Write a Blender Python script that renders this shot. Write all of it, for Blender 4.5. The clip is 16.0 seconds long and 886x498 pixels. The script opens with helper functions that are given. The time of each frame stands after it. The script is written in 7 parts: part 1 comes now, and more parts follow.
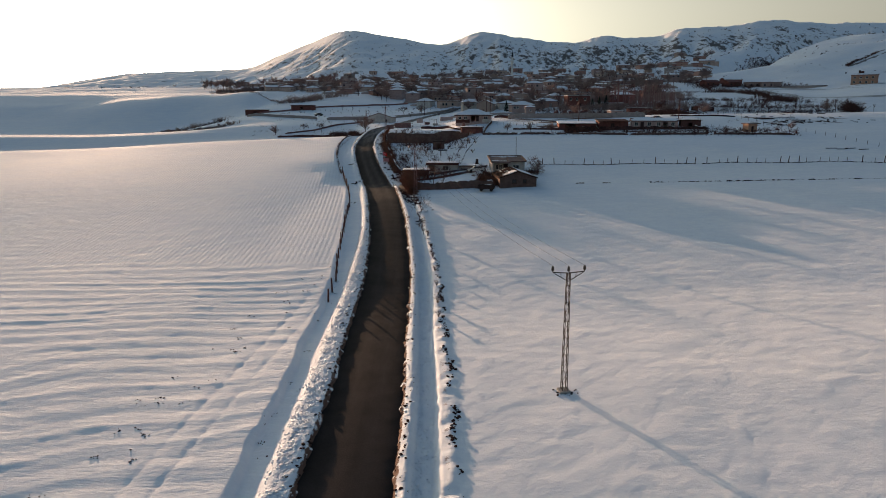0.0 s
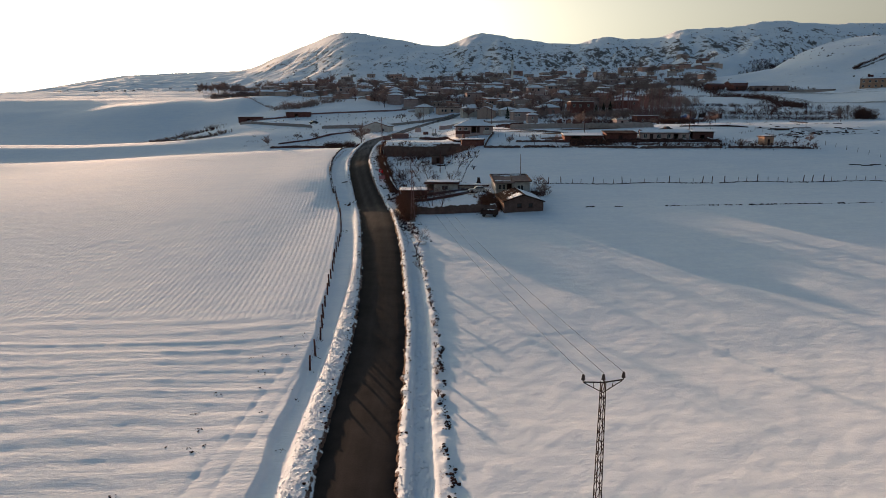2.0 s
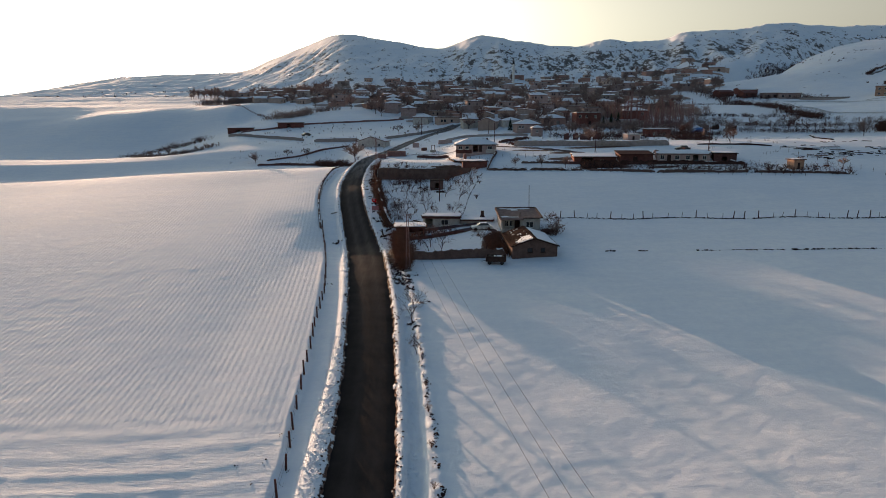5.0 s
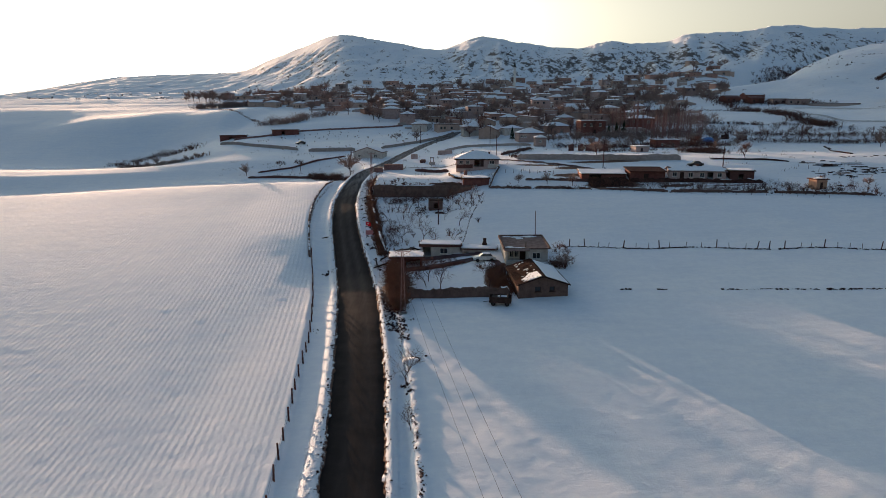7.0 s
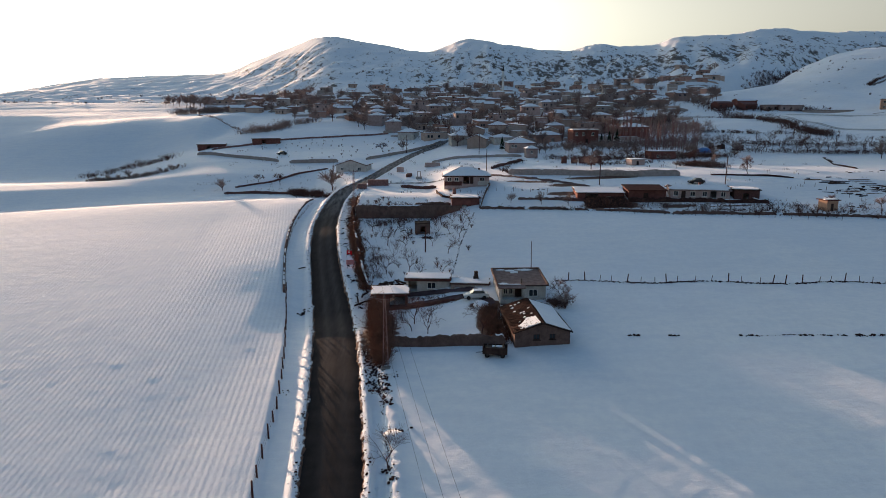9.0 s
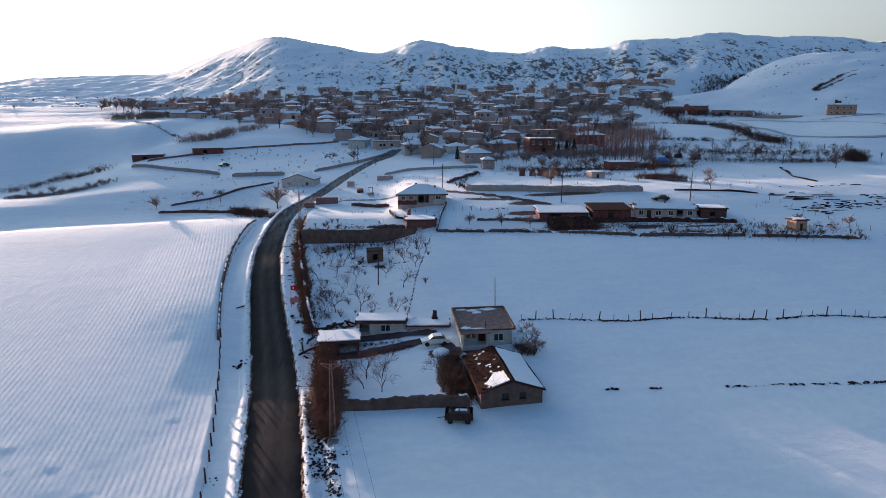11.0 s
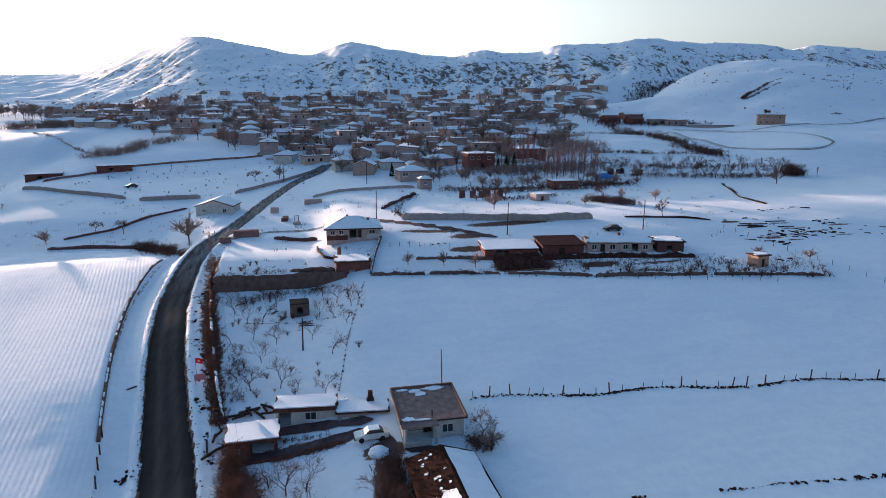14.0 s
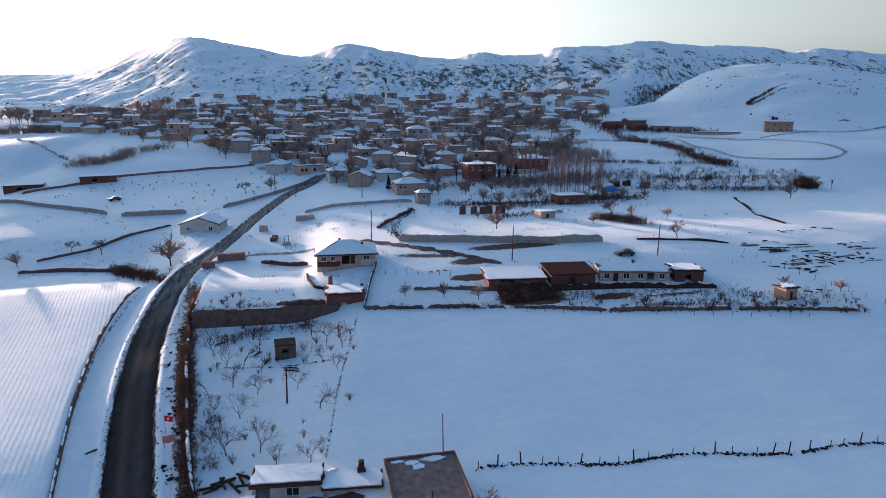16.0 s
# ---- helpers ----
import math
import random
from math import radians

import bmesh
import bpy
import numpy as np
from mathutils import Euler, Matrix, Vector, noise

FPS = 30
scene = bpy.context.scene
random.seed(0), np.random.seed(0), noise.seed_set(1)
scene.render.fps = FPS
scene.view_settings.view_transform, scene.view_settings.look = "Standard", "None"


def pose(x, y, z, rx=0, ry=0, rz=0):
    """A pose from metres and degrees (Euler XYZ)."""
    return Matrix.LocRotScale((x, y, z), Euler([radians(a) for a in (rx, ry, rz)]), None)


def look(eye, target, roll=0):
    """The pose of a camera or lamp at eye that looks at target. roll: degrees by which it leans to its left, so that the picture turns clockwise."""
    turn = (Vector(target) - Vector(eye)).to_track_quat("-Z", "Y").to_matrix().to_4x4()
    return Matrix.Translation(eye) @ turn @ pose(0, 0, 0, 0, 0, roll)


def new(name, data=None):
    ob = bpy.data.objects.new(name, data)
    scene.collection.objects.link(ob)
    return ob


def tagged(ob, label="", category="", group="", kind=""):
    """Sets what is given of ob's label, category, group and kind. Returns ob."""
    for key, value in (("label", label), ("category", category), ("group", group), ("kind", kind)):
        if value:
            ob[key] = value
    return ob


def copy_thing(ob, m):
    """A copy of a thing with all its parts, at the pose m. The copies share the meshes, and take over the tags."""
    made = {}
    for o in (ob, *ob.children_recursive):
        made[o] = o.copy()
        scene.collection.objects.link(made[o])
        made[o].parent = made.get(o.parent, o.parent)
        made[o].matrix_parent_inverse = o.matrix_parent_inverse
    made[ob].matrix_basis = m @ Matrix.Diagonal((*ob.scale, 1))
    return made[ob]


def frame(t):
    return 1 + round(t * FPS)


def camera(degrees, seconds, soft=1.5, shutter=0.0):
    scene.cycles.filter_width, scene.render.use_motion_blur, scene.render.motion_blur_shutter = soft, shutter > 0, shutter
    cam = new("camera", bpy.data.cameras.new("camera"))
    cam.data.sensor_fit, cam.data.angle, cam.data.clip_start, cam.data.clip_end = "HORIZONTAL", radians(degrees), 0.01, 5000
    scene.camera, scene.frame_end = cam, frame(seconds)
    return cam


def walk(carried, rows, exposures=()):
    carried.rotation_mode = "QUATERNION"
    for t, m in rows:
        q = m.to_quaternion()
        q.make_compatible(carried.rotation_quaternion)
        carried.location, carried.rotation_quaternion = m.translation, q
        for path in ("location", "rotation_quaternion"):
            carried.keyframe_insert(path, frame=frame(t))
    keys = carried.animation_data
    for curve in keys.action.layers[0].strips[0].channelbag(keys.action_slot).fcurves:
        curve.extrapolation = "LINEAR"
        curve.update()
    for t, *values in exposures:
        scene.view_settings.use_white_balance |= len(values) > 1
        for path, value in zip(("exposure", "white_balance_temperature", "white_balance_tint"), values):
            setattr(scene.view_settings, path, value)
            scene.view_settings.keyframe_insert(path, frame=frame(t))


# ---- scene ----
cam = camera(68.92, 16.0, soft=0.9)
ROWS = [
    (0.0, 0.00, -0.00, 20.30, -0.00, -11.96, 0.04),
    (0.5, 0.03, 2.66, 21.16, 0.00, -11.95, 0.04),
    (1.0, -0.01, 5.30, 22.05, -0.02, -11.96, 0.10),
    (1.5, -0.03, 8.02, 22.92, -0.07, -11.98, 0.12),
    (2.0, -0.02, 10.69, 23.82, -0.08, -11.99, 0.17),
    (2.5, -0.04, 13.35, 24.73, -0.10, -12.00, 0.15),
    (3.0, -0.02, 16.09, 25.56, -0.10, -11.99, 0.14),
    (3.5, -0.06, 18.88, 26.40, -0.13, -11.99, 0.16),
    (4.0, -0.09, 21.66, 27.25, -0.15, -12.00, 0.20),
    (6.5, -0.02, 35.46, 31.75, -0.18, -12.08, 0.09),
    (7.0, 0.03, 38.17, 32.68, -0.17, -12.10, 0.02),
    (7.5, 0.08, 40.96, 33.58, -0.17, -12.10, -0.01),
    (8.0, 0.08, 43.79, 34.47, -0.18, -12.09, -0.03),
    (8.5, 0.09, 46.64, 35.33, -0.52, -12.09, -0.02),
    (9.0, 0.11, 49.51, 36.18, -1.28, -12.08, -0.01),
    (11.5, 0.64, 64.03, 40.62, -6.50, -12.14, -0.03),
    (12.0, 0.91, 66.90, 41.51, -7.58, -12.15, -0.07),
    (12.5, 1.19, 69.79, 42.36, -8.71, -12.15, -0.07),
    (13.0, 1.52, 72.65, 43.22, -9.79, -12.15, -0.09),
    (13.5, 1.83, 75.53, 44.10, -10.62, -12.14, -0.08),
    (14.0, 2.20, 78.36, 44.99, -11.23, -12.14, -0.10),
    (14.5, 2.54, 81.15, 45.93, -11.37, -12.15, -0.14),
    (15.0, 2.97, 83.98, 46.88, -11.37, -12.17, -0.19),
    (15.5, 3.47, 86.81, 47.67, -11.39, -12.14, -0.24),
    (16.0, 3.91, 89.72, 48.29, -11.43, -12.15, -0.27),
]
walk(cam, [(t, pose(x, y, z, 90 + pitch, roll, yaw)) for t, x, y, z, yaw, pitch, roll in ROWS],
     [(0.0, 0.97, 8200, -3), (8.0, 1.28, 7850, -2), (9.2, 1.35, 7500, -2), (11.3, 1.58, 6250, -2), (16.0, 1.74, 6250, -2)])

# ---- world and sun ----
SUN_HEADING, SUN_HEIGHT = 28.5, 5.4  # degrees left of straight ahead, and over the horizon
world = bpy.data.worlds.new("world")
scene.world = world
world.use_nodes = True
wn = world.node_tree
sky = wn.nodes.new("ShaderNodeTexSky")
sky.sky_type, sky.sun_disc = "NISHITA", False
sky.sun_elevation, sky.sun_rotation = radians(SUN_HEIGHT), radians(-SUN_HEADING)
sky.altitude, sky.air_density, sky.dust_density, sky.ozone_density = 1200, 0.8, 10.0, 2.5
# thin winter haze takes the colour out of the lowest part of the sky, all round
aim, rise, veil, pale, blend = (wn.nodes.new(k) for k in ("ShaderNodeTexCoord", "ShaderNodeSeparateXYZ", "ShaderNodeMapRange", "ShaderNodeMix", "ShaderNodeMix"))
grey = wn.nodes.new("ShaderNodeRGBToBW")
wn.links.new(aim.outputs["Generated"], rise.inputs[0])
wn.links.new(rise.outputs["Z"], veil.inputs["Value"])
veil.interpolation_type = "SMOOTHSTEP"
for k, v in (("From Min", 0.12), ("From Max", 0.5), ("To Min", 0.85), ("To Max", 0.0)):
    veil.inputs[k].default_value = v
blend.data_type = pale.data_type = "RGBA"
pale.blend_type, pale.inputs[0].default_value, pale.inputs[7].default_value = "MULTIPLY", 1.0, (1.14, 1.09, 1.10, 1)
wn.links.new(sky.outputs[0], grey.inputs[0])
wn.links.new(grey.outputs[0], pale.inputs[6])
for a, b in ((veil.outputs[0], blend.inputs[0]), (sky.outputs[0], blend.inputs[6]), (pale.outputs[2], blend.inputs[7]), (blend.outputs[2], wn.nodes["Background"].inputs[0])):
    wn.links.new(a, b)
wn.nodes["Background"].inputs[1].default_value = 0.15
sun = new("sun", bpy.data.lights.new("sun", "SUN"))
sun.data.energy, sun.data.angle, sun.data.color = 4.7, radians(0.6), (1.0, 0.66, 0.55)
sun.matrix_world = look((-math.sin(radians(SUN_HEADING)) * 300, math.cos(radians(SUN_HEADING)) * 300, math.tan(radians(SUN_HEIGHT)) * 300 + 200), (0, 0, 200))


def smooth(a, b, v):
    s = np.clip((np.asarray(v, float) - a) / (b - a), 0, 1)
    return s * s * (3 - 2 * s)


def curve(v, xs, ys):
    """A rounded line through a few knots."""
    v, xs, ys = np.asarray(v, float), np.array(xs, float), np.array(ys, float)
    d = np.diff(ys) / np.diff(xs)
    m = np.zeros(len(xs))
    m[1:-1] = np.where(d[1:] * d[:-1] > 0, 2 * d[1:] * d[:-1] / (d[1:] + d[:-1] + 1e-12), 0)
    m[0], m[-1] = d[0], d[-1]
    i = np.clip(np.searchsorted(xs, v) - 1, 0, len(xs) - 2)
    h = xs[i + 1] - xs[i]
    s = np.clip((v - xs[i]) / h, 0, 1)
    return (ys[i] * (1 + 2 * s) * (1 - s) ** 2 + m[i] * h * s * (1 - s) ** 2
            + ys[i + 1] * s * s * (3 - 2 * s) + m[i + 1] * h * s * s * (s - 1))


def wave_noise(x, y, size, seed):
    """Cheap smooth noise, about -1 to 1."""
    r = np.random.RandomState(seed)
    total = np.zeros(np.broadcast(x, y).shape)
    for k in range(7):
        a, p, q = r.uniform(0, 6.283, 3)
        f = 6.283 / size * r.uniform(0.5, 1.6)
        total = total + np.sin((x * np.cos(a) + y * np.sin(a)) * f + p + 1.3 * np.sin((x * np.sin(a) - y * np.cos(a)) * f * 0.7 + q))
    return total / 4.5


def skyline(a):
    """Steepness at which the ridge stands over the eye, by heading x / y."""
    return curve(a, SKY_A, SKY_E)


def ridge_distance(a):
    return curve(a, [-0.9, -0.45, -0.3, -0.2, -0.13, 0.065, 0.25, 0.48, 0.75, 1.3], [1500, 1450, 1400, 1180, 980, 920, 860, 820, 840, 800])


SKY_A = [-1.2, -0.9, -0.667, -0.452, -0.299, -0.239, -0.205, -0.14, -0.071, -0.004, 0.061, 0.13, 0.181, 0.247, 0.306, 0.355, 0.43, 0.472, 0.554, 0.66, 0.723, 0.771, 0.892, 1.1, 1.5]
SKY_E = [0.015, 0.02, 0.03, 0.058, 0.064, 0.085, 0.098, 0.118, 0.109, 0.099, 0.116, 0.106, 0.101, 0.109, 0.108, 0.122, 0.124, 0.132, 0.129, 0.13, 0.122, 0.128, 0.123, 0.12, 0.1]


def road_x(y):
    """The middle of the road."""
    return curve(y, [-400, -40, 32, 44, 55.5, 73, 101, 138, 150, 166, 182, 200, 209, 218, 227, 246, 263, 277, 292, 320, 356, 400, 470],
                 [-5, -5, -5.4, -5.55, -6.0, -6.5, -8.6, -13.4, -15.5, -18.7, -21.6, -23.8, -24.3, -24.4, -23.6, -19.4, -16.3, -14.0, -11.4, -5.2, 8.6, 26, 60])


def road_half(y):
    """Half the width of the cleared asphalt."""
    return curve(y, [-400, 92, 110, 150, 164, 200, 212, 228, 250, 470], [2.57, 2.6, 2.8, 2.8, 2.6, 2.42, 2.2, 1.95, 1.75, 1.75])


def road_u(x, y):
    """The place across the road, as if it were 5.2 m wide all along."""
    u = (x - road_x(y)) / np.sqrt(1 + ((road_x(y + 1) - road_x(y - 1)) / 2) ** 2)
    h = road_half(y)
    return np.where(np.abs(u) < h, u * 2.6 / h, u + np.sign(u) * (2.6 - h))


def base_height(x, y):
    """The ground without furrows, banks and gullies."""
    x, y = np.asarray(x, float), np.asarray(y, float)
    yc = np.minimum(y, 600)
    z = curve(yc, [-600, 0, 43, 63, 82, 112, 130, 152, 184, 200, 215, 235, 280, 320, 420, 520, 620],
              [-6, -1.4, 0, 0.3, 1.4, 3.5, 4.7, 6.9, 11.2, 13.2, 15.6, 17.4, 18.3, 19.6, 30, 38, 47])
    tilt = curve(yc, [-100, 40, 60, 100, 130, 150, 180, 215, 240, 290, 340, 420], [0.05, 0.055, 0.045, 0.032, 0.032, 0.033, 0.034, 0.03, 0.022, 0.008, 0.03, 0.008])
    z = z + tilt * np.clip(x, 0, 90) + tilt * 0.4 * np.clip(x - 90, 0, 150)
    z = z + 0.028 * np.clip(x + 10, -60, 0) * (1 - smooth(90, 150, y))
    z = z + 5 * smooth(170, 250, x) * smooth(290, 345, y) * (1 - smooth(345, 430, y))
    # lower ground beside the road and under the orchard
    left = curve(yc, [-100, 120, 135, 150, 184, 200, 215, 235, 280, 330, 400], [0, 0, -0.5, -2.1, -2.0, -2.6, -3.2, -2.8, -1.6, -0.6, 0])
    edge = 9.0 * smooth(172, 195, yc)
    z = z + left * (1 - smooth(0, 1, (x + 10 - edge) / (20 - 0.7 * edge)))
    # the terrace above the orchard
    z = z + 2.5 * smooth(203.6, 204.6, y) * (1 - smooth(212, 235, y)) * smooth(-19, -17.5, x) * (1 - smooth(0, 12, x))
    # the ploughed field rises evenly to its far edge
    field = curve(yc, [-600, 0, 60, 83, 150, 200, 235, 250], [-5, -1.2, 0.1, 0.9, 5.9, 9.6, 11.9, 12.0]) + curve(x, [-400, -180, -155, -131, -86, -60, -36, -20], [-9, -5.6, -4.8, -4.3, -1.9, -0.8, 0, 0.2]) * np.clip((yc - 40) / 195, 0, 1)
    z = z + (field - z) * (1 - smooth(-28, -17 - 6 * smooth(120, 180, yc), x)) * (1 - smooth(236, 262, y))
    # the dip behind it
    z = z - curve(yc, [-50, 230, 240, 258, 275, 300], [0, 0, 0.8, 3.4, 1.4, 0]) * (1 - smooth(-38, -26, x))
    # the hollow with the scrub, and the mound behind it
    z = z + curve(np.clip(x, -400, 0), [-400, -250, -200, -165, -135, -120, -104, -90, 0], [2, 3, 7.5, 10.5, 10.5, 8.5, 1.0, 0, 0]) * np.exp(-((y - 415) / 48) ** 2)
    z = z - 13 * (1 - smooth(-150, -85, x)) * smooth(235, 345, y) * (1 - smooth(385, 500, y)) - 3 * (1 - smooth(-180, -100, x)) * smooth(400, 500, y)
    z = z - 2.5 * np.exp(-((x + 105) ** 2 / 500 + (y - 288) ** 2 / 260))
    z = z + 42 * np.exp(-((x - 405) ** 2 / (2 * 118 ** 2) + (y - 575) ** 2 / (2 * 95 ** 2)))
    # mountains
    a = x / np.maximum(y, 1)
    far = ridge_distance(a)
    top = 20.3 + skyline(a) * far
    foot = 560 + 90 * (1 - smooth(-0.30, -0.06, a))
    s = (y - foot) / (far - foot)
    up = np.clip(s, 0, 1)
    late = 1 - smooth(-0.36, -0.27, a)
    flank = 1 - smooth(-0.26, -0.03, a)
    up = (1 - flank) * (0.55 * up ** 1.6 + 0.45 * smooth(0, 1, up)) + flank * ((1 - late) * up ** 1.15 + late * up ** 1.4)
    m = z + (top - z) * up - np.clip(s - 1, 0, 3) * 60
    m = np.where(y > foot, m, z)
    # the gully between hill and mountain
    off = x - curve(np.clip(y, 520, 760), [520, 575, 610, 700, 760], [225, 252, 296, 385, 430])
    return m - 20 * np.exp(-(off / 34) ** 2) * smooth(520, 580, y) * (1 - smooth(690, 760, y))


def gully(x, y):
    """Ribs and gullies of the mountain side."""
    up = smooth(600, 720, y)
    a = x / np.maximum(y, 1) * 1000
    fold = np.abs(wave_noise(a + 0.12 * y, y * 0.35, 120, 5)) + 0.6 * np.abs(wave_noise(a - 0.1 * y, y * 0.4, 60, 6)) + 0.38 * np.abs(wave_noise(a + 0.2 * y, y * 0.6, 26, 7))
    return up * (0.06 + 0.1 * smooth(-330, -180, x) + 0.74 * smooth(-120, 160, x)) * (4.4 - 7.5 * fold) * (1 - 0.75 * smooth(0.82, 1.0, y / ridge_distance(x / np.maximum(y, 1))))


def height(x, y):
    """The snow's surface, with road bed, snow banks, furrows and drifts."""
    x, y = np.asarray(x, float), np.asarray(y, float)
    z = base_height(x, y)
    c = road_x(y)
    u = road_u(x, y)
    on = (1 - smooth(380, 430, y)) * smooth(-300, -200, y)
    zc = base_height(c, y)
    level = (1 - smooth(3.2, 7.0, np.abs(u))) * on
    z = z + (zc - z) * level
    ragged = 0.17 * wave_noise(x, y, 3.4, 55) + 0.12 * wave_noise(x, y, 1.2, 56)
    z = z - 0.30 * (1 - smooth(2.6, 2.86, np.abs(u + 0.12) + ragged)) * on
    rough = 0.5 + 0.5 * wave_noise(x, y, 2.1, 11)
    lump = 0.6 + 0.3 * wave_noise(x, y, 0.9, 12)
    near = 1 - smooth(230, 330, y)
    z = z + on * near * ((0.15 - 0.08 * smooth(75, 100, y)) * np.exp(-((u + 3.6) / (0.7 - 0.3 * smooth(80, 110, y))) ** 2) + 0.26 * np.exp(-((u - 3.15) / 0.4) ** 2)) * lump
    # crumbled crust of the ploughed snow
    z = z + on * near * smooth(-5.3 + 1.2 * smooth(80, 110, y), -4.4 + 0.7 * smooth(80, 110, y), u) * (1 - smooth(-3.0, -2.7, u)) * (0.08 * np.abs(wave_noise(x, y, 0.55, 51)) + 0.12 * np.abs(wave_noise(x * 1.6, y * 0.7, 1.3, 52)))
    z = z + on * near * smooth(2.9, 3.2, u) * (1 - smooth(5.0, 5.6, u)) * (0.09 * np.abs(wave_noise(x, y, 0.7, 53)) + 0.15 * np.abs(wave_noise(x * 1.4, y * 0.8, 1.7, 54)))
    # sunken verge left of the road, ditch and stony rim right of it
    z = z - on * near * (0.42 + 0.05 * smooth(58, 76, y)) * smooth(0, 1, (u + 6.9 + 0.2 * smooth(64, 80, y) + 0.22 * wave_noise(x, y, 9, 31)) / 0.6) * (1 - smooth(-5.4 + 1.1 * smooth(70, 105, y), -4.4 + 0.7 * smooth(70, 105, y), u)) * (1 - 0.5 * smooth(150, 200, y))
    z = z - on * near * 0.5 * smooth(3.4, 3.8, u) * (1 - smooth(4.8, 5.4, u)) * (1 - smooth(118, 140, y))
    z = z + on * (1 - smooth(108, 124, y)) * 0.22 * np.exp(-((u - 5.9) / 0.6) ** 2) * (0.3 + rough)
    # field edge bank, left
    edge = u + 8.0
    z = z + on * smooth(150, 172, y) * (1 - smooth(222, 236, y)) * 0.7 * (1 - smooth(-0.5, 0.4, edge)) * (1 - smooth(0, 20, -edge))
    # furrows of the ploughed field
    field = (1 - smooth(-15.5, -13.0, x - 0.22 * (60 - y) * (y < 60) + 0.05 * np.clip(y - 100, 0, 200) + 4.5 * smooth(150, 210, y))) * smooth(-300, -250, x)
    turn = smooth(62, 78, y)
    field = field * (1 - turn) + turn * (1 - smooth(-7.9, -7.1, u)) * smooth(-300, -250, x)
    along = field * smooth(80, 86, y + 1.2 * wave_noise(x, y, 18, 13)) * (1 - smooth(228, 240, y))
    phase = (x + 0.055 * y * 1.0 + 0.00055 * (y - 80) ** 2) * 6.283 / 0.74
    z = z + along * (0.008 + 0.004 * wave_noise(x, y, 9, 14)) * np.sin(phase + 0.7 * wave_noise(x, y, 14, 15)) * (1 - smooth(90, 130, y))
    across = field * (1 - smooth(78, 86, y)) * smooth(48, 62, y - 0.12 * x)
    ph = (y - 0.10 * x + 1.1 * wave_noise(x, y, 26, 16)) * 6.283 / 2.6
    z = z + across * (0.027 * (1 - np.abs(np.sin(ph * 0.5)) * 2) * (0.9 + 0.4 * wave_noise(x, y, 20, 17)) + 0.011 * (1 - 2 * np.abs(np.sin(ph * 1.1 + wave_noise(x, y, 16, 33)))))
    low = field * (1 - smooth(48, 64, y - 0.12 * x))
    ph = (y * 0.9 - 0.20 * x + 1.6 * wave_noise(x, y, 22, 18)) * 6.283 / 3.1
    z = z + low * (0.026 * (1 - np.abs(np.sin(ph * 0.5)) * 2) + 0.011 * (1 - 2 * np.abs(np.sin(ph * 1.2 + 1.2 * wave_noise(x, y, 15, 34)))))
    # two old wheel ruts leading off to the field
    for off in (0.0, 1.9):
        z = z - 0.05 * np.exp(-((x + 12.9 + off + 0.09 * (70 - y)) / 0.28) ** 2) * (1 - smooth(66, 74, y)) * (0.7 + 0.4 * wave_noise(x, y, 7, 61))
    # wind drifts
    open_snow = 1 - (1 - smooth(4.5, 7, np.abs(u))) * on
    z = z + open_snow * (0.05 * (1 - 0.75 * field) * wave_noise(x, y, 17, 19) + 0.018 * wave_noise(x, y * 1.5, 5, 20) + 0.010 * wave_noise(x, y * 1.8, 1.7, 21) * (1 - smooth(120, 180, y)))
    # sharp-edged scallops on the snow field
    scallop = smooth(0.22, 0.42, wave_noise(x + 0.4 * y, y * 1.6 - 0.3 * x, 6.5, 35)) * smooth(5, 9, u) * (1 - smooth(100, 150, y))
    z = z + scallop * 0.016 + 0.012 * smooth(0.45, 0.6, wave_noise(x - 0.5 * y, y * 1.3 + 0.2 * x, 4.2, 36)) * smooth(5, 9, u) * (1 - smooth(100, 150, y))
    z = z + smooth(240, 420, y) * (0.25 + 0.75 * smooth(-150, -40, x)) * (0.6 * wave_noise(x, y, 40, 22) + 1.1 * wave_noise(x, y, 95, 23))
    # knolls and hollows of the mountain side
    knoll = smooth(640, 740, y) * (1 - 0.8 * smooth(0.84, 1.0, y / ridge_distance(x / np.maximum(y, 1))))
    z = z + knoll * (2.6 * wave_noise(x, y, 120, 24) + 1.6 * wave_noise(x, y, 55, 25) + 0.7 * wave_noise(x, y, 24, 26))
    return z + gully(x, y)


def sampled(x0, x1, y0, y1, step):
    xs, ys = np.arange(x0, x1, step), np.arange(y0, y1, step)
    return x0, y0, step, height(*np.meshgrid(xs, ys)), len(xs), len(ys)


GRIDS = [sampled(-45, 132, 18, 262, 0.4), sampled(-260, 380, -20, 740, 1.6)]
ROAD_TABLE = road_x(np.arange(-20, 480, 0.5)).tolist()


def ground(x, y):
    """The snow's height at a place."""
    for x0, y0, step, z, nx, ny in GRIDS:
        u, v = (x - x0) / step, (y - y0) / step
        if 0 <= u < nx - 1 and 0 <= v < ny - 1:
            i, j = int(u), int(v)
            u, v = u - i, v - j
            return float((z[j, i] * (1 - u) + z[j, i + 1] * u) * (1 - v) + (z[j + 1, i] * (1 - u) + z[j + 1, i + 1] * u) * v)
    return float(height(x, y))


def road_at(y):
    return ROAD_TABLE[min(max(int((y + 20) * 2 + 0.5), 0), len(ROAD_TABLE) - 1)]



def verge(y, u):
    """A place beside the road, u metres off the middle of a road 5.2 m wide."""
    return road_at(y) + u + math.copysign(float(road_half(y)) - 2.6, u)


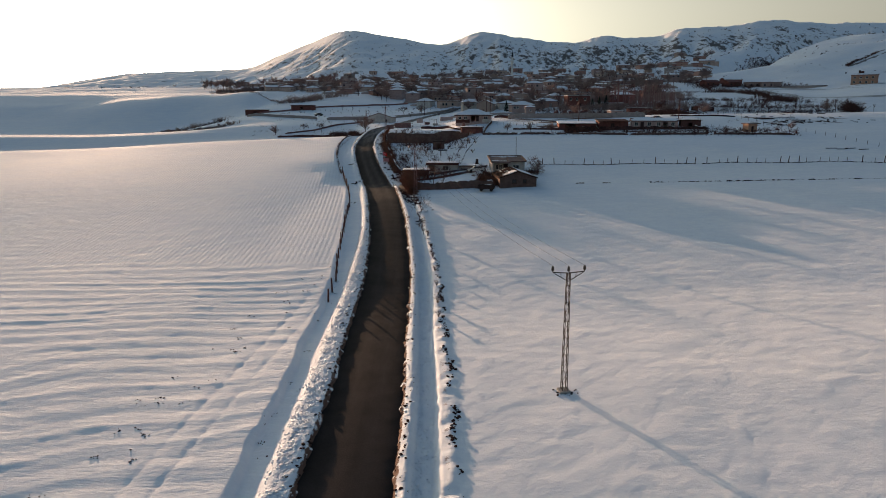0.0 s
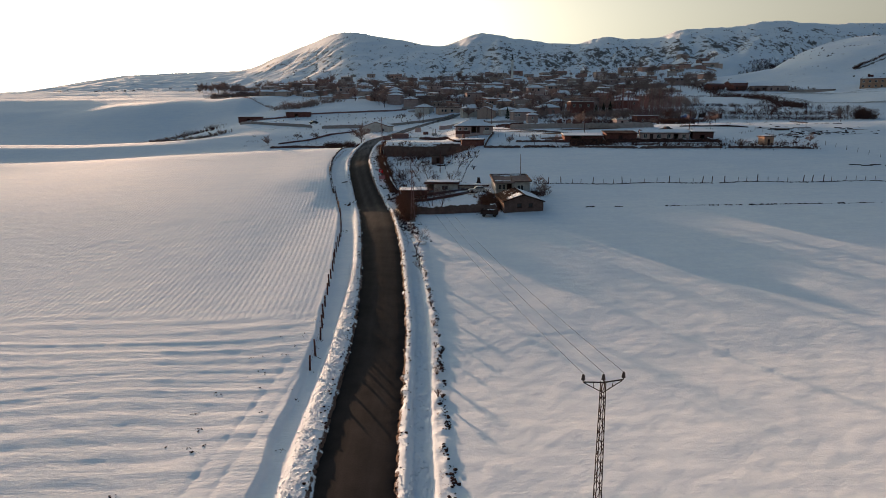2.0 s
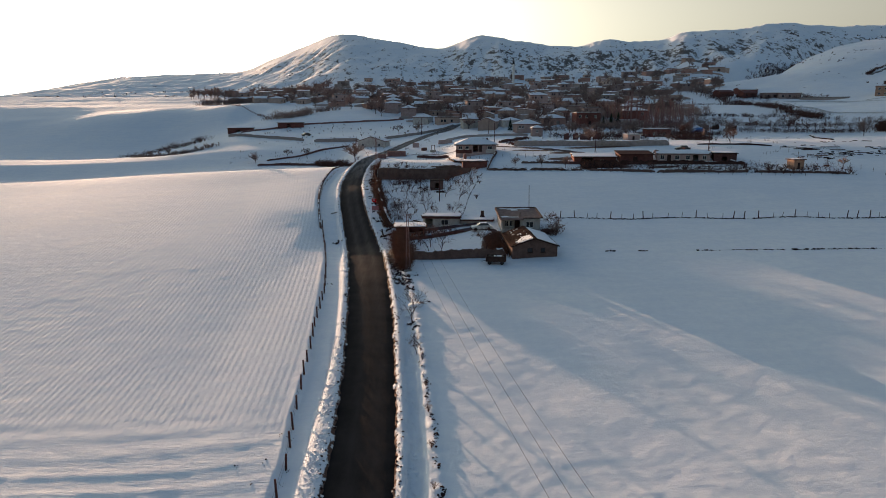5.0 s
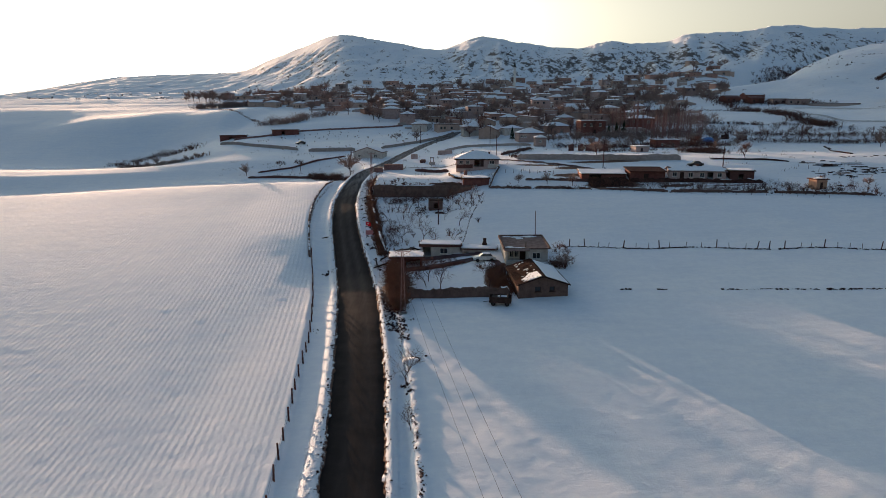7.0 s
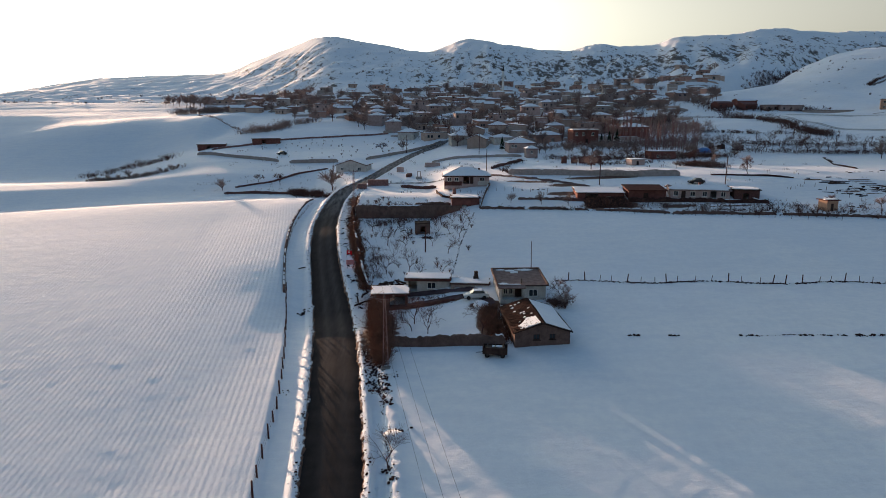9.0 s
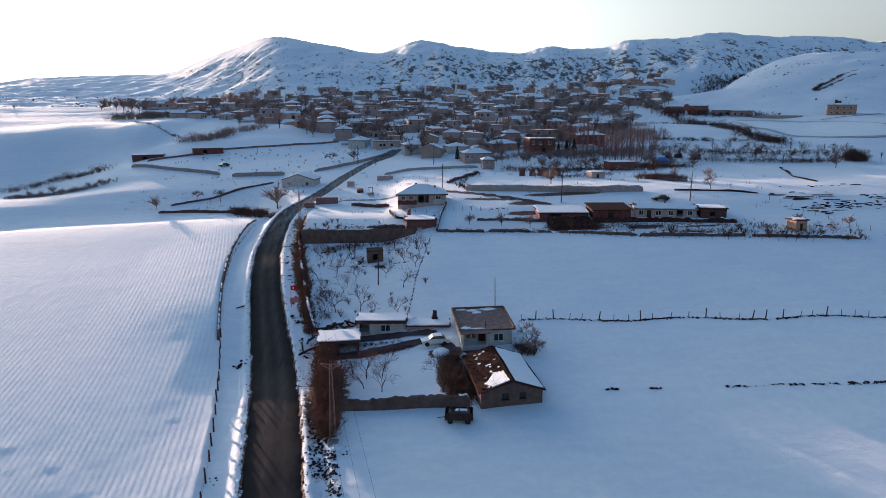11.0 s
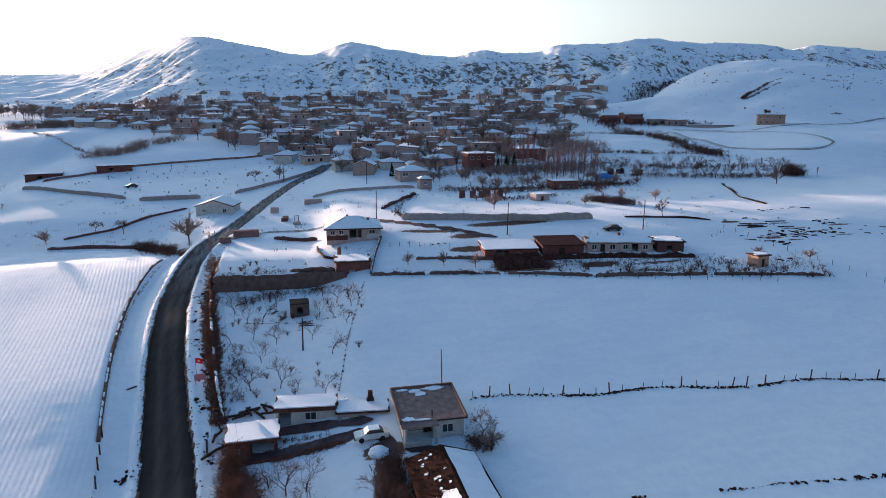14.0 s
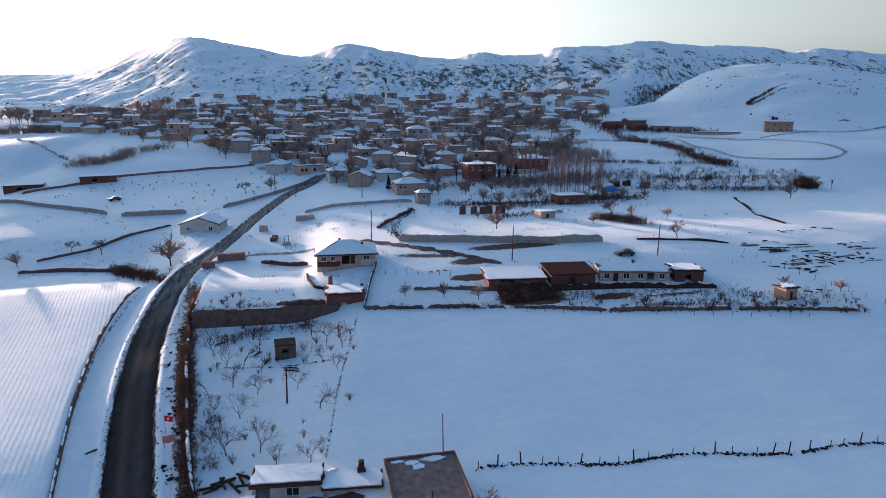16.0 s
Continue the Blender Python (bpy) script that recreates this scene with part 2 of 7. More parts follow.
# ---- materials ----
def material(name, rough=0.8, metal=0.0):
    m = bpy.data.materials.new(name)
    m.use_nodes = True
    b = m.node_tree.nodes["Principled BSDF"]
    b.inputs["Roughness"].default_value, b.inputs["Metallic"].default_value = rough, metal
    return m, m.node_tree, b


def noise_node(nt, scale, detail=6.0, rough=0.6, space="Object"):
    c = nt.nodes.new("ShaderNodeTexCoord")
    n = nt.nodes.new("ShaderNodeTexNoise")
    n.inputs["Scale"].default_value, n.inputs["Detail"].default_value, n.inputs["Roughness"].default_value = scale, detail, rough
    nt.links.new(c.outputs[space], n.inputs["Vector"])
    return n


def ramp(nt, source, stops):
    r = nt.nodes.new("ShaderNodeValToRGB")
    while len(r.color_ramp.elements) < len(stops):
        r.color_ramp.elements.new(0.5)
    for e, (p, c) in zip(r.color_ramp.elements, stops):
        e.position, e.color = p, (c, c, c, 1) if isinstance(c, (int, float)) else (*c, 1)
    nt.links.new(source, r.inputs[0])
    return r.outputs[0]


def mix(nt, fac, a, b, mode="MIX"):
    n = nt.nodes.new("ShaderNodeMix")
    n.data_type, n.blend_type = "RGBA", mode
    for socket, v in ((n.inputs[0], fac), (n.inputs[6], a), (n.inputs[7], b)):
        if isinstance(v, tuple):
            socket.default_value = (*v, 1)
        elif isinstance(v, (int, float)):
            socket.default_value = v
        else:
            nt.links.new(v, socket)
    return n.outputs[2]


def bump(nt, b, source, strength, distance):
    n = nt.nodes.new("ShaderNodeBump")
    n.inputs["Strength"].default_value, n.inputs["Distance"].default_value = strength, distance
    nt.links.new(source, n.inputs["Height"])
    if b.inputs["Normal"].is_linked:
        nt.links.new(b.inputs["Normal"].links[0].from_socket, n.inputs["Normal"])
    nt.links.new(n.outputs[0], b.inputs["Normal"])


def mottled(name, dark, light, scale=1.5, rough=0.85, relief=0.4, fine=18.0, metal=0.0, spread=0.25, random=0.0):
    """A surface whose colour wanders between two tones at two scales, with a fine relief."""
    m, nt, b = material(name, rough, metal)
    big, small = noise_node(nt, scale), noise_node(nt, fine, 4)
    col = mix(nt, ramp(nt, big.outputs[0], [(0.5 - spread, 0.0), (0.5 + spread, 1.0)]), dark, light)
    col = mix(nt, 0.35, col, ramp(nt, small.outputs[0], [(0.3, 0.35), (0.7, 1.0)]), "MULTIPLY")
    if random:
        info = nt.nodes.new("ShaderNodeObjectInfo")
        col = mix(nt, random, col, ramp(nt, info.outputs["Random"], [(0, 0.25), (1, 1.0)]), "MULTIPLY")
    nt.links.new(col, b.inputs["Base Color"])
    bump(nt, b, small.outputs[0], relief, 0.03)
    b.inputs["Specular IOR Level"].default_value = 0.5 if rough < 0.7 else 0.03
    return m


def snow_material(name, land=False):
    m, nt, b = material(name, 0.95)
    b.inputs["Specular IOR Level"].default_value = 0.12
    big, mid, fine = noise_node(nt, 0.05, 4), noise_node(nt, 0.9, 8, 0.65), noise_node(nt, 7.0, 6, 0.7)
    col = mix(nt, ramp(nt, big.outputs[0], [(0.3, 0), (0.7, 1)]), (0.72, 0.75, 0.80), (0.80, 0.80, 0.81))
    col = mix(nt, ramp(nt, mid.outputs[0], [(0.38, 0.0), (0.72, 0.5)]), col, (0.62, 0.65, 0.72))
    drift = noise_node(nt, 0.22, 7, 0.68)
    flow = nt.nodes.new("ShaderNodeMapping")
    flow.inputs["Scale"].default_value = (0.6, 2.0, 1.0)
    nt.links.new(drift.inputs["Vector"].links[0].from_socket, flow.inputs["Vector"])
    nt.links.new(flow.outputs[0], drift.inputs["Vector"])
    col = mix(nt, ramp(nt, drift.outputs[0], [(0.42, 0.0), (0.68, 0.4)]), col, (0.60, 0.64, 0.72))
    if land:
        # bare soil and stubble where the snow lies thin; rock and scrub on the far slopes
        at = nt.nodes.new("ShaderNodeAttribute")
        at.attribute_name = "bare"
        speck = noise_node(nt, 1.1, 9, 0.75)
        grow = nt.nodes.new("ShaderNodeMath")
        grow.operation = "MULTIPLY_ADD"
        nt.links.new(at.outputs["Fac"], grow.inputs[0])
        grow.inputs[1].default_value = 0.62
        nt.links.new(speck.outputs[0], grow.inputs[2])
        wide = noise_node(nt, 0.15, 9, 0.72)
        lie = nt.nodes.new("ShaderNodeMapping")
        lie.inputs["Scale"].default_value, lie.inputs["Rotation"].default_value = (1.0, 0.42, 1.0), (0, 0, 0.5)
        nt.links.new(wide.inputs["Vector"].links[0].from_socket, lie.inputs["Vector"])
        nt.links.new(lie.outputs[0], wide.inputs["Vector"])
        grow2 = nt.nodes.new("ShaderNodeMath")
        grow2.operation = "MULTIPLY_ADD"
        at2 = nt.nodes.new("ShaderNodeAttribute")
        at2.attribute_name = "rock"
        nt.links.new(at2.outputs["Fac"], grow2.inputs[0])
        grow2.inputs[1].default_value = 0.36
        nt.links.new(wide.outputs[0], grow2.inputs[2])
        soil = mix(nt, speck.outputs[0], (0.06, 0.034, 0.026), (0.19, 0.105, 0.08))
        rock = mix(nt, speck.outputs[0], (0.05, 0.042, 0.040), (0.17, 0.135, 0.120))
        col = mix(nt, ramp(nt, grow.outputs[0], [(0.80, 0.0), (0.92, 1.0)]), col, soil)
        col = mix(nt, ramp(nt, grow2.outputs[0], [(0.70, 0.0), (0.75, 0.95)]), col, rock)
    nt.links.new(col, b.inputs["Base Color"])
    if land:
        # wind crust: ripples drawn out across the slope
        for scale, stretch, strength, deep in ((0.5, (0.45, 2.4, 1.0), 0.75, 0.10), (1.6, (0.5, 1.9, 1.0), 0.75, 0.06), (4.5, (0.6, 1.6, 1.0), 0.6, 0.03)):
            ripple = noise_node(nt, scale, 5, 0.6)
            mp = nt.nodes.new("ShaderNodeMapping")
            mp.inputs["Scale"].default_value = stretch
            nt.links.new(ripple.inputs["Vector"].links[0].from_socket, mp.inputs["Vector"])
            nt.links.new(mp.outputs[0], ripple.inputs["Vector"])
            wind = nt.nodes.new("ShaderNodeAttribute")
            wind.attribute_name = "wind"
            swell = nt.nodes.new("ShaderNodeMath")
            swell.operation = "MULTIPLY"
            nt.links.new(wind.outputs["Fac"], swell.inputs[0])
            nt.links.new(ripple.outputs[0], swell.inputs[1])
            bump(nt, b, swell.outputs[0], strength, deep)
        # ploughed furrows under the snow
        row, deepness = nt.nodes.new("ShaderNodeAttribute"), nt.nodes.new("ShaderNodeAttribute")
        row.attribute_name, deepness.attribute_name = "furrow", "furrow_depth"
        jitter = noise_node(nt, 2.5, 4, 0.7)
        shift = nt.nodes.new("ShaderNodeMath")
        shift.operation = "MULTIPLY_ADD"
        nt.links.new(jitter.outputs[0], shift.inputs[0])
        shift.inputs[1].default_value = 4.2
        nt.links.new(row.outputs["Fac"], shift.inputs[2])
        wave = nt.nodes.new("ShaderNodeMath")
        wave.operation = "SINE"
        nt.links.new(shift.outputs[0], wave.inputs[0])
        cut = nt.nodes.new("ShaderNodeMath")
        cut.operation = "MULTIPLY"
        nt.links.new(wave.outputs[0], cut.inputs[0])
        nt.links.new(deepness.outputs["Fac"], cut.inputs[1])
        broken = noise_node(nt, 1.3, 5, 0.7)
        rough = nt.nodes.new("ShaderNodeMath")
        rough.operation = "MULTIPLY"
        nt.links.new(cut.outputs[0], rough.inputs[0])
        nt.links.new(ramp(nt, broken.outputs[0], [(0.34, 0.0), (0.70, 1.0)]), rough.inputs[1])
        bump(nt, b, rough.outputs[0], 1.0, 0.030)
    bump(nt, b, mid.outputs[0], 0.55, 0.10)
    bump(nt, b, fine.outputs[0], 0.4, 0.03)
    return m


SNOW = snow_material("snow")
LAND = snow_material("snow_land", True)

# ---- building helpers ----
class Shape:
    """Collects corners and faces of one mesh."""

    def __init__(self):
        self.v, self.f = [], []

    def add(self, pts, faces):
        n = len(self.v)
        self.v += [tuple(p) for p in pts]
        self.f += [tuple(n + i for i in f) for f in faces]
        return self

    def box(self, cx, cy, cz, sx, sy, sz, rz=0.0, top=1.0):
        """A box by its middle and sizes; top: how far the upper face narrows."""
        c, s = math.cos(rz), math.sin(rz)
        pts = []
        for k in (-0.5, 0.5):
            w = top if k > 0 else 1.0
            for i, j in ((-0.5, -0.5), (0.5, -0.5), (0.5, 0.5), (-0.5, 0.5)):
                x, y = i * sx * w, j * sy * w
                pts.append((cx + x * c - y * s, cy + x * s + y * c, cz + k * sz))
        return self.add(pts, [(3, 2, 1, 0), (4, 5, 6, 7), (0, 1, 5, 4), (1, 2, 6, 5), (2, 3, 7, 6), (3, 0, 4, 7)])

    def tube(self, p, q, r0, r1, n=5):
        p, q = Vector(p), Vector(q)
        d = (q - p)
        if d.length < 1e-6:
            return self
        d.normalize()
        a = d.orthogonal().normalized()
        b = d.cross(a)
        ring = [(a * math.cos(6.2832 * i / n) + b * math.sin(6.2832 * i / n)) for i in range(n)]
        pts = [p + w * r0 for w in ring] + [q + w * r1 for w in ring]
        faces = [(i, (i + 1) % n, n + (i + 1) % n, n + i) for i in range(n)]
        return self.add(pts, faces + [tuple(range(n - 1, -1, -1)), tuple(range(n, 2 * n))])

    def sweep(self, pts, r, n=3):
        """One thin round strand through the points."""
        pts, base = [Vector(p) for p in pts], len(self.v)
        for i, p in enumerate(pts):
            d = (pts[min(i + 1, len(pts) - 1)] - pts[max(i - 1, 0)]).normalized()
            a = d.cross(Vector((0, 0, 1))).normalized()
            b = a.cross(d)
            self.v += [tuple(p + (a * math.cos(6.2832 * k / n) + b * math.sin(6.2832 * k / n)) * r) for k in range(n)]
        for i in range(len(pts) - 1):
            for k in range(n):
                q = base + i * n
                self.f.append((q + k, q + (k + 1) % n, q + n + (k + 1) % n, q + n + k))
        self.f += [tuple(range(base + n - 1, base - 1, -1)), tuple(range(len(self.v) - n, len(self.v)))]
        return self

    def slab(self, corners, thick):
        """A flat plate under the given corners, that thick."""
        n = len(corners)
        pts = [Vector(c) for c in corners] + [Vector(c) - Vector((0, 0, thick)) for c in corners]
        return self.add(pts, [tuple(range(n)), tuple(range(2 * n - 1, n - 1, -1))] + [(i + n, (i + 1) % n + n, (i + 1) % n, i) for i in range(n)])

    def blob(self, c, r, rnd, flat=0.7, rings=3, seg=7, rough=0.25):
        """A lumpy stone or clod."""
        pts = [(c[0], c[1], c[2] - r * flat * 0.6)]
        for i in range(1, rings + 1):
            a = math.pi * i / (rings + 1)
            for j in range(seg):
                b = 6.2832 * j / seg + i * 0.4
                k = r * (1 + rnd.uniform(-rough, rough))
                pts.append((c[0] + k * math.sin(a) * math.cos(b), c[1] + k * math.sin(a) * math.sin(b), c[2] - k * flat * math.cos(a)))
        pts.append((c[0], c[1], c[2] + r * flat))
        faces = [(0, 1 + (j + 1) % seg, 1 + j) for j in range(seg)]
        for i in range(rings - 1):
            for j in range(seg):
                a, b = 1 + i * seg + j, 1 + i * seg + (j + 1) % seg
                faces.append((a, b, b + seg, a + seg))
        t = len(pts) - 1
        faces += [(t - seg + j, t - seg + (j + 1) % seg, t) for j in range(seg)]
        return self.add(pts, faces)

    def weld(self):
        """Joins corners that lie on one another."""
        seen, index, pts = {}, [], []
        for p in self.v:
            key = (round(p[0], 3), round(p[1], 3), round(p[2], 3))
            if key not in seen:
                seen[key] = len(pts)
                pts.append(p)
            index.append(seen[key])
        self.f = [f for f in (tuple(dict.fromkeys(index[i] for i in f)) for f in self.f) if len(f) > 2]
        self.v = pts
        return self

    def mesh(self, name, mat, smooth_faces=False):
        me = bpy.data.meshes.new(name)
        me.from_pydata(self.v, [], self.f)
        me.materials.append(mat)
        if smooth_faces:
            me.polygons.foreach_set("use_smooth", [True] * len(me.polygons))
        me.update()
        return me


def part(name, shape, mat, parent=None, label="", smooth_faces=False):
    """One mesh object; a part when it has a parent."""
    me = shape.mesh(name, mat, smooth_faces) if isinstance(shape, Shape) else shape
    ob = new(name, me)
    if parent:
        ob.parent = parent
    if label:
        ob["label"] = label
    return ob


def thing(name, x, y, z, turn, label, category, group="", kind=""):
    ob = new(name)
    ob.matrix_basis = pose(x, y, z, 0, 0, turn)
    ob.empty_display_size = 0.3
    return tagged(ob, label, category, group, kind)

# ---- ground and road ----
# bare earth: middle, half widths and strength
BARE_FARM = [(8.8, 139.5, 2.0, 6.5, 1.2), (9, 146.4, 3, 2.0, 1.1), (0, 150.2, 9, 1.7, 1.0), (12.5, 147, 2, 1.5, 0.5), (-7.0, 138, 3.0, 12, 1.1), (-9.5, 154, 2.0, 4, 0.6), (-15.5, 184, 2.0, 30, 0.85), (8.5, 133, 2.2, 1.2, 0.6), (-20.3, 219, 1.6, 9, 0.75), (-18.6, 232, 2.2, 5, 0.6)]
DEBRIS = [(103.5, 204.5, 3.2, 1.1, 0.8), (107.5, 202.5, 3.6, 0.7, 0.8), (113, 209.5, 5.5, 0.6, 0.8), (118, 207.0, 5.0, 0.6, 0.8), (122, 204.0, 4.0, 0.5, 0.8), (101, 216.5, 3.5, 1.0, 0.9), (112, 213.5, 4.5, 0.7, 0.8), (126, 210.5, 4.5, 0.9, 0.8)]
BARE_VILLAGE = [(43, 199.0, 7, 4.5, 1.4), (58, 196.5, 4.5, 1.6, 1.2), (70, 195.0, 10, 0.9, 0.8), (34.0, 210, 4.5, 1.8, 1.2), (28, 224, 9, 1.6, 0.9), (36, 218.5, 5, 2.2, 1.1), (48, 227.0, 12, 2.4, 1.2), (66, 288, 24, 3.5, 0.75), (92, 283, 12, 4, 0.6), (60, 243, 9, 2.0, 0.5), (84, 262, 10, 3, 0.55), (8, 212, 5, 2.5, 0.5), (-6, 208, 8, 2.5, 0.45), (107, 205.5, 9, 2.0, 0.5), (70, 197.5, 8, 1.2, 0.6)] + DEBRIS
OUTCROPS = [(201, 738, 13), (170, 773, 10), (190, 755, 8), (241, 746, 12), (238, 680, 11), (250, 683, 11), (289, 750, 12), (294, 707, 11), (326, 748, 15), (388, 777, 14), (343, 701, 11), (426, 779, 12), (210, 720, 8), (237, 771, 8),
            (296, 735, 9), (246, 726, 9), (599, 787, 11), (609, 823, 8), (605, 768, 9), (584, 828, 8), (542, 738, 8), (673, 781, 10), (678, 822, 8), (452, 756, 9), (-152, 875, 26), (-88, 683, 9), (60, 760, 10), (20, 720, 9), (110, 770, 12), (120, 720, 9)]
SCARS = [([(293, 486), (300, 491.5), (310, 496.4), (322, 503.6), (334, 509.7), (346, 513), (359, 513.4)], 1.3, 0.9), ([(293, 483.4), (304, 488.6), (318, 496), (335, 503.7)], 1.5, 0.85),
         ([(320, 488.3), (330, 491.8), (342, 494)], 1.3, 0.6), ([(317, 472.5), (337, 470.3)], 1.5, 0.5), ([(321, 433), (325, 434)], 3.0, 0.8), ([(268, 462), (300, 452), (340, 455)], 1.6, 0.45)]
def make_ground():
    rows, y = [], 14.0
    while y < 1900:
        rows.append(y)
        y += 0.34 if y < 75 else 0.5 if y < 135 else 0.8 if y < 250 else 1.5 if y < 420 else 3.0 if y < 700 else 6.0 if y < 1100 else 16.0
    rows = [-900, -600, -400, -280, -200, -140, -100, -70, -50, -35, -22, -12, -4, 2, 6, 9, 11.5] + rows + [2100, 2500, 3200, 4200]
    ys = np.array(rows)
    cols = np.concatenate([np.linspace(-1.9, -0.86, 25)[:-1], np.linspace(-0.86, -0.5, 110)[:-1], np.linspace(-0.5, 0.25, 420)[:-1], np.linspace(0.25, 0.95, 200)[:-1], np.linspace(0.95, 1.9, 30)])
    spread = np.where(ys > 14, ys + 42, 56 + (14 - ys) * 1.5)
    X, Y = cols[None, :] * spread[:, None], np.repeat(ys[:, None], len(cols), 1)
    Z = height(X, Y)
    nr, nc = X.shape
    me = bpy.data.meshes.new("ground")
    me.vertices.add(nr * nc)
    me.vertices.foreach_set("co", np.stack([X, Y, Z], -1).astype(np.float32).ravel())
    i = (np.arange(nr - 1)[:, None] * nc + np.arange(nc - 1)[None, :]).ravel()
    quads = np.stack([i, i + 1, i + nc + 1, i + nc], 1).astype(np.int32)
    me.loops.add(quads.size)
    me.loops.foreach_set("vertex_index", quads.ravel())
    me.polygons.add(len(quads))
    me.polygons.foreach_set("loop_start", np.arange(0, quads.size, 4, dtype=np.int32))
    me.polygons.foreach_set("use_smooth", np.ones(len(quads), dtype=bool))
    me.update(calc_edges=True)
    u = road_u(X, Y)
    on = (1 - smooth(300, 400, Y)) * smooth(-100, -60, Y)
    bare = on * (0.75 * np.exp(-((np.abs(u + 0.15) - 2.8) / 0.22) ** 2) + 0.45 * np.exp(-((u - 5.7) / 0.5) ** 2) * (1 - smooth(100, 125, Y))
                 + 0.22 * np.exp(-((u + 6.3) / 0.7) ** 2) * (1 - smooth(60, 80, Y)) + 0.62 * np.exp(-((u + 7.9) / 0.45) ** 2) * smooth(155, 175, Y) * (1 - smooth(222, 232, Y)))
    for px, py, rx, ry, k in BARE_FARM + BARE_VILLAGE:
        turn = {28: -0.25, -15.5: 0.0}.get(px, 0.0)
        dx, dy = X - px - (-0.17 * (Y - py) if px == -15.5 else -0.11 * (Y - py) if px == -7.8 else 0), Y - py - turn * (X - px)
        bare = np.maximum(bare, k * np.exp(-((dx / rx) ** 2 + (dy / ry) ** 2) ** 1.5))
    bare = np.maximum(bare, 0.9 * (np.abs(u + 0.12) + 0.17 * wave_noise(X, Y, 3.4, 55) + 0.12 * wave_noise(X, Y, 1.2, 56) < 2.75) * on)
    slope = np.abs(np.gradient(Z, axis=0) / np.gradient(Y, axis=0)) + np.abs(np.gradient(Z, axis=1) / np.gradient(X, axis=1))
    ribs = np.abs(wave_noise(X / np.maximum(Y, 1) * 1000 + 0.25 * Y, Y * 0.5, 70, 41))
    rock = smooth(600, 720, Y) * (0.24 + 0.16 * smooth(-150, 250, X) + 0.22 * smooth(0.25, 0.6, slope) + 0.22 * (1 - smooth(0.0, 0.35, ribs)) * smooth(-100, 200, X))
    hill = np.exp(-((X - 405) ** 2 + (Y - 560) ** 2) / (2 * 100 ** 2))
    rock = rock * (1 - 0.65 * hill) * (1 - 0.65 * smooth(0.86, 0.99, Y / ridge_distance(X / np.maximum(Y, 1))))
    rock = np.maximum(rock, 0.16 * smooth(330, 500, Y))
    # outcrops on the mountain side
    for px, py, w in OUTCROPS:
        lean = (X - px) - 0.5 * (Y - py)
        rock = np.maximum(rock, 0.68 * np.exp(-((lean / w) ** 2 + ((Y - py) / (w * 1.3)) ** 2) ** 2))
    # curved scars on the right hill
    for pts, w, k in SCARS:
        for (ax, ay), (bx, by) in zip(pts, pts[1:]):
            f = np.clip(((X - ax) * (bx - ax) + (Y - ay) * (by - ay)) / ((bx - ax) ** 2 + (by - ay) ** 2), 0, 1)
            d = np.hypot(X - ax - f * (bx - ax), Y - ay - f * (by - ay))
            rock = np.maximum(rock, k * np.exp(-(d / w) ** 4))
    # thin, trampled snow between the houses
    a = X / np.maximum(Y, 1)
    lived = smooth(325, 350, Y) * (1 - smooth(610, 680, Y)) * smooth(-0.34, -0.16, a) * (1 - smooth(0.26, 0.36, a)) * 0.24
    yards = 1.15 * smooth(196, 206, Y) * (1 - smooth(300, 330, Y)) * smooth(-30, -15, X) * (1 - smooth(85, 115, X)) * (0.16 + 0.16 * wave_noise(X, Y, 14, 44))
    bare = np.maximum(bare, np.maximum(lived * (0.8 + 0.4 * wave_noise(X, Y, 24, 45)), yards))
    ploughed = (1 - smooth(-7.9, -7.2, u)) * smooth(78, 84, Y + 1.2 * wave_noise(X, Y, 18, 13)) * (1 - smooth(232, 240, Y))
    furrow = (X + 0.055 * Y + 0.00055 * (Y - 80) ** 2) * 6.283 / 0.74
    wind = 1 - (0.25 + 0.6 * smooth(-80, -42, X)) * ploughed - 0.78 * smooth(4, 8, u) * (1 - ploughed) - 0.35 * (1 - smooth(-9, -7, u)) * (1 - ploughed)
    for name, values in (("bare", bare), ("rock", rock), ("furrow", furrow), ("furrow_depth", ploughed * (0.8 + 0.3 * wave_noise(X, Y, 9, 14)) * (0.25 + 0.75 * smooth(-80, -42, X))), ("wind", wind)):
        me.attributes.new(name, "FLOAT", "POINT").data.foreach_set("value", values.astype(np.float32).ravel())
    me.materials.append(LAND)
    tagged(new("ground", me), "snow-covered fields, village slope and bare rocky mountains", "ground", kind="structure")


make_ground()

ASPHALT = mottled("worn_asphalt", (0.019, 0.0152, 0.0148), (0.042, 0.034, 0.033), 0.35, 1.0, 0.5, 9.0)
ASPHALT.node_tree.nodes["Principled BSDF"].inputs["Specular IOR Level"].default_value = 0.02
nt = ASPHALT.node_tree
# wheel tread wear, with shade of the near stretch in the same value
wear_and_shade = nt.nodes.new("ShaderNodeAttribute")
wear_and_shade.attribute_name = "wear_and_shade"
patch = noise_node(nt, 0.9, 6, 0.7)
drawn = nt.nodes.new("ShaderNodeMapping")
drawn.inputs["Scale"].default_value = (1.6, 0.16, 1.0)
nt.links.new(patch.inputs["Vector"].links[0].from_socket, drawn.inputs["Vector"])
nt.links.new(drawn.outputs[0], patch.inputs["Vector"])
paint = nt.nodes["Principled BSDF"].inputs["Base Color"]
tread = mix(nt, patch.outputs[0], (0.0, 0.0, 0.0), wear_and_shade.outputs["Fac"])
dust = nt.nodes.new("ShaderNodeAttribute")
dust.attribute_name = "dust"
